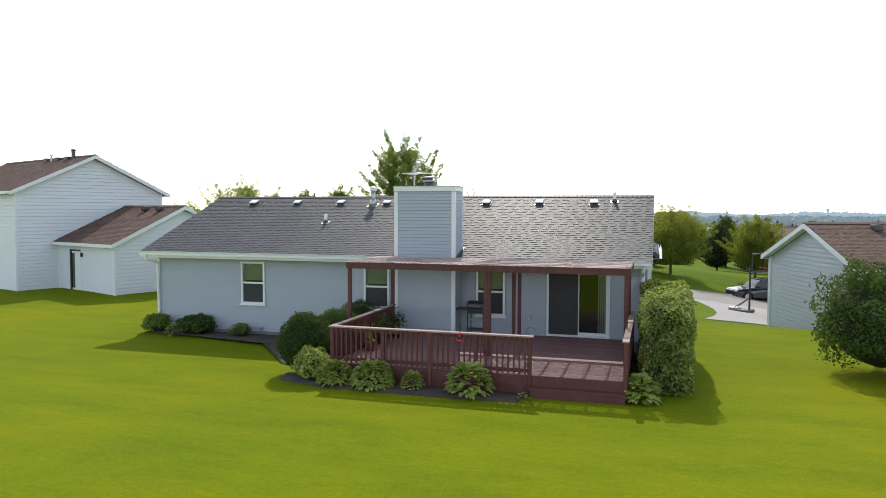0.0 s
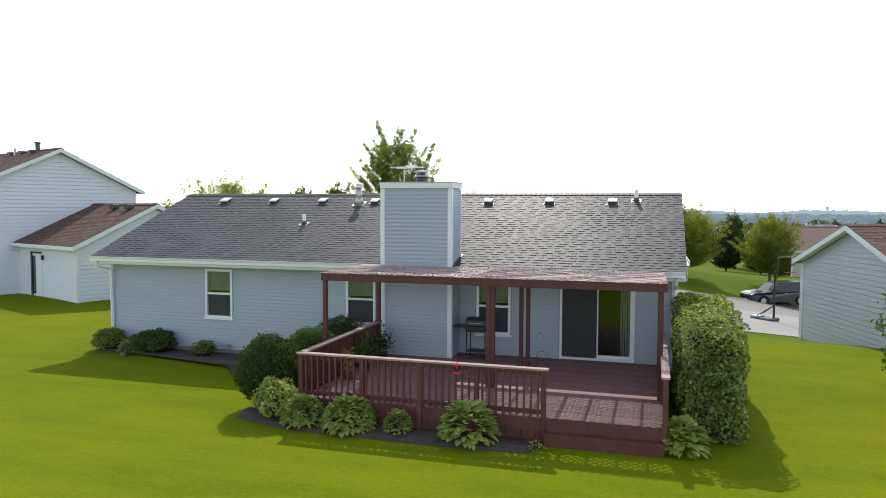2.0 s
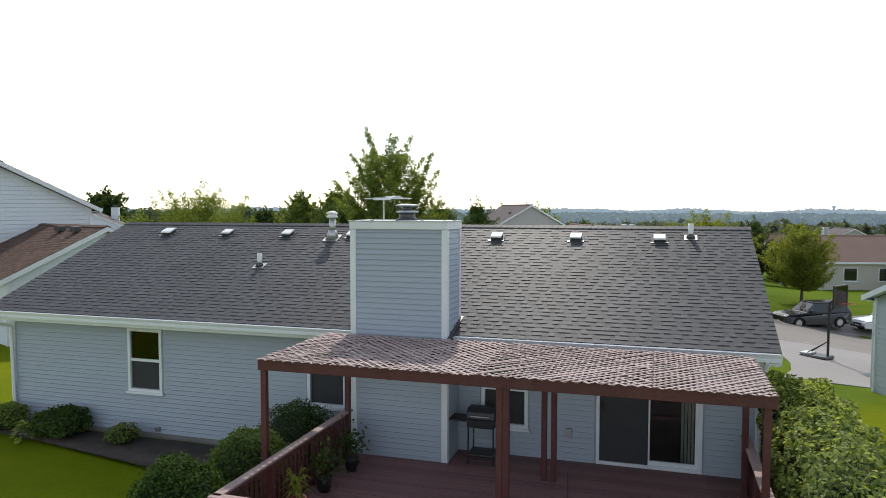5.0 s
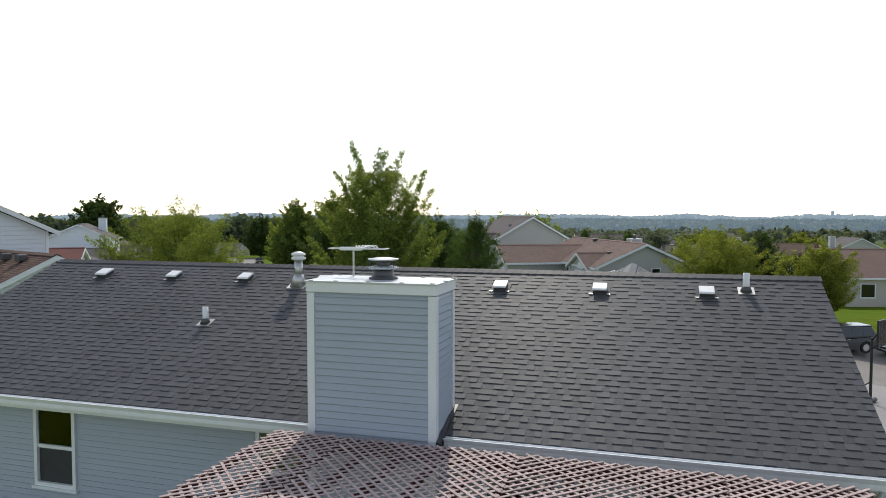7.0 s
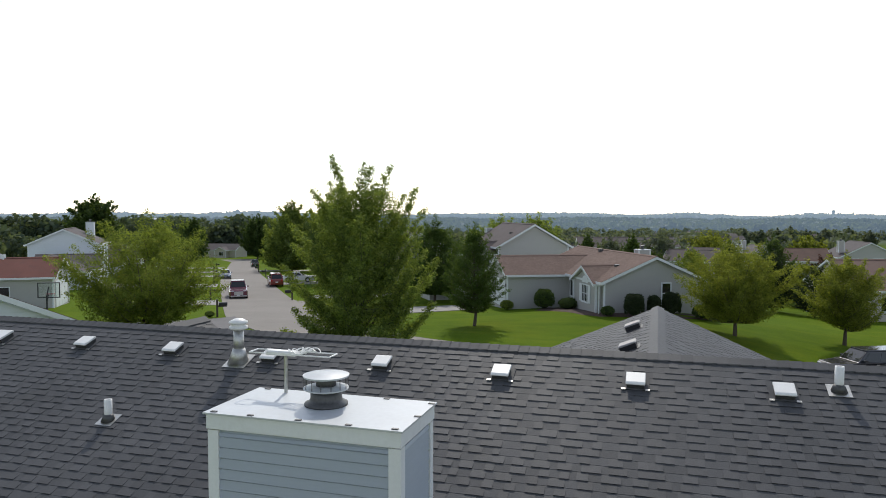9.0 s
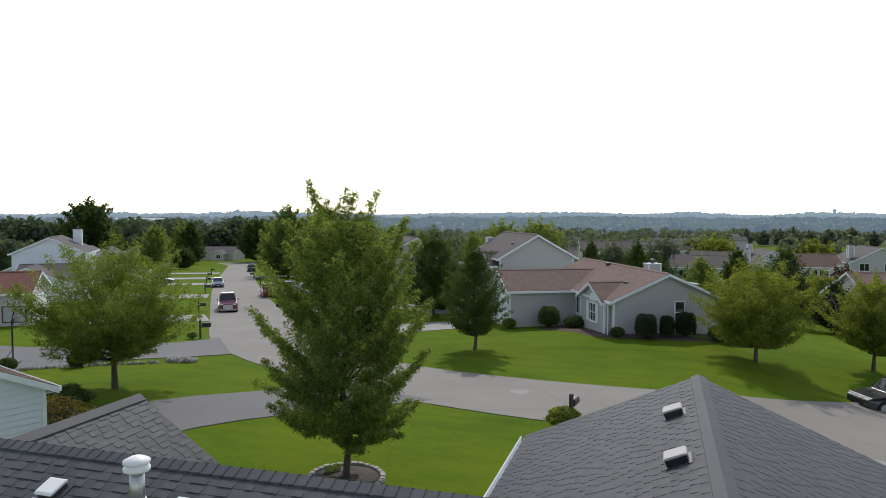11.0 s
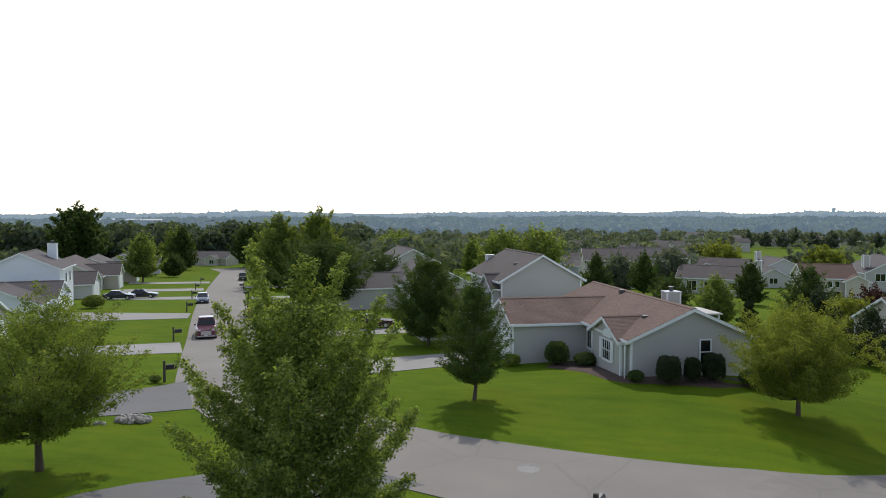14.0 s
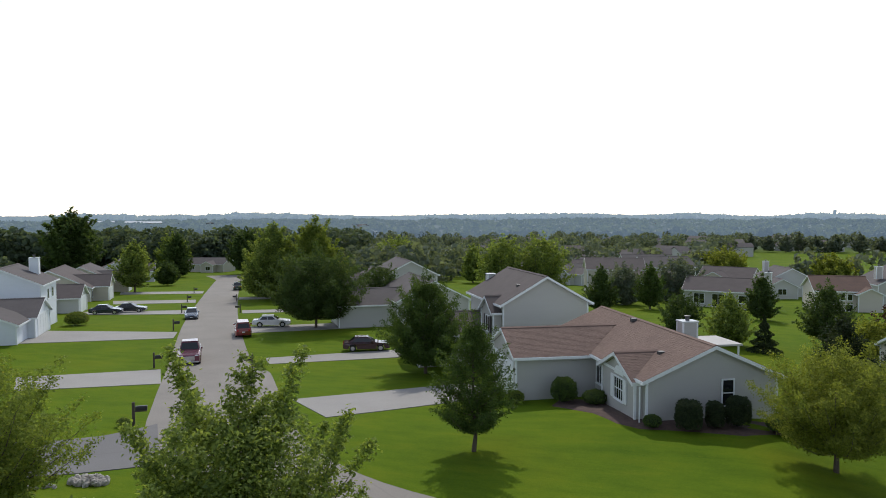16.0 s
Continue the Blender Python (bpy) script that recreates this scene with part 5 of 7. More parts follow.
for xx, yy, sd, sz in ((-1.62, -2.7, 18, 0.26), (-1.58, -1.7, 19, 0.24)):
    pt = thing("potted_plant", (xx, yy, DZ), "dark leafy plant in a plastic pot by the railing", "potted plant")
    part("pot", MB().lathe([(0.09, 0.0), (0.13, 0.2), (0.14, 0.25), (0.11, 0.24)], 16), BLACK, pt, smooth=True)
    q = np.random.RandomState(sd)
    c = q.normal(size=(300, 3)) * np.array([0.12, 0.12, 0.16]) + np.array([0, 0, 0.5])
    part("leaves", quads("leaves", blades(q, c, 0.09, 0.05), LEAF_DARK), LEAF_DARK, pt)

# hedge of climbing leaves beside the deck
q = np.random.RandomState(21)
hd = thing("hedge", (6.08, -1.55, 0), "tall dense vine-covered hedge beside the deck", "hedge")
n = 30000
d = q.normal(size=(n, 3))
d /= (np.abs(d) ** 8.0).sum(1, keepdims=True) ** (1 / 8.0)
rad = 1 - 0.16 * q.rand(n) ** 2
lump = np.array([noise.noise(Vector((v[0] * 1.3, v[1] * 4.0, v[2] * 1.8))) + 0.5 * noise.noise(Vector((v[0] * 3, v[1] * 9.0, v[2] * 4))) for v in d])
c = d * rad[:, None] * np.array([0.60, 2.95, 1.10]) + d * (0.15 * lump)[:, None] + np.array([0, 0, 1.11])
c[:, 2] = np.maximum(c[:, 2], 0.04)
part("foliage", quads("foliage", blades(q, c, 0.085, 0.06, 0.6, d * 0.7), LEAF_HEDGE), LEAF_HEDGE, hd)
# plain filler box behind the leaves, coloured as dark as the shade inside
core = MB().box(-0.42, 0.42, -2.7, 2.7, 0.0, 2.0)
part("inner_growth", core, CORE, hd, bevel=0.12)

# ---------------------------------------------------------------- neighbouring houses
def placed(x, y, z, rot):
    return pose(x, y, z, 0, 0, rot)


def side_pose(block, side, s, z):
    """Lower left corner of an opening on a side of a block: 'x-', 'x+', 'y-', 'y+'; s along the wall from its low end."""
    if side == "y-":
        return pose(block["x0"] + s, block["y0"] - 0.02, z)
    if side == "y+":
        return pose(block["x1"] - s, block["y1"] + 0.02, z, 0, 0, 180)
    if side == "x-":
        return pose(block["x0"] - 0.02, block["y1"] - s, z, 0, 0, -90)
    return pose(block["x1"] + 0.02, block["y0"] + s, z, 0, 0, 90)


def garage_door(house, m, w, h):
    d = part("garage_door", MB().box(0, w, -0.02, 0.03, 0, h, m), TRIM, house, "white panelled garage door")
    for r in range(4):
        for c in range(4):
            part("door_panel", MB().box(w * c / 4 + 0.06, w * (c + 1) / 4 - 0.06, -0.035, -0.02, h * r / 4 + 0.06, h * (r + 1) / 4 - 0.06, m), TRIM, d)
    part("door_frame", MB().box(-0.1, 0, -0.05, 0.02, 0, h + 0.1, m).box(w, w + 0.1, -0.05, 0.02, 0, h + 0.1, m).box(0, w, -0.05, 0.02, h, h + 0.1, m), TRIM, d)


def stack(house, m, w, d, z0, z1, material, flue=True):
    c = part("chimney", MB().box(-w / 2, w / 2, -d / 2, d / 2, z0, z1, m), material, house, "boxed chimney chase")
    part("cap", MB().box(-w / 2 - 0.05, w / 2 + 0.05, -d / 2 - 0.05, d / 2 + 0.05, z1, z1 + 0.08, m), METAL_W, c)
    if material is not TRIM:
        for sx in (-1, 1):
            for sy in (-1, 1):
                part("corner_trim", MB().box(*sorted((sx * (w / 2 - 0.09), sx * (w / 2 + 0.015))), *sorted((sy * (d / 2 - 0.09), sy * (d / 2 + 0.015))), z0, z1 - 0.002, m), TRIM, c)
    if flue:
        o = m @ Vector((0, 0, z1 + 0.08))
        part("flue", MB().lathe([(0.13, 0), (0.13, 0.25), (0.2, 0.26), (0.2, 0.3), (0.0, 0.34)], 12, o), STEEL_DARK, c)


def vents_on(house, pts):
    for p in pts:
        part("roof_vent", MB().box(-0.17, 0.17, -0.17, 0.17, -0.1, 0.14, Matrix.Translation(p)), STEEL_DARK, house, bevel=0.02)


rng = random.Random(11)
# white two-storey house with a low garage
lh = thing("neighbour_house", placed(-19.35, 6.85, 0.1, -21), "white two-storey house with brown roofs and attached garage", "house")
low = dict(x0=-5.85, x1=0.0, y0=0.0, y1=7.4, z0=-0.4, h=2.50, axis="x", pitch=0.47, over=0.32, ends=(0, 0.3), plain=(("a", -1),))
tall = dict(x0=-17.0, x1=-5.85, y0=-2.1, y1=5.95, z0=-0.5, h=5.15, axis="x", pitch=0.47, over=0.35, ends=(0.3, 0.35))
gable_block(lh, low, SIDING_W, SHINGLE_BR, TRIM, rng, 0.19, True)
gable_block(lh, tall, SIDING_W, SHINGLE_BR, TRIM, rng, 0.19, True)
vents_on(lh, [(-2.6, 3.1, 4.28), (-1.2, 3.1, 4.28), (-8.0, 1.6, 7.1), (-9.2, 1.6, 7.1), (-10.6, 1.6, 7.1)])
part("flue", MB().lathe([(0.11, 0), (0.11, 0.55), (0.16, 0.56), (0.16, 0.62), (0, 0.66)], 12, (-7.6, 1.7, 7.0)), STEEL_DARK, lh)
part("flue", MB().lathe([(0.06, 0), (0.06, 0.45), (0.1, 0.46), (0.1, 0.5), (0, 0.52)], 10, (-9.9, 1.5, 6.9)), GALV, lh)
dm = side_pose(low, "y-", 1.55, 0.06)
sd = part("side_door", MB().box(0, 0.92, -0.02, 0.05, 0, 2.02, dm), TRIM, lh, "white side door standing in a dark frame")
part("door_frame", MB().box(-0.14, -0.0, -0.07, 0.02, 0, 2.1, dm).box(0.0, 0.92, -0.05, 0.02, 2.02, 2.1, dm), BLACK, sd)
part("storm_pane", MB().box(0.02, 0.3, -0.035, -0.022, 0.1, 1.9, dm), GLASS, sd)
part("wall_lamp", MB().box(2.60, 2.70, -0.12, -0.02, 1.75, 1.95, pose(-5.85, 0, 0.06)), BLACK, lh)
part("corner_trim", MB().box(-0.06, 0.025, -0.025, 0.06, -0.2, 2.5), TRIM, lh)

# pale grey garage
rg = thing("neighbour_garage", placed(11.87, 10.47, -0.70, 14.3), "pale grey sided garage with a brown shingle roof", "garage")
gb = dict(x0=0.0, x1=15.0, y0=-3.78, y1=3.78, z0=-0.6, h=2.92, axis="x", pitch=0.37, over=0.35, ends=(0.32, 0.3))
gable_block(rg, gb, SIDING_R, SHINGLE_BR, TRIM, rng, 0.18, True)
vents_on(rg, [(2.2, -0.7, 4.33), (5.0, -0.7, 4.33)])
part("corner_trim", MB().box(-0.03, 0.07, 3.7, 3.81, -0.3, 2.9), TRIM, rg)
part("downspout", MB().tube((-0.05, 3.86, -0.2), (-0.05, 3.86, 2.8), 0.04, 0.04, 6), TRIM, rg)

# tan ranch house across the street
th = thing("ranch_house", placed(-1.66, 42.3, -0.05, 26), "tan-grey ranch house with a faded tan shingle roof", "house")
main = dict(lap=0.010, x0=0.4, x1=7.7, y0=0.0, y1=15.0, z0=-1.6, h=2.18, axis="y", pitch=0.43, over=0.36, ends=(0.3, 0.3))
bump = dict(lap=0.010, x0=0.0, x1=3.6, y0=0.52, y1=4.9, z0=-1.2, h=1.98, axis="x", pitch=0.46, over=0.25, ends=(0.28, 0), plain=(("a", 1),))
wing = dict(lap=0.010, x0=-4.6, x1=3.6, y0=7.1, y1=12.8, z0=-1.4, h=2.08, axis="x", pitch=0.42, over=0.3, ends=(0.25, 0), plain=(("a", 1),))
for b in (main, bump, wing):
    gable_block(th, b, SIDING_T, SHINGLE_TAN, TRIM, rng, 0.16, True)
window_unit(th, side_pose(main, "y-", 4.15, 0.65), 0.70, 1.45)
window_unit(th, side_pose(bump, "x-", 1.75, 0.55), 1.25, 1.25, mullions=3, hung=True, shutters=TRIM)
lv = MB()
for k in range(9):
    a0, a1 = math.pi * k / 9, math.pi * (k + 1) / 9
    lv.add([(0.625, -0.03, 1.95), (0.625 + 0.62 * math.cos(a0), -0.03, 1.95 + 0.5 * math.sin(a0)), (0.625 + 0.62 * math.cos(a1), -0.03, 1.95 + 0.5 * math.sin(a1))], [(0, 1, 2)], side_pose(bump, "x-", 1.75, 0.0))
part("arched_louvre", lv, TRIM, th)
window_unit(th, pose(0.36, 6.75, 0.5, 0, 0, -90), 1.1, 1.3, hung=False, mullions=1)
garage_door(th, side_pose(wing, "x-", 0.5, -0.5), 4.6, 2.1)
stack(th, pose(6.5, 7.3, 0), 1.0, 0.8, 2.4, 3.95, SIDING_T)
vents_on(th, [(2.2, 2.1, 3.1), (3.7, 9.0, 3.85)])
part("porch_roof", MB().box(8.0, 10.4, 7.4, 10.6, 2.28, 2.40), FAR_WALL, th, "flat pale porch roof", bevel=0.02)
for xx, yy in ((10.2, 7.6), (10.2, 10.4)):
    part("porch_post", MB().box(xx - 0.05, xx + 0.05, yy - 0.05, yy + 0.05, -1.6, 2.28), TRIM, th)
part("downspout", MB().tube((0.0, -0.05, -0.6), (0.0, -0.05, 1.9), 0.04, 0.04, 6), TRIM, th)
part("wall_lamp", MB().box(-4.72, -4.6, 7.18, 7.3, 1.2, 1.45), BLACK, th)

# two-storey house behind it
ts = thing("two_storey_house", placed(-9.01, 59.87, -1.7, 30), "tan two-storey house with a taupe shingle roof", "house")
b1 = dict(x0=-3.5, x1=3.5, y0=0.3, y1=9.5, z0=-1.0, h=5.35, axis="y", pitch=0.56, over=0.35)
b2 = dict(x0=-4.15, x1=0.0, y0=0.80, y1=4.0, z0=-1.0, h=4.65, axis="x", pitch=0.62, over=0.25, ends=(0.25, 0), plain=(("a", 1),))
b3 = dict(x0=-9.5, x1=-3.5, y0=3.5, y1=10.0, z0=-1.0, h=2.5, axis="x", pitch=0.42, over=0.3)
for b in (b1, b2, b3):
    gable_block(ts, b, SIDING_T, SHINGLE_MV, TRIM, rng, 0.0, False)
window_unit(ts, side_pose(b2, "x-", 1.25, 3.0), 1.1, 1.3, mullions=1, hung=False, shutters=BLACK)
window_unit(ts, pose(-3.53, 6.3, 3.2, 0, 0, -90), 0.9, 1.3, hung=False, shutters=BLACK)
stack(ts, pose(-1.6, 9.9, 0), 0.7, 0.6, 4.5, 6.85, SIDING_T, False)
vents_on(ts, [(-1.6, 2.2, 6.55)])


def far_house(x, y, rot, blocks, walls, roofs, label, wins=(), doors=(), chim=None, group="houses of the estate", siding=0.0):
    h = thing("far_house", placed(x, y, hz(x, y), rot), label, "house", group)
    for b in blocks:
        gable_block(h, {**b, "z0": b.get("z0", -2.0)}, walls, roofs, TRIM, rng, siding, False)
    for bi, side, s, z, w, hh in wins:
        window_unit(h, side_pose(blocks[bi], side, s, z), w, hh, hung=False, mullions=1 if w > 1.2 else 0)
    for bi, side, s, w in doors:
        garage_door(h, side_pose(blocks[bi], side, s, 0.05), w, 2.15)
    if chim:
        stack(h, pose(chim[0], chim[1], 0), 1.0, 0.8, chim[2] - 2.0, chim[2], chim[3] if len(chim) > 3 else FAR_WALL)
    return h


def blk(x0, x1, y0, y1, h, axis, pitch=0.42, **kw):
    return dict(x0=x0, x1=x1, y0=y0, y1=y1, h=h, axis=axis, pitch=pitch, **kw)


# the row on the left of the street; x points towards the street
far_house(-46.9, 41.6, 35, [blk(-9, 0, -3.2, 3.2, 2.7, "x", 0.40), blk(-18, -7, -7, 6, 2.7, "y", 0.42)], SIDING_T, SHINGLE_RED, "tan house with a red-brown roof and white garage", doors=[(0, "x+", 0.9, 4.6)], wins=[(0, "y-", 5, 1.0, 0.9, 1.0)], siding=0.18)
far_house(-64.0, 64.8, 35, [blk(-7, 0, -3.5, 3.5, 2.2, "x", 0.42), blk(-8.8, -0.8, 3.3, 11.3, 4.9, "y", 0.45), blk(-9, -0.7, -7.8, -3.0, 2.1, "y", 0.42)], SIDING_W, SHINGLE_GR,
          "white two-storey house with a boxed white chimney", doors=[(0, "x+", 1.2, 4.6)], wins=[(1, "x+", 3.2, 3.0, 0.9, 1.2), (1, "x+", 5.6, 3.0, 0.9, 1.2)], chim=(-2.6, 9.4, 7.6, SIDING_W), siding=0.18)
far_house(-80.4, 87.4, 35, [blk(-8, 0, -3.3, 3.3, 2.3, "x", 0.46), blk(-15, -3, -4, 9, 2.3, "y", 0.46)], SIDING_P, SHINGLE_MV, "pale ranch house with a brown roof", doors=[(0, "x+", 0.9, 4.4)], wins=[(1, "x+", 8, 0.9, 1.2, 1.2)])
far_house(-95.0, 109.0, 35, [blk(-8, 0, -3.3, 3.3, 2.7, "x", 0.52), blk(-15, -2.5, -6, 8, 2.7, "y", 0.48)], SIDING_B, SHINGLE_MV, "beige ranch house with a brown roof", doors=[(0, "x+", 0.9, 4.4)], wins=[(1, "x+", 1.6, 0.9, 1.2, 1.2)])
far_house(-109, 130, 35, [blk(-8, 0, -3.3, 3.3, 2.7, "x", 0.48), blk(-15, -3, -4, 9, 2.7, "y", 0.46)], SIDING_B, SHINGLE_GR, "beige ranch house beyond a street tree", doors=[(0, "x+", 0.9, 4.4)], wins=[(1, "x+", 9, 0.9, 1.2, 1.2)])
far_house(-132, 166, 38, [blk(-8, 0, -3.6, 3.6, 3.0, "x", 0.5), blk(-15, -3, -2, 12, 2.8, "y", 0.46)], SIDING_P, SHINGLE_GR, "white-gabled ranch house near the street's end", doors=[(0, "x+", 1.1, 4.6)], wins=[(1, "x+", 9, 0.9, 1.2, 1.2)])
far_house(-154, 206, 8, [blk(1.5, 15, 0, 9, 2.6, "x", 0.42), blk(8.5, 12.5, -2.5, 4, 2.6, "y", 0.5)], SIDING_B, SHINGLE_GR, "brown-roofed house closing the street", wins=[(0, "y-", 2, 0.9, 1.4, 1.2), (0, "y-", 6, 0.9, 1.2, 1.2), (1, "y-", 1.6, 0.8, 1.6, 1.3)])
# right of the street
far_house(-29.0, 80.0, 33, [blk(0, 8.5, 0, 12, 2.9, "y", 0.5), blk(-6.5, 1, 1.2, 8, 2.5, "x", 0.42)], SIDING_T, SHINGLE_GR, "tan gabled house behind the maple trees", wins=[(0, "y-", 3.6, 1.0, 1.0, 1.2)], doors=[(1, "x-", 1, 4.4)])
far_house(-39.0, 101, 33, [blk(0, 8, 0, 10, 5.0, "y", 0.5), blk(-6, 1, 1.2, 8, 2.5, "x", 0.42)], SIDING_T, SHINGLE_GR, "taupe two-storey gabled house", wins=[(0, "y-", 2, 3.4, 1.0, 1.2), (0, "y-", 5, 3.4, 1.0, 1.2)])
far_house(-53.5, 126, 33, [blk(0, 8, 0, 10, 2.8, "y", 0.48), blk(-6, 1, 1.2, 8, 2.5, "x", 0.42)], SIDING_B, SHINGLE_MV, "beige house among street trees")
# lower ground on the right
far_house(3.2, 122.5, -12, [blk(0, 11.5, 0, 8, 2.5, "x", 0.42)], SIDING_T, SHINGLE_MV, "long low ranch house with a tan roof", wins=[(0, "y-", 1.5, 0.5, 1.6, 1.6), (0, "y-", 4.2, 0.1, 1.8, 2.0), (0, "y-", 8, 0.8, 1.2, 1.2)], chim=(11.9, 3.0, 5.4))
far_house(18.5, 146, 14, [blk(0, 5.5, 0, 9, 2.2, "y", 0.5), blk(3, 10, 5, 13, 3.4, "y", 0.5)], SIDING_P, SHINGLE_GR, "white gabled house with a grey roof", wins=[(0, "y-", 1.9, 0.8, 1.6, 1.1)], chim=(4, 11, 6.2))
far_house(22.2, 124, 2, [blk(0, 7.6, 0, 8, 3.1, "x", 0.46), blk(5.6, 8.8, -1.2, 4, 2.8, "y", 0.5)], SIDING_B, SHINGLE_BR, "beige house with a reddish roof", wins=[(0, "y-", 3.4, 1.7, 0.7, 1.0), (0, "y-", 4.4, 1.7, 0.7, 1.0), (0, "y-", 4.2, 0.1, 1.0, 1.0)])
far_house(33.0, 133, 8, [blk(0, 10, 0, 9, 3.6, "y", 0.5)], SIDING_T, SHINGLE_GR, "grey-roofed house with wide windows", wins=[(0, "y-", 1.5, 2.2, 1.6, 1.3), (0, "y-", 5.5, 2.2, 1.6, 1.3)], chim=(0.8, 2.0, 6.4))
far_house(17.5, 57.5, 12, [blk(0, 12, 0, 9, 2.5, "x", 0.46), blk(7, 13, -3, 5, 2.5, "y", 0.46)], SIDING_B, SHINGLE_TAN, "brown-roofed ranch house behind the lawn trees", wins=[(0, "y-", 2, 0.8, 1.2, 1.2), (0, "y-", 5, 0.8, 1.2, 1.2)], siding=0.18)
for x, y, r, wm, rm, tall2 in ((-21, 175, 40, SIDING_P, SHINGLE_GR, 0), (-14, 146, 10, SIDING_B, SHINGLE_MV, 1), (-6.5, 136, -30, SIDING_T, SHINGLE_MV, 0), (-3, 160, 25, SIDING_T, SHINGLE_GR, 1), (8, 172, -20, SIDING_B, SHINGLE_MV, 0),
                               (-34, 170, 33, SIDING_T, SHINGLE_GR, 0), (-9, 198, 15, SIDING_B, SHINGLE_GR, 1), (-27, 215, 30, SIDING_P, SHINGLE_MV, 0)):
    far_house(x, y, r, [blk(0, 11, 0, 8.5, 4.8 if tall2 else 2.7, "x", 0.45), blk(1.5, 6.5, -3, 5, 2.7, "y", 0.5)], wm, rm, "estate house with gabled roofs and pale trim",
              wins=[(1, "y-", 1.6, 0.8, 1.6, 1.3), (0, "y-", 8, 0.8, 1.2, 1.2)])
q = random.Random(31)


def estate(count, near, far, low, high, group, keep):
    """Plain gabled houses strewn over a stretch of the falling ground; low, high: directions in degrees from +y."""
    laid = []
    while len(laid) < count:
        d, ang = q.uniform(near, far), radians(q.uniform(low, high))
        x, y = d * math.sin(ang), d * math.cos(ang)
        if not keep(x, y) or any(math.hypot(x - p, y - o) < 17 for p, o in laid):
            continue
        laid.append((x, y))
        w, h = q.uniform(10, 15), q.choice((2.7, 2.7, 2.9, 4.9))
        blocks = [blk(0, w, 0, q.uniform(7.5, 9), h, "x", 0.45, bare=True), blk(1.2, 6.0, -3, 5, min(h, 3.0), "y", 0.55, bare=True)]
        far_house(x, y, q.uniform(-45, 55), blocks, q.choice((SIDING_T, SIDING_B, SIDING_T, FAR_WALL)), q.choice((SHINGLE_GR, SHINGLE_GR, SHINGLE_MV)),
                  "estate house with a grey pitched roof" if d < 360 else "distant estate house with a pitched roof", group=group,
                  wins=[(1, "y-", 1.5, 0.8, 1.6, 1.3), (0, "y-", w - 3.2, 0.9, 1.3, 1.2), (1, "x-", 4, 0.8, 1.2, 1.2)] if d < 360 else [(1, "y-", 1.5, 0.8, 1.6, 1.3)])


def off_field(x, y):
    return not (0.085 < x / y < 0.42 and 190 < y < 450)


estate(20, 215, 350, -13, 4, "estate houses down the slope", lambda x, y: x * 0.82 + y * 0.57 > 30 and off_field(x, y))
estate(75, 350, 900, -16, 19, "distant houses", off_field)


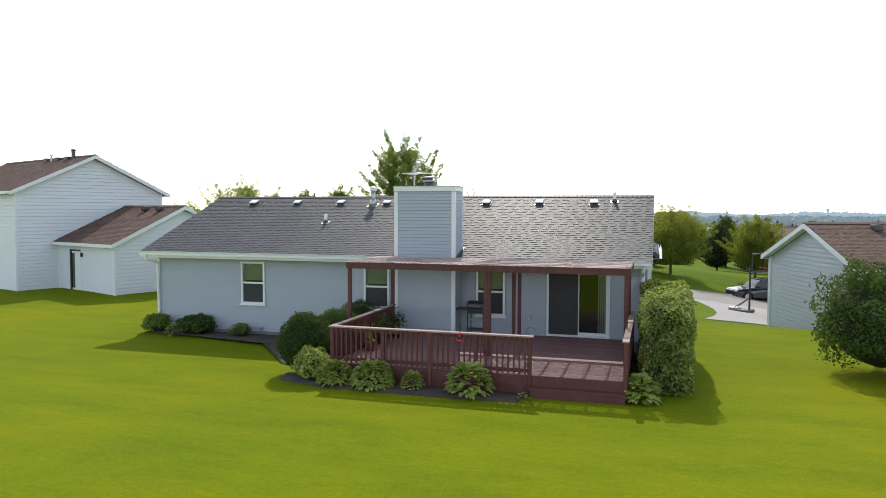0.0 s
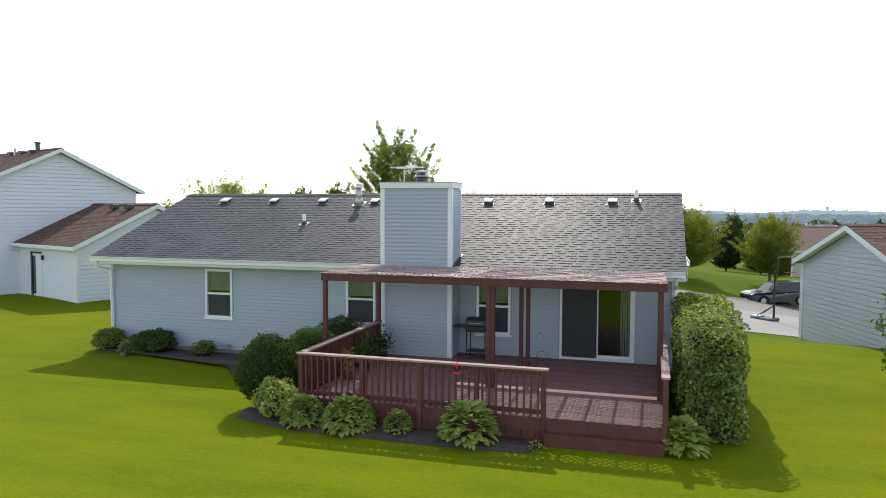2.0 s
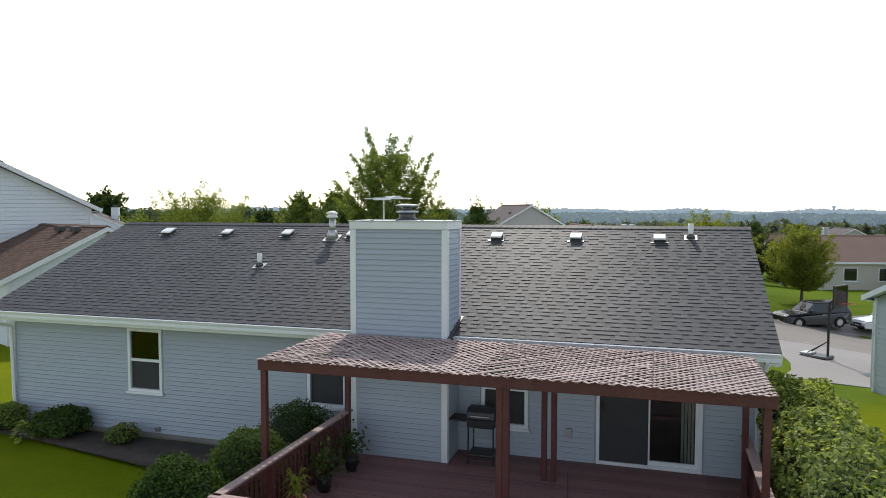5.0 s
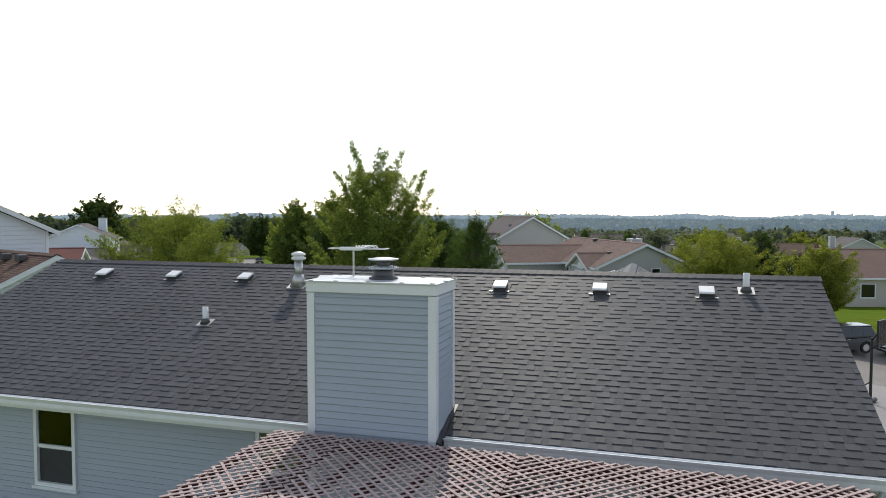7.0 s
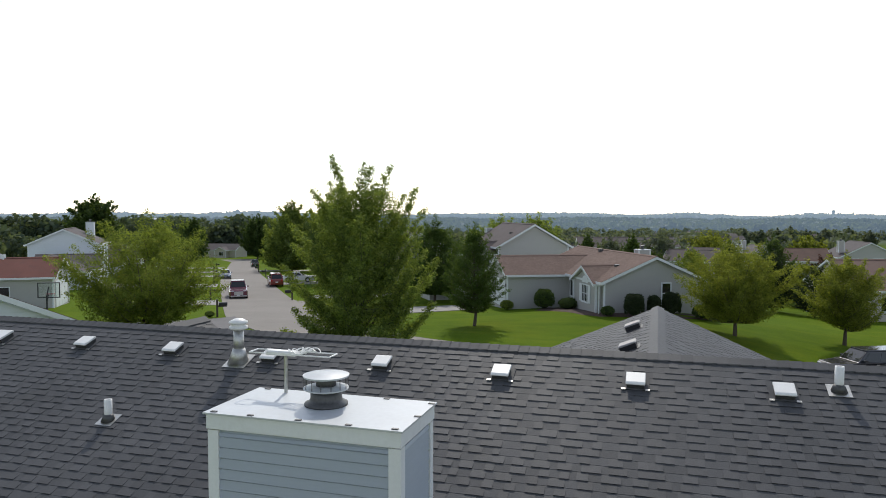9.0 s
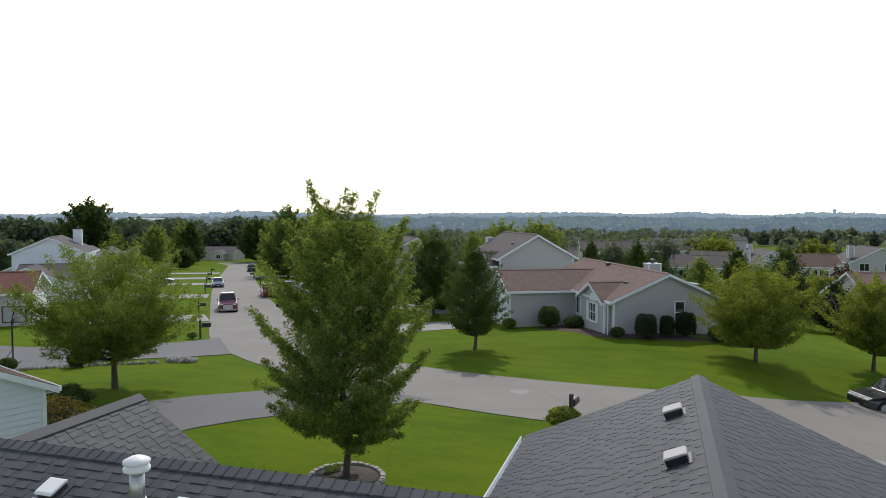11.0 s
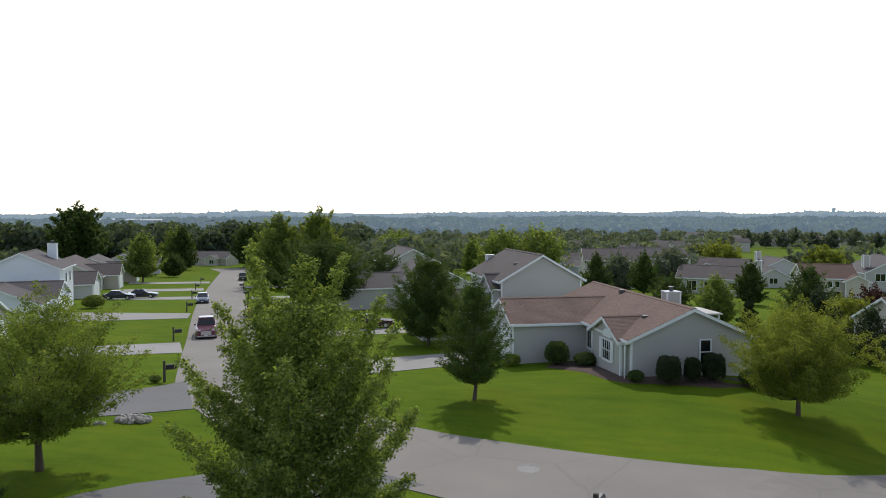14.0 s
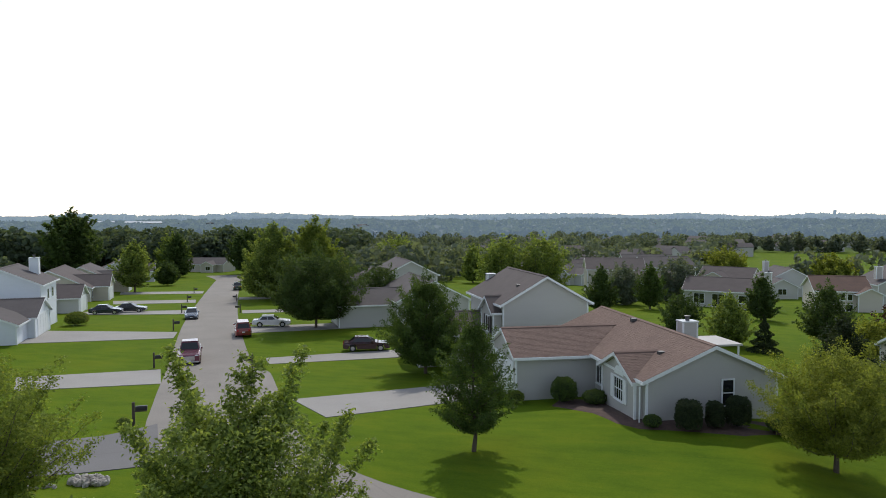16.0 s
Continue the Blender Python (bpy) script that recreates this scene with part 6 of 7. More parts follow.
# ---------------------------------------------------------------- vehicles
def car(name, m, kind, paint, label):
    """A parked car pointing along +x, standing on z = 0."""
    L, W, H = {"sedan": (4.7, 1.8, 1.45), "suv": (4.9, 1.95, 1.75), "pickup": (5.6, 2.0, 1.88), "van": (4.6, 1.85, 1.75)}[kind]
    c = thing(name, m, label, "car", "parked cars")
    wr = 0.33 if kind == "sedan" else 0.37
    xf, xr = L / 2 - 0.92, -L / 2 + 0.98
    belt = {"sedan": 0.93, "suv": 1.08, "pickup": 1.15, "van": 1.05}[kind]
    hood = {"sedan": 0.86, "suv": 1.02, "pickup": 1.12, "van": 0.98}[kind]
    cab0, cab1 = {"sedan": (0.95, -1.75), "suv": (0.95, -2.35), "pickup": (1.0, -1.05), "van": (1.25, -2.2)}[kind]

    def arch(x):
        return [(x + (wr + 0.07) * math.cos(a), 0.36 + (wr + 0.04) * math.sin(a)) for a in np.linspace(math.pi + 0.3, -0.3, 9)]

    bottom = [(-L / 2 + 0.06, 0.3)] + arch(xr) + arch(xf) + [(L / 2 - 0.08, 0.28)]
    top = [(L / 2, 0.48), (L / 2 - 0.02, hood - 0.22), (L / 2 - 0.22, hood - 0.08), (cab0 + 0.35, hood), (cab0 + 0.1, belt), (cab1, belt), (-L / 2 + 0.1, belt - 0.02), (-L / 2, belt - 0.25), (-L / 2 + 0.02, 0.45)]
    body = MB().prism(bottom + top, -W / 2, W / 2, "y")
    for i, (px, py, pz) in enumerate(body.v):
        k = 1 - 0.16 * max(0, (abs(px) - L / 2 + 0.5) / 0.5) ** 2 - 0.05 * max(0, pz - 0.6)
        body.v[i] = (px, py * k, pz)
    part("body", body, paint, c, smooth=False, bevel=0.03)
    rake0, rake1 = {"sedan": (0.75, 0.65), "suv": (0.65, 0.35), "pickup": (0.6, 0.2), "van": (0.7, 0.4)}[kind]
    w0, w1 = W / 2 - 0.09, W / 2 - 0.28
    g = [(cab0, -w0, belt - 0.02), (cab0, w0, belt - 0.02), (cab1, w0, belt - 0.02), (cab1, -w0, belt - 0.02),
         (cab0 - rake0, -w1, H - 0.06), (cab0 - rake0, w1, H - 0.06), (cab1 + rake1, w1, H - 0.06), (cab1 + rake1, -w1, H - 0.06)]
    cabin = part("cabin", MB().add(g, [(0, 1, 5, 4), (1, 2, 6, 5), (2, 3, 7, 6), (3, 0, 4, 7), (4, 5, 6, 7), (3, 2, 1, 0)]), paint, c, bevel=0.03)

    def glazing(a, b, cc, d, u0, u1, name):
        """A pane on the cabin's face a-b (low) d-cc (high), between u0 and u1 along it."""
        a, b, cc, d = (Vector(g[i]) for i in (a, b, cc, d))
        n = (b - a).cross(d - a).normalized() * 0.012
        rows = [[a.lerp(b, u).lerp(d.lerp(cc, u), w) + n for u in (u0, u1)] for w in (0.10, 0.88)]
        part(name, MB().add([rows[0][0], rows[0][1], rows[1][1], rows[1][0]], [(0, 1, 2, 3)]), GLASS, cabin, "dark glass")
    glazing(0, 1, 5, 4, 0.06, 0.94, "windscreen")
    glazing(2, 3, 7, 6, 0.08, 0.92, "rear_window")
    cuts = {"pickup": (0.05, 0.55, 0.92), "sedan": (0.08, 0.50, 0.90)}.get(kind, (0.07, 0.40, 0.68, 0.95))
    for u0, u1 in zip(cuts, cuts[1:]):
        glazing(1, 2, 6, 5, u0 + 0.012, u1 - 0.012, "side_window")
        glazing(3, 0, 4, 7, 1 - u1 + 0.012, 1 - u0 - 0.012, "side_window")
    rf = [(cab0 - rake0 + 0.05, -w1 - 0.02, H - 0.07), (cab0 - rake0 + 0.05, w1 + 0.02, H - 0.07), (cab1 + rake1 - 0.05, w1 + 0.02, H - 0.07), (cab1 + rake1 - 0.05, -w1 - 0.02, H - 0.07)]
    part("roof_panel", MB().add(rf + [(px, py * 0.93, H) for px, py, _ in rf], [(0, 1, 5, 4), (1, 2, 6, 5), (2, 3, 7, 6), (3, 0, 4, 7), (4, 5, 6, 7), (3, 2, 1, 0)]), paint, c, bevel=0.02)
    for s in (-1, 1):
        part("mirror", MB().box(cab0 - 0.45, cab0 - 0.25, *sorted((s * (W / 2 - 0.04), s * (W / 2 + 0.14))), belt + 0.02, belt + 0.17), paint, c, bevel=0.02)
        part("headlight", MB().box(L / 2 - 0.20, L / 2 - 0.035, *sorted((s * (W / 2 - 0.5), s * (W / 2 - 0.17))), hood - 0.30, hood - 0.15), LAMP_W, c, bevel=0.02)
        part("tail_light", MB().box(-L / 2 - 0.005, -L / 2 + 0.16, *sorted((s * (W / 2 - 0.4), s * (W / 2 - 0.16))), belt - 0.30, belt - 0.10), LAMP_R, c, bevel=0.02)
        part("door_handle", MB().box(-0.35, -0.15, *sorted((s * (W / 2 - 0.05), s * (W / 2 - 0.005))), belt - 0.16, belt - 0.13), ALLOY if kind != "sedan" else BLACK, c)
        for xw in (xf, xr):
            y0, y1 = sorted((s * (W / 2 - 0.22), s * (W / 2 - 0.01)))
            tyre = MB()
            n = 20
            prof = [(wr * 0.62, y0), (wr * 0.95, y0), (wr, y0 + 0.03), (wr, y1 - 0.03), (wr * 0.95, y1), (wr * 0.62, y1)]
            v = [(xw + r * math.cos(2 * math.pi * k / n), yy, wr + r * math.sin(2 * math.pi * k / n)) for r, yy in prof for k in range(n)]
            f = [(i * n + k, i * n + (k + 1) % n, (i + 1) * n + (k + 1) % n, (i + 1) * n + k) for i in range(5) for k in range(n)]
            wh = part("wheel", tyre.add(v, f), RUBBER, c)
            ys = s * (W / 2 - 0.035)
            part("rim", MB().tube((xw, ys - s * 0.1, wr), (xw, ys, wr), wr * 0.64, wr * 0.60, 18), ALLOY, wh)
    part("grille", MB().box(L / 2 - 0.06, L / 2 + 0.012, -W * 0.24, W * 0.24, 0.48, hood - 0.24), ALLOY if kind == "pickup" else BLACK, c, bevel=0.015)
    part("number_plate", MB().box(L / 2 - 0.02, L / 2 + 0.022, -0.17, 0.17, 0.40, 0.50), LAMP_W, c)
    part("number_plate", MB().box(-L / 2 - 0.015, -L / 2 + 0.03, -0.17, 0.17, 0.62, 0.74), LAMP_W, c)
    part("bumper", MB().box(L / 2 - 0.12, L / 2 + 0.03, -W * 0.42, W * 0.42, 0.30, 0.44), ALLOY if kind == "pickup" else BLACK, c, bevel=0.03)
    if kind == "pickup":
        part("bed_inside", MB().box(-L / 2 + 0.12, cab1 - 0.12, -W / 2 + 0.2, W / 2 - 0.2, belt - 0.03, belt + 0.004), BLACK, c)
    return c


def paint(name, col, rough=0.25):
    return surface(name, col, rough, 0.2, big=0.8, fine=60, spread=0.06, bump=0, coat=0.6)


def standing(x, y, rot):
    return pose(x, y, hz(x, y) + 0.035, 0, 0, rot)


STREET = 124.6                                        # direction of the far street, degrees
P_DARK, P_RED, P_WHITE, P_MAROON, P_GREY = paint("charcoal_paint", (0.035, 0.036, 0.042)), paint("plum_paint", (0.13, 0.030, 0.050)), paint("white_paint", (0.7, 0.7, 0.7)), paint("maroon_paint", (0.045, 0.012, 0.018)), paint("steel_blue_paint", (0.10, 0.13, 0.18))
P_RUST, P_NAVY, P_GREEN = paint("rust_red_paint", (0.20, 0.035, 0.03)), paint("navy_paint", (0.02, 0.025, 0.045)), paint("dark_green_paint", (0.03, 0.05, 0.035))
car("suv", standing(12.85, 36.0, 204), "suv", P_DARK, "dark charcoal sport utility car on the street")
car("parked_car", standing(17.6, 37.6, 200), "sedan", P_WHITE, "white car parked behind the dark sport utility car")
car("pickup_truck", standing(-38.8, 55.9, STREET - 180), "pickup", P_RED, "plum red pickup truck parked at the edge of the street")
car("parked_car", standing(-58.1, 82.2, STREET - 180), "sedan", P_GREY, "steel blue car parked at the verge")
car("parked_van", standing(-42.6, 69.8, STREET), "van", P_RUST, "rust red van at the street edge")
car("pickup_truck", standing(-88.0, 138.2, STREET), "pickup", P_GREEN, "dark pickup truck far down the street")
car("parked_car", standing(-43.2, 76.6, 24), "sedan", P_WHITE, "white car on a driveway under a maple")
car("parked_car", standing(-26.4, 64.8, 24), "sedan", P_MAROON, "maroon sedan parked on a driveway")
car("parked_car", standing(-73.6, 84.4, 26), "sedan", P_NAVY, "dark blue sedan on a driveway")
car("parked_car", standing(-72.6, 88.0, 26), "sedan", P_DARK, "dark sedan beside another on a driveway")


# ---------------------------------------------------------------- street furniture
def mailbox(x, y, rot, tint, label):
    t = thing("mailbox", pose(x, y, hz(x, y), 0, 0, rot), label, "mailbox", "mailboxes along the street")
    part("post", MB().box(-0.07, 0.07, -0.07, 0.07, -0.1, 1.25), DARK_WOOD, t, bevel=0.01)
    part("arm", MB().box(-0.05, 0.65, -0.05, 0.05, 0.72, 0.80), DARK_WOOD, t)
    part("box", MB().prism([(-0.12, 0.8), (0.12, 0.8), (0.12, 0.97), (0.07, 1.03), (-0.07, 1.03), (-0.12, 0.97)], 0.1, 0.68, "x"), tint, t, bevel=0.01)
    return t


mailbox(-27.2, 35.6, 35, BLACK, "dark mailbox on a timber post by the street")
for x, y in ((-39.3, 52.0), (-51.9, 70.6), (-64.5, 88.6), (-77, 106.5), (-90, 126)):
    mailbox(x, y, 35, BLACK, "dark mailbox on a timber post on the verge")
for x, y in ((-31.4, 53.7), (-44.0, 71.6), (-57, 91.5), (-70, 110.5)):
    mailbox(x, y, 215, BLACK, "dark mailbox on a timber post across the street")
mailbox(-1.6, 22.35, 80, BLACK, "dark mailbox on a post above garden shrubs")
mh = thing("manhole_cover", (-4.48, 27.4, hz(-4.48, 27.4) + 0.03), "round pale manhole cover in the asphalt", "manhole cover")
part("cover", MB().lathe([(0.0, 0.012), (0.36, 0.012), (0.38, 0.004)], 28), CONCRETE, mh)
part("ring", MB().lathe([(0.38, 0.0), (0.38, 0.014), (0.44, 0.014), (0.45, 0.0)], 28), CONCRETE, mh)

bh = thing("basketball_hoop", pose(10.03, 17.84, hz(10.03, 17.84), 0, 0, -35), "portable black basketball hoop beside the driveway", "basketball hoop")
part("pole", MB().tube((0, 0, 0.1), (0, 0, 2.3), 0.05, 0.045, 10).tube((0, 0, 2.2), (0.35, 0, 2.75), 0.035, 0.03, 8).tube((0, 0, 1.9), (0.35, 0, 2.3), 0.03, 0.03, 8), BLACK, bh)
part("base", MB().box(-0.95, 0.1, -0.4, 0.4, 0.0, 0.16), BLACK, bh, bevel=0.05)
part("ballast_bag", MB().box(-1.0, -0.55, -0.3, 0.3, 0.16, 0.22), GALV, bh, bevel=0.05)
part("brace", MB().tube((-0.8, 0.2, 0.15), (0, 0, 0.75), 0.02, 0.02, 6).tube((-0.8, -0.2, 0.15), (0, 0, 0.75), 0.02, 0.02, 6), BLACK, bh)
bb = part("backboard", MB().box(0.38, 0.41, -0.55, 0.55, 2.15, 2.95), PANE, bh, "clear acrylic board")
part("backboard_frame", MB().box(0.365, 0.425, -0.6, -0.55, 2.1, 3.0).box(0.365, 0.425, 0.55, 0.6, 2.1, 3.0).box(0.365, 0.425, -0.55, 0.55, 2.95, 3.0).box(0.365, 0.425, -0.55, 0.55, 2.1, 2.15), BLACK, bb)
rim = MB()
for k in range(16):
    a, b = 2 * math.pi * k / 16, 2 * math.pi * (k + 1) / 16
    rim.tube((0.7 + 0.23 * math.cos(a), 0.23 * math.sin(a), 2.3), (0.7 + 0.23 * math.cos(b), 0.23 * math.sin(b), 2.3), 0.012, 0.012, 5)
part("rim", rim, RED_PLASTIC, bh)
b2 = copy_thing(bh, pose(-31.5, 25.4, hz(-31.5, 25.4), 0, 0, 120))

# ---------------------------------------------------------------- trees
def crown_radius(shape, u):
    if shape == "maple":
        return np.interp(u, [0, 0.06, 0.18, 0.38, 0.52, 0.62, 0.75, 0.86, 0.95, 1], [0.60, 0.84, 0.96, 1, 1.0, 0.96, 0.86, 0.70, 0.44, 0.16])
    if shape == "egg":
        return np.where(u < 0.3, 0.55 + 0.45 * np.sin(u / 0.3 * np.pi / 2), np.cos((u - 0.3) / 0.7 * np.pi / 2) ** 0.75)
    if shape == "round":
        return np.sqrt(np.clip(1 - (2 * u - 0.92) ** 2, 0, 1)) ** 0.9
    return np.clip(np.sin(np.pi * np.clip(u, 0.02, 1) ** 0.62) ** 0.8, 0.03, 1)      # pear


def tree(x, y, h, r, foot, shape, leaves, leaf, material, label, seed, name="tree", group="trees of the neighbourhood", trunk=None, ragged=0.25, limbs=52, inside=0.30, spread=0.055, lift=(15, 62)):
    """A tapered trunk, limbs that rise to the crown's outline, twigs along them and leaves along the twigs.
    foot: height of the lowest leaves. lift: how steeply the lowest and the highest limbs rise, in degrees."""
    q = np.random.RandomState(seed)
    if y > 60:
        leaves, leaf = int(leaves * 1.25), leaf * 1.1
    t = thing(name, (x, y, hz(x, y)), label, "tree", group)
    tr = trunk or max(0.05, h * 0.017)
    wood = MB()
    bend = [Vector((0, 0, -0.2))] + [Vector((q.normal() * 0.010 * h, q.normal() * 0.010 * h, h * 0.9 * k / 6)) for k in range(1, 7)]
    for k in range(6):
        wood.tube(bend[k], bend[k + 1], tr * (1.25 if k == 0 else 1 - k / 6.6), tr * (1 - (k + 1) / 6.6), 8, False)
    lo = foot * 0.92
    base, way, length = [], [], []

    def twigs(pts, gap, start):
        """Twigs to both sides of a limb, shorter towards its tip."""
        d = np.concatenate([[0], np.cumsum(np.linalg.norm(np.diff(pts, axis=0), axis=1))])
        total, u, side = d[-1], start * d[-1], 1
        while u < total:
            p = np.array([np.interp(u, d, pts[:, i]) for i in range(3)])
            v = np.array([np.interp(min(u + 0.1 * r, total), d, pts[:, i]) for i in range(3)]) - p
            if u + 0.1 * r > total:
                v = pts[-1] - pts[-2]
            v = v / (np.linalg.norm(v) + 1e-6)
            across = np.cross(v, (0, 0, 1.0))
            across = across / (np.linalg.norm(across) + 1e-6) * side
            w = v * 0.62 + across * q.uniform(0.35, 0.95) + np.array([0, 0, q.uniform(-0.15, 0.5)])
            base.append(p)
            way.append(w / np.linalg.norm(w))
            length.append(r * q.uniform(0.13, 0.24) * (1.45 - 0.75 * u / total))
            side = -side
            u += gap * q.uniform(0.6, 1.4)
        base.append(pts[-1])
        v = pts[-1] - pts[-2]
        way.append(v / (np.linalg.norm(v) + 1e-6))
        length.append(r * q.uniform(0.14, 0.24))

    us = np.linspace(0.0, 0.97, 200)                     # limb tips lie evenly over the crown's outline
    share = np.cumsum(crown_radius(shape, us) + 0.12)
    for k in range(limbs):
        u = float(np.interp((k + 0.5) / limbs, share / share[-1], us))
        az = k * 2.39996 + q.normal() * 0.25
        reach = r * float(crown_radius(shape, np.array(u))) * (0.96 + ragged * (0.9 * noise.noise(Vector((math.cos(az) * 1.9 + seed, math.sin(az) * 1.9, u * 5))) + 0.22 * q.normal()))
        zt = foot + u * (h - foot) + 0.02 * h * q.normal()
        el = radians(lift[0] + (lift[1] - lift[0]) * u ** 0.8 + q.normal() * 7)
        zb = min(max(zt - reach * math.tan(el), lo * 0.85 + 0.15 * h * q.rand() * (zt > lo + 0.2 * h)), zt, h * 0.82)
        tip, root = np.array([math.cos(az) * reach, math.sin(az) * reach, zt]), np.array([0, 0, zb])
        sag = np.array([0, 0, -0.10 * reach]) + q.normal(size=3) * 0.05 * reach
        pts = [root + (tip - root) * w + sag * 4 * w * (1 - w) for w in np.linspace(0, 1, 8)]
        pts = np.array(pts)
        rb = tr * max(0.25, 1 - zb / h) * 0.5
        keys = pts[np.linspace(0, len(pts) - 1, min(len(pts), 5)).astype(int)]
        for i in range(len(keys) - 1):
            wood.tube(keys[i], keys[i + 1], rb * (1 - 0.85 * i / (len(keys) - 1)), rb * (1 - 0.85 * (i + 1) / (len(keys) - 1)), 5, False)
        twigs(pts, 0.09 * r, 0.25)
    twigs(np.array([(0, 0, h * 0.72), (0.02 * h, 0, h * 0.85), (0.01 * h, 0.01 * h, h * 0.985)]), 0.05 * r, 0.0)
    part("trunk", wood, BARK, t, smooth=True)
    base, way, length = np.array(base), np.array(way), np.array(length)
    n1 = int(leaves * (1 - inside))
    who = q.choice(len(base), n1, p=length ** 1.4 / (length ** 1.4).sum())
    run = q.rand(n1) ** 0.75 * 1.12
    pos = base[who] + way[who] * (run * length[who])[:, None] + q.normal(size=(n1, 3)) * (spread * r * (1.1 - 0.45 * run))[:, None] * np.array([1, 1, 0.7])
    n2 = leaves - n1
    v, b = q.rand(n2) * 0.86 + 0.04, q.rand(n2) * 2 * np.pi
    d = r * crown_radius(shape, v) * 0.78 * q.rand(n2) ** 0.5
    pos = np.concatenate([pos, np.stack([np.cos(b) * d, np.sin(b) * d, foot + v * (h - foot)], 1)])
    pos[:, 2] = np.maximum(pos[:, 2], foot * 0.8)
    out = pos / (np.linalg.norm(pos, axis=1, keepdims=True) + 1e-6)
    part("crown", quads("crown", blades(q, pos, leaf, leaf * 0.62, 0.75, out * 0.3, 0.35), material), material, t)
    return t


def conifer(x, y, h, r, n, leaf, material, label, seed):
    q = np.random.RandomState(seed)
    t = thing("conifer", (x, y, hz(x, y)), label, "conifer", "conifers of the neighbourhood")
    part("trunk", MB().tube((0, 0, -0.1), (0, 0, h * 0.95), h * 0.02, 0.01, 7), BARK, t)
    u = q.rand(n) ** 1.4
    a = q.rand(n) * 2 * np.pi
    tier = 0.75 + 0.25 * np.cos(u * 26)
    rho = r * (1 - u) * tier * (0.35 + 0.65 * q.rand(n) ** 0.5)
    pos = np.stack([np.cos(a) * rho, np.sin(a) * rho, 0.08 * h + u * h * 0.92 - 0.12 * rho], 1)
    part("crown", quads("crown", blades(q, pos, leaf, leaf * 0.45, 0.2, None, 0.5), material), material, t)
    return t


tree(-7.2, 14.8, 8.2, 2.2, 1.25, "maple", 150000, 0.085, LEAF_MAPLE, "young maple in a stone-edged ring on the front lawn", 1, trunk=0.10, ragged=0.22, name="maple_tree", limbs=60, inside=0.22, spread=0.042, lift=(8, 62))
tree(-20.9, 21.0, 6.2, 3.2, 1.55, "round", 64000, 0.105, LEAF_RUST, "spreading lawn tree with yellowing leaves", 2, limbs=56, inside=0.18, spread=0.042, trunk=0.13, ragged=0.4)
tree(-8.9, 36.4, 6.3, 1.92, 1.05, "pear", 30000, 0.11, LEAF_PEAR, "upright pear tree on the corner lawn", 3, trunk=0.10)
tree(6.7, 39.0, 5.4, 2.85, 1.1, "round", 62000, 0.11, LEAF_YELLOW, "round yellow-green lawn tree", 4, trunk=0.11, ragged=0.3)
tree(13.3, 42.0, 5.4, 2.1, 1.2, "round", 38000, 0.12, LEAF_YELLOW, "round yellow-green tree on the far lawn", 5, trunk=0.11, ragged=0.35)
tree(-17.6, 55.6, 7.4, 3.3, 1.0, "egg", 46000, 0.165, LEAF_PEAR, "full green maple by a driveway", 6, ragged=0.25)
tree(-37.8, 77.0, 8.6, 5.2, 1.4, "round", 40000, 0.22, LEAF_DARK, "broad dark maple shading a lawn", 7, ragged=0.25)
tree(-66, 116, 13.2, 4.8, 0.8, "egg", 24000, 0.42, LEAF_MAPLE, "tall leafy tree beside the street", 8)
tree(-58.5, 117, 14.0, 5.4, 0.8, "egg", 24000, 0.42, LEAF_RUST, "tall tree with rust-tinged leaves", 9)
tree(-72, 122, 10.5, 3.8, 0.8, "egg", 8000, 0.45, LEAF_MAPLE, "leafy street tree beyond the houses", 10)
tree(-104, 125.5, 10.4, 3.9, 1.6, "egg", 9000, 0.42, LEAF_MAPLE, "street tree in front of beige houses", 11)
tree(-114.3, 148.6, 5.8, 3.0, 0.5, "round", 5000, 0.42, LEAF_DARK, "dark rounded tree by a driveway", 12)
tree(-137.6, 183.2, 13.0, 4.2, 0.8, "egg", 7000, 0.7, LEAF_DARK, "dark tree beside the house closing the street", 34)
tree(-125.8, 200.9, 14.5, 5.4, 0.8, "round", 8000, 0.75, LEAF_DARK, "dark full tree at the street's end", 35)
tree(-158, 207, 12.5, 5.0, 0.8, "round", 7000, 0.75, LEAF_MAPLE, "green tree at the street's end", 36)
tree(-164, 170, 19.5, 7.5, 2.0, "round", 14000, 0.95, LEAF_DARK, "tall dark tree over the rooftops", 13, ragged=0.5)
tree(-8.2, 103, 6.4, 2.2, 0.6, "pear", 5000, 0.33, LEAF_DARK, "dark upright tree in a garden", 14)
tree(-1.8, 113, 6.6, 2.3, 0.7, "pear", 5000, 0.33, LEAF_PEAR, "upright garden tree behind the ranch house", 15)
tree(-30, 141, 11.0, 4.9, 0.8, "round", 8000, 0.5, LEAF_MAPLE, "full green tree behind the two-storey house", 16, ragged=0.4)
tree(-22.5, 143, 11.6, 5.2, 0.8, "round", 8000, 0.5, LEAF_MAPLE, "full green tree above the rooftops", 17, ragged=0.4)
tree(16.3, 207, 8.6, 5.9, 0.6, "round", 8000, 0.6, LEAF_YELLOW, "broad yellow-green tree near the field", 18)
tree(12.2, 105, 6.0, 2.1, 0.3, "pear", 5000, 0.32, LEAF_DARK, "dark upright tree on the back lawns", 19)
conifer(8.7, 76, 3.4, 1.7, 4500, 0.22, LEAF_CONIFER, "young spruce on the back lawn", 20)
tree(5.9, 78.5, 4.9, 2.2, 0.3, "egg", 7000, 0.24, LEAF_MAPLE, "leafy green tree on the back lawn", 21)
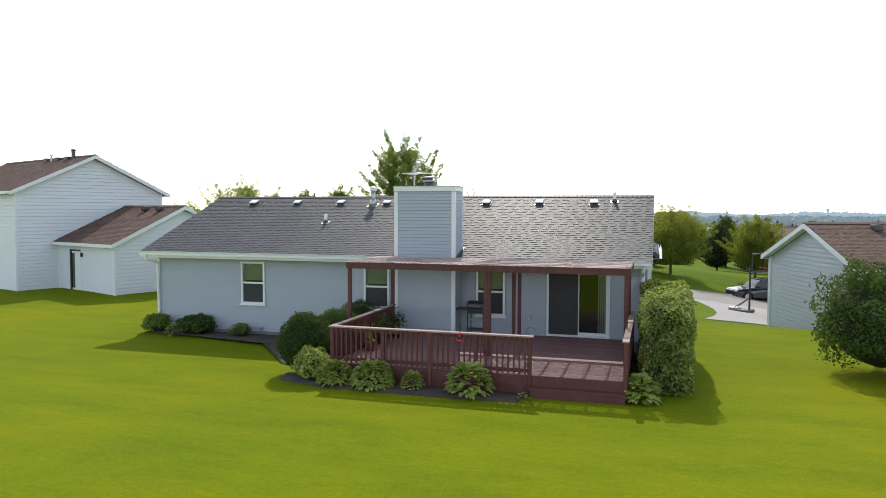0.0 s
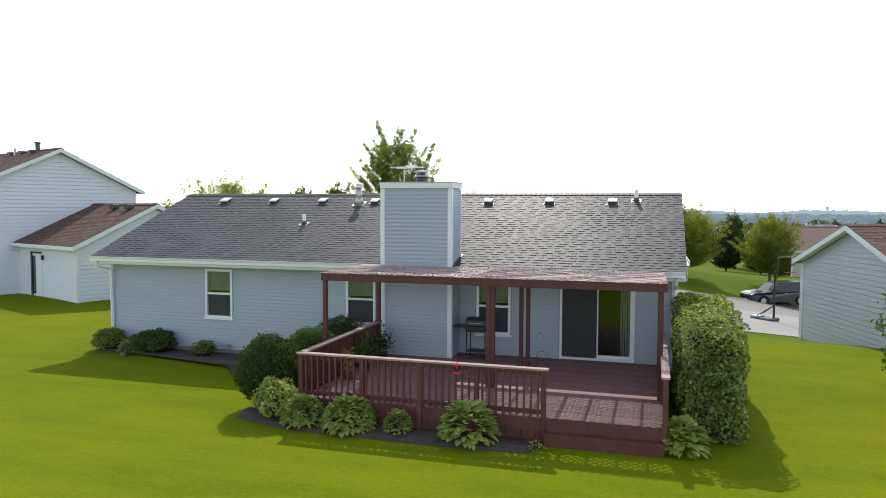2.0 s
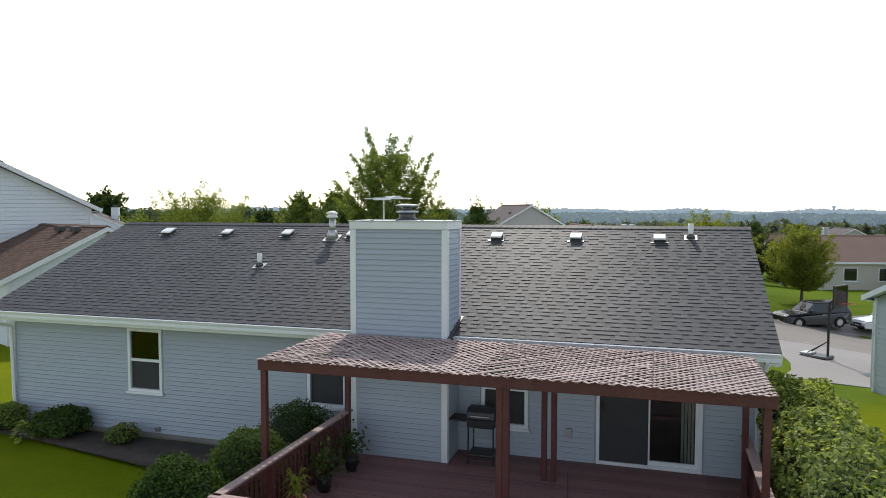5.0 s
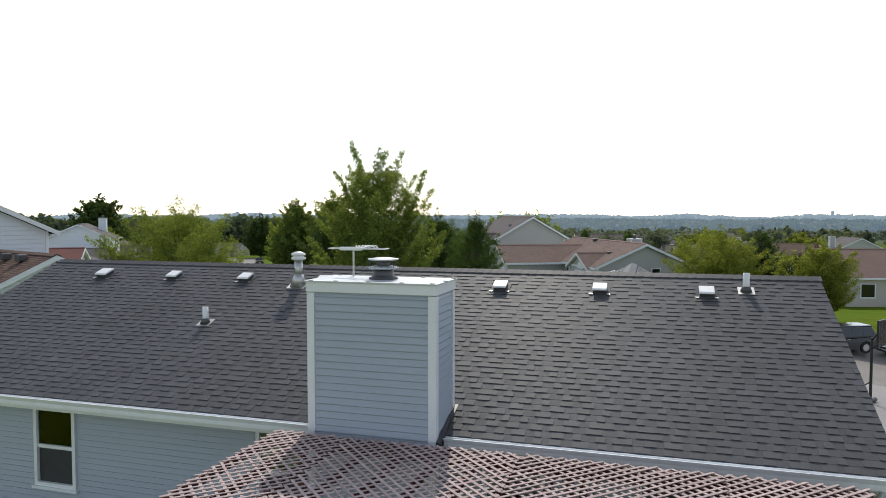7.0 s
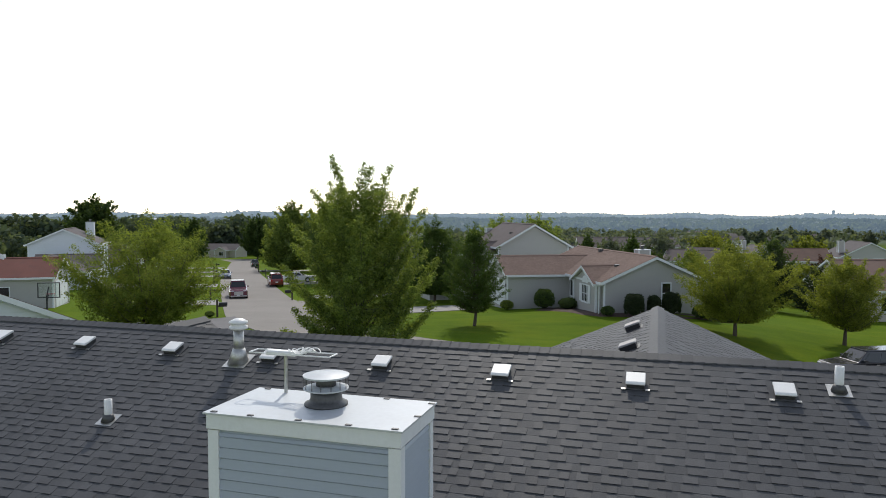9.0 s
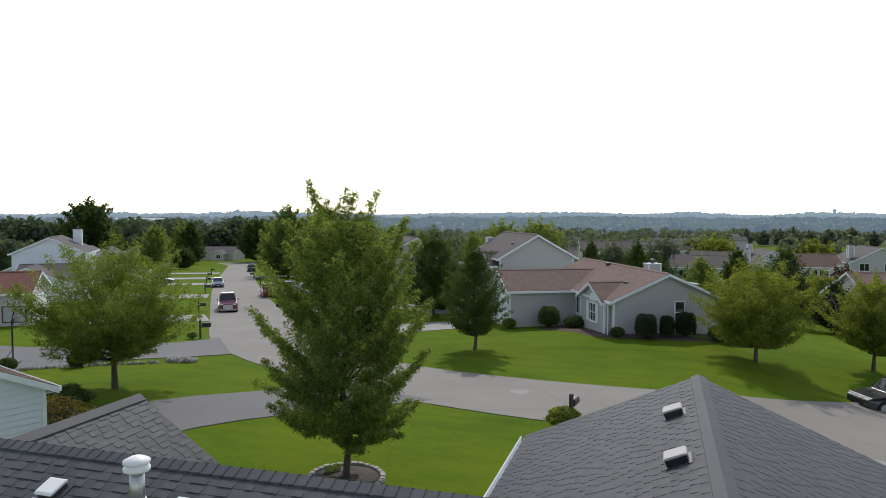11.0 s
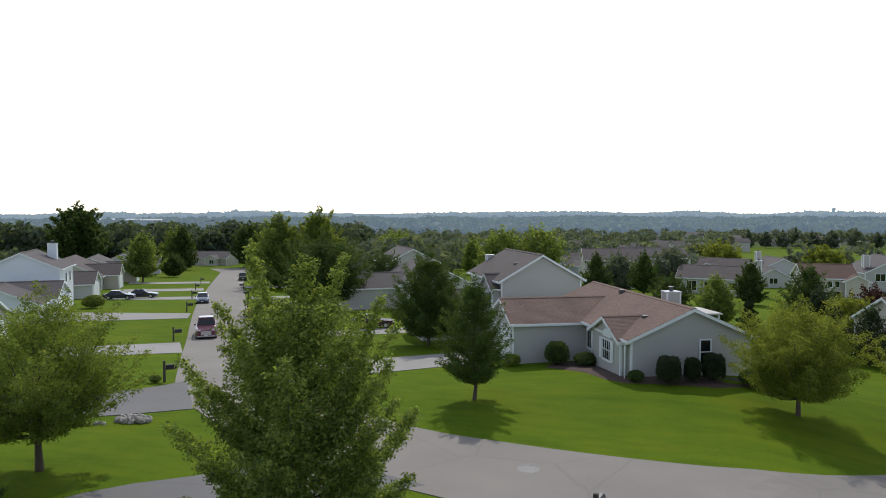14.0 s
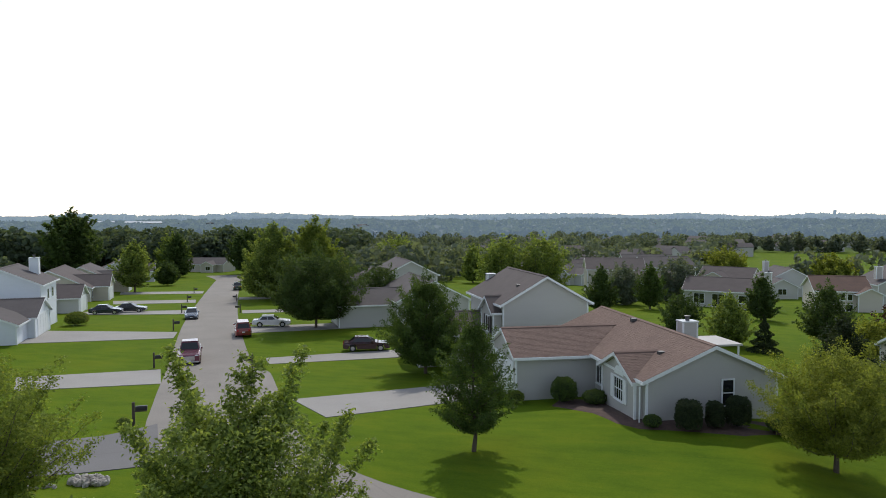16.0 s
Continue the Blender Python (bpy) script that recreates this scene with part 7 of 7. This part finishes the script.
tree(1.6, 83, 4.4, 2.2, 0.2, "round", 6000, 0.24, LEAF_DARK, "dark shrubby tree by the porch", 22)
tree(14.3, 78, 6.6, 2.5, 1.6, "egg", 8000, 0.24, LEAF_DARK, "dark round-headed tree on the back lawn", 23)
tree(16.5, 71.5, 4.6, 2.3, 0.3, "round", 7000, 0.22, LEAF_YELLOW, "yellowing garden tree behind the lawn", 24)
tree(19.5, 76, 5.0, 2.4, 0.3, "round", 5000, 0.26, LEAF_PURPLE, "burgundy-leaved garden tree behind the lawn", 25)
tree(12.0, 62, 5.2, 1.9, 0.4, "pear", 7000, 0.2, LEAF_CONIFER, "dark conifer-like tree behind the lawn", 26)
tree(15.0, 59.5, 4.4, 1.7, 0.3, "pear", 6000, 0.2, LEAF_CONIFER, "dark bushy evergreen beside the lawn", 27)
tree(37.3, 184, 7.2, 4.6, 0.6, "round", 7000, 0.6, LEAF_YELLOW, "yellow-green tree beyond the rooftops", 28)
tree(-85, 229, 11.5, 7.0, 0.8, "round", 6000, 0.75, LEAF_MAPLE, "broad tree beyond the estate", 29)
tree(-46, 180, 9.5, 3.4, 0.8, "egg", 5000, 0.55, LEAF_MAPLE, "garden tree among rooftops", 30)
tree(-36, 92, 7.0, 2.8, 0.6, "round", 5000, 0.33, LEAF_DARK, "dark garden tree between houses", 31)
tree(-6, 121, 6.5, 3.3, 0.3, "round", 5000, 0.4, LEAF_FAR, "tree in a garden, haze in its leaf colour", 32)
tree(2.5, 130, 7.5, 3.8, 0.3, "round", 5000, 0.45, LEAF_FAR, "tree among houses, haze in its leaf colour", 33)
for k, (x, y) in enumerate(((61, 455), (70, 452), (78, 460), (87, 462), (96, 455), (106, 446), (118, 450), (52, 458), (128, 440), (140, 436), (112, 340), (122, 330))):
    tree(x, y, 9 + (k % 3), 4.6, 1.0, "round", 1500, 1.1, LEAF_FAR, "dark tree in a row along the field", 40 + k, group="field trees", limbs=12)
bush("garden_shrub", 0.72, 41.55, 0.62, 1.42, 4500, 0.11, LEAF_CONIFER, "dark clipped shrub at the gable wall", "bush", "shrubs at the ranch house", square=3.5, seed=51)
bush("garden_shrub", 1.98, 42.25, 0.42, 1.28, 3000, 0.11, LEAF_CONIFER, "dark clipped shrub under the window", "bush", "shrubs at the ranch house", square=3.5, seed=52)
bush("garden_shrub", 3.10, 42.8, 0.58, 1.48, 4200, 0.11, LEAF_CONIFER, "dark upright shrub beside the gable wall", "bush", "shrubs at the ranch house", square=3.2, seed=53)
bush("garden_shrub", -6.0, 46.4, 0.75, 1.5, 3500, 0.11, LEAF_PEAR, "round clipped shrub by the entry", "bush", "shrubs at the ranch house", seed=54)
bush("garden_shrub", -4.2, 46.2, 0.7, 0.8, 2000, 0.11, LEAF_DARK, "low dark shrub by the entry", "bush", "shrubs at the ranch house", seed=55)
bush("garden_shrub", -1.0, 41.6, 0.45, 0.6, 1200, 0.10, LEAF_DARK, "low shrub in the corner bed", "bush", "shrubs at the ranch house", seed=56)
bush("garden_shrub", 5.2, 42.9, 0.8, 0.9, 2400, 0.11, LEAF_DARK, "spreading dark shrub under a tree", "bush", "shrubs at the ranch house", seed=57)
bush("garden_shrub", -8.8, 46.0, 0.5, 0.7, 1500, 0.10, LEAF_RUST, "rusty low shrub by the garage", "bush", "shrubs at the ranch house", seed=58)
bed("bed_corner", [(-1.6, 41.2), (3.5, 41.4), (6.2, 43.0), (5.0, 44.4), (-1.5, 42.6), (-4.2, 47.3), (-6.5, 48.0), (-6.8, 45.6), (-4.2, 44.0), (-2.8, 42.0)], RED_MULCH, "red-brown mulch bed round the ranch house")
bush("loose_shrub", 11.5, -0.4, 1.45, 2.75, 13000, 0.10, LEAF_PEAR, "tall loose shrub with pale flower heads", "bush", seed=61, square=2.2, loose=0.45)
bush("mailbox_shrub", -1.85, 22.15, 0.58, 0.70, 3500, 0.10, LEAF_YELLOW, "yellow-green shrub round the mailbox", "bush", seed=62, loose=0.28)
bush("mailbox_shrub", -1.1, 21.6, 0.38, 0.42, 1500, 0.09, LEAF_PEAR, "leafy perennials in the mailbox bed", "bush", seed=63)
LEAF_BROWN = leaf_material("bronzed_leaves", (0.085, 0.080, 0.026), (0.190, 0.155, 0.050), 0.4, (0.24, 0.13, 0.06))
bush("wall_shrub", -17.8, 14.25, 2.0, 1.35, 8000, 0.10, LEAF_BROWN, "sprawling bronzed shrub beside the garage", "bush", seed=64, wide=1.3, loose=0.4)
bush("wall_shrub", -19.9, 17.3, 0.95, 0.85, 3500, 0.10, LEAF_DARK, "low dark shrub in the lawn tree's shade", "bush", seed=74, loose=0.3)
bush("drive_shrub", -26.8, 25.0, 0.5, 0.7, 1800, 0.09, LEAF_DARK, "dark round shrub at the drive edge", "bush", seed=65)
bush("drive_shrub", -29.6, 23.4, 0.45, 0.6, 1500, 0.09, LEAF_DARK, "small dark shrub at the drive edge", "bush", seed=66)
bush("mailbox_shrub", -27.6, 35.3, 0.32, 0.4, 1200, 0.09, LEAF_MAPLE, "low greenery at the foot of the mailbox", "bush", seed=67)
bush("porch_shrub", -65.8, 71.3, 1.3, 1.5, 3500, 0.16, LEAF_RUST, "brownish shrub bed by the porch", "bush", seed=68)
bush("drive_shrub", -20.0, 61.5, 0.5, 0.9, 1500, 0.12, LEAF_DARK, "dark round shrub at a driveway", "bush", seed=69)

# stone ring round the maple
ring = thing("tree_ring", (-7.2, 14.8, hz(-7.2, 14.8)), "oval ring of pale edging stones filled with mulch", "tree ring")
part("mulch", MB().lathe([(1.02, 0.0), (0.98, 0.06), (0.5, 0.10), (0.0, 0.12)], 24), MULCH, ring, smooth=True)
q = random.Random(8)
for k in range(32):
    a = 2 * math.pi * k / 32
    s = part("stone", MB().box(-0.095, 0.095, -0.08, 0.08, -0.05, 0.12 + q.uniform(-0.015, 0.02)), STONE, ring, bevel=0.02)
    s.matrix_local = pose(1.08 * math.cos(a), 1.08 * math.sin(a), 0, q.uniform(-4, 4), q.uniform(-4, 4), math.degrees(a) + 90 + q.uniform(-6, 6))
for k in range(5):
    a = q.uniform(0, 6.28)
    bush("ring_plant", -7.2 + 0.6 * math.cos(a), 14.8 + 0.6 * math.sin(a), 0.14, 0.22, 150, 0.06, LEAF_MAPLE, "small bedding plant in the tree ring", "plant", "plants in the tree ring", seed=70 + k, group_core=False)


def pebble(rng_, r):
    mb = MB()
    bm = bmesh.new()
    bmesh.ops.create_icosphere(bm, subdivisions=1, radius=r)
    for v in bm.verts:
        v.co *= rng_.uniform(0.75, 1.2)
        v.co.z *= 0.65
    mb.add([tuple(v.co) for v in bm.verts], [tuple(w.index for w in f.verts) for f in bm.faces])
    bm.free()
    return mb.mesh("stone", STONE)


pebbles = [pebble(q, 0.17) for _ in range(6)]
rk = thing("rock_bed", (-22.6, 27.7, hz(-22.6, 27.7)), "heap of pale landscaping rocks at the drive corner", "rock bed")
for k in range(70):
    a, s = q.uniform(0, 6.28), q.random() ** 0.5
    px, py = 0.85 * s * math.cos(a), 0.5 * s * math.sin(a)
    o = part("stone", pebbles[k % 6], STONE, rk)
    o.matrix_local = pose(px, py, hz(px - 22.6, py + 27.7) - hz(-22.6, 27.7) + 0.06 + 0.18 * (1 - s) * q.random(), q.uniform(0, 360), q.uniform(0, 90), q.uniform(0, 360))
rb = thing("rock_border", (-27.6, 24.6, hz(-27.6, 24.6)), "line of pale stones along the driveway edge", "rock border")
for k in range(60):
    s = k / 59
    px, py = -30.5 + 7.0 * s + q.uniform(-0.1, 0.1), 22.9 + 4.0 * s + q.uniform(-0.15, 0.15)
    o = part("stone", pebbles[k % 6], STONE, rb)
    o.matrix_local = pose(px + 27.6, py - 24.6, hz(px, py) - hz(-27.6, 24.6) + 0.05, q.uniform(0, 360), q.uniform(0, 90), q.uniform(0, 360)) @ Matrix.Diagonal((0.7, 0.7, 0.7, 1))


# ---------------------------------------------------------------- distant woods
def woods(name, places, per, leaf, material, label, seed):
    """Many far trees as one mass of leaf clumps. places: rows of x, y, height, radius."""
    q = np.random.RandomState(seed)
    p = np.asarray(places)
    n = len(p) * per
    who = np.repeat(np.arange(len(p)), per)
    d = q.normal(size=(n, 3))
    d /= np.linalg.norm(d, axis=1, keepdims=True)
    d *= (0.55 + 0.45 * q.rand(n) ** 0.5)[:, None]
    c = np.stack([p[who, 0] + d[:, 0] * p[who, 3], p[who, 1] + d[:, 1] * p[who, 3], height(p[who, 0], p[who, 1]) + p[who, 2] * (0.52 + 0.48 * d[:, 2])], 1)
    size = leaf * p[who, 3] * q.uniform(0.7, 1.3, n)
    verts = blades(q, c, 1.0, 0.75, 0.25, d * 0.6)
    verts = c[:, None, :] + (verts - c[:, None, :]) * size[:, None, None]
    ob = tagged(new(name, quads(name, verts, material)), label, "woods", kind="stuff")
    return ob


q = np.random.RandomState(77)
rows = []
for _ in range(260):                                  # tree belt behind the left-hand houses
    s = q.rand()
    d = q.uniform(272, 345)
    ang = radians(-56 + 33 * s)
    rows.append((d * math.sin(ang), d * math.cos(ang), q.uniform(9, 16), q.uniform(4, 7.5)))
for _ in range(60):
    ang, d = radians(q.uniform(-55, -40)), q.uniform(95, 190)
    x, y = d * math.sin(ang), d * math.cos(ang)
    if x * 0.82 + y * 0.57 < -38:
        rows.append((x, y, q.uniform(6, 10), q.uniform(3, 5)))
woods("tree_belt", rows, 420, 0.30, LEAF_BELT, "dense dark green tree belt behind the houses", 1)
rows = []
while len(rows) < 620:                                # trees among the lower estate and beyond
    ang, d = radians(q.uniform(-50, 20)), 190 + 560 * q.rand() ** 1.2
    x, y = d * math.sin(ang), d * math.cos(ang)
    if 0.085 < x / y < 0.40 and 190 < y < 450:
        continue
    if -0.2 < x / y and y < 330 and q.rand() < 0.75:
        continue
    if ang < radians(-24) and d < 330:
        continue
    if abs(x * 0.82 + y * 0.57 - 2.5) < 9 and d < 260:
        continue
    rows.append((x, y, q.uniform(5, 10.5), q.uniform(2.8, 5.5)))
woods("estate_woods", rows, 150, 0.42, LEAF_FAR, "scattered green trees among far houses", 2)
rows = []
while len(rows) < 2600:
    ang, d = radians(q.uniform(-54, 26)), 650 + 1500 * q.rand()
    k = noise.noise(Vector((d * math.sin(ang) / 160, d * math.cos(ang) / 320, 0)))
    if k < -0.12:
        continue
    rows.append((d * math.sin(ang), d * math.cos(ang), q.uniform(8, 15), q.uniform(7, 15)))
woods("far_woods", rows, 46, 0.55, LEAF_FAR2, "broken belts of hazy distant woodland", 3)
rows = []
for _ in range(1500):
    ang, d = radians(q.uniform(-56, 28)), q.uniform(2300, 3900)
    rows.append((d * math.sin(ang), d * math.cos(ang), q.uniform(8, 15) * (1.1 + 1.3 * noise.noise(Vector((ang * 11, 0.5, 0)))), q.uniform(20, 45)))
# ridge and tower glow bluish, with haze put into the material
HILL = leaf_material("haze_glow_horizon_woods", (0.10, 0.130, 0.13), (0.12, 0.150, 0.145), 0.3, None, (0.150, 0.195, 0.265))
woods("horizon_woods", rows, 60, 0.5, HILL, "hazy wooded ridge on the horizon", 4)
tw = thing("water_tower", (640 * 0.9, 3000 * 0.9, hz(576, 2700)), "faint tower on the far horizon", "tower")
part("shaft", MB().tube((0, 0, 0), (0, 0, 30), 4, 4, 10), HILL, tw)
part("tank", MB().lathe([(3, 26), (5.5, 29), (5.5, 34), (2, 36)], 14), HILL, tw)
q = random.Random(91)
for k in range(13):                                   # pale sheds and roofs in the far valley
    ang, d = radians(q.uniform(-40, 14)), q.uniform(700, 1500)
    x, y = d * math.sin(ang), d * math.cos(ang)
    w = q.uniform(14, 30)
    if k < 3:
        x, y, w = ((-1016, 1099, 52), (-905, 1060, 26), (-850, 1040, 34))[k]
    s = thing("distant_building", pose(x, y, hz(x, y) + (6 if k < 3 else 2), 0, 0, 42 if k < 3 else q.uniform(-30, 30)), "long pale building in the far valley", "building", "distant buildings")
    part("wall", MB().box(-w / 2, w / 2, -7, 7, -9, 6), FAR_WALL, s)
    part("roof", MB().prism([(-8, 6), (8, 6), (0, 8.5)], -w / 2 - 1, w / 2 + 1, "x"), METAL_W if k < 3 else SHINGLE_GR, s)


# ---------------------------------------------------------------- the land beyond the house is scaled to fit the camera's view
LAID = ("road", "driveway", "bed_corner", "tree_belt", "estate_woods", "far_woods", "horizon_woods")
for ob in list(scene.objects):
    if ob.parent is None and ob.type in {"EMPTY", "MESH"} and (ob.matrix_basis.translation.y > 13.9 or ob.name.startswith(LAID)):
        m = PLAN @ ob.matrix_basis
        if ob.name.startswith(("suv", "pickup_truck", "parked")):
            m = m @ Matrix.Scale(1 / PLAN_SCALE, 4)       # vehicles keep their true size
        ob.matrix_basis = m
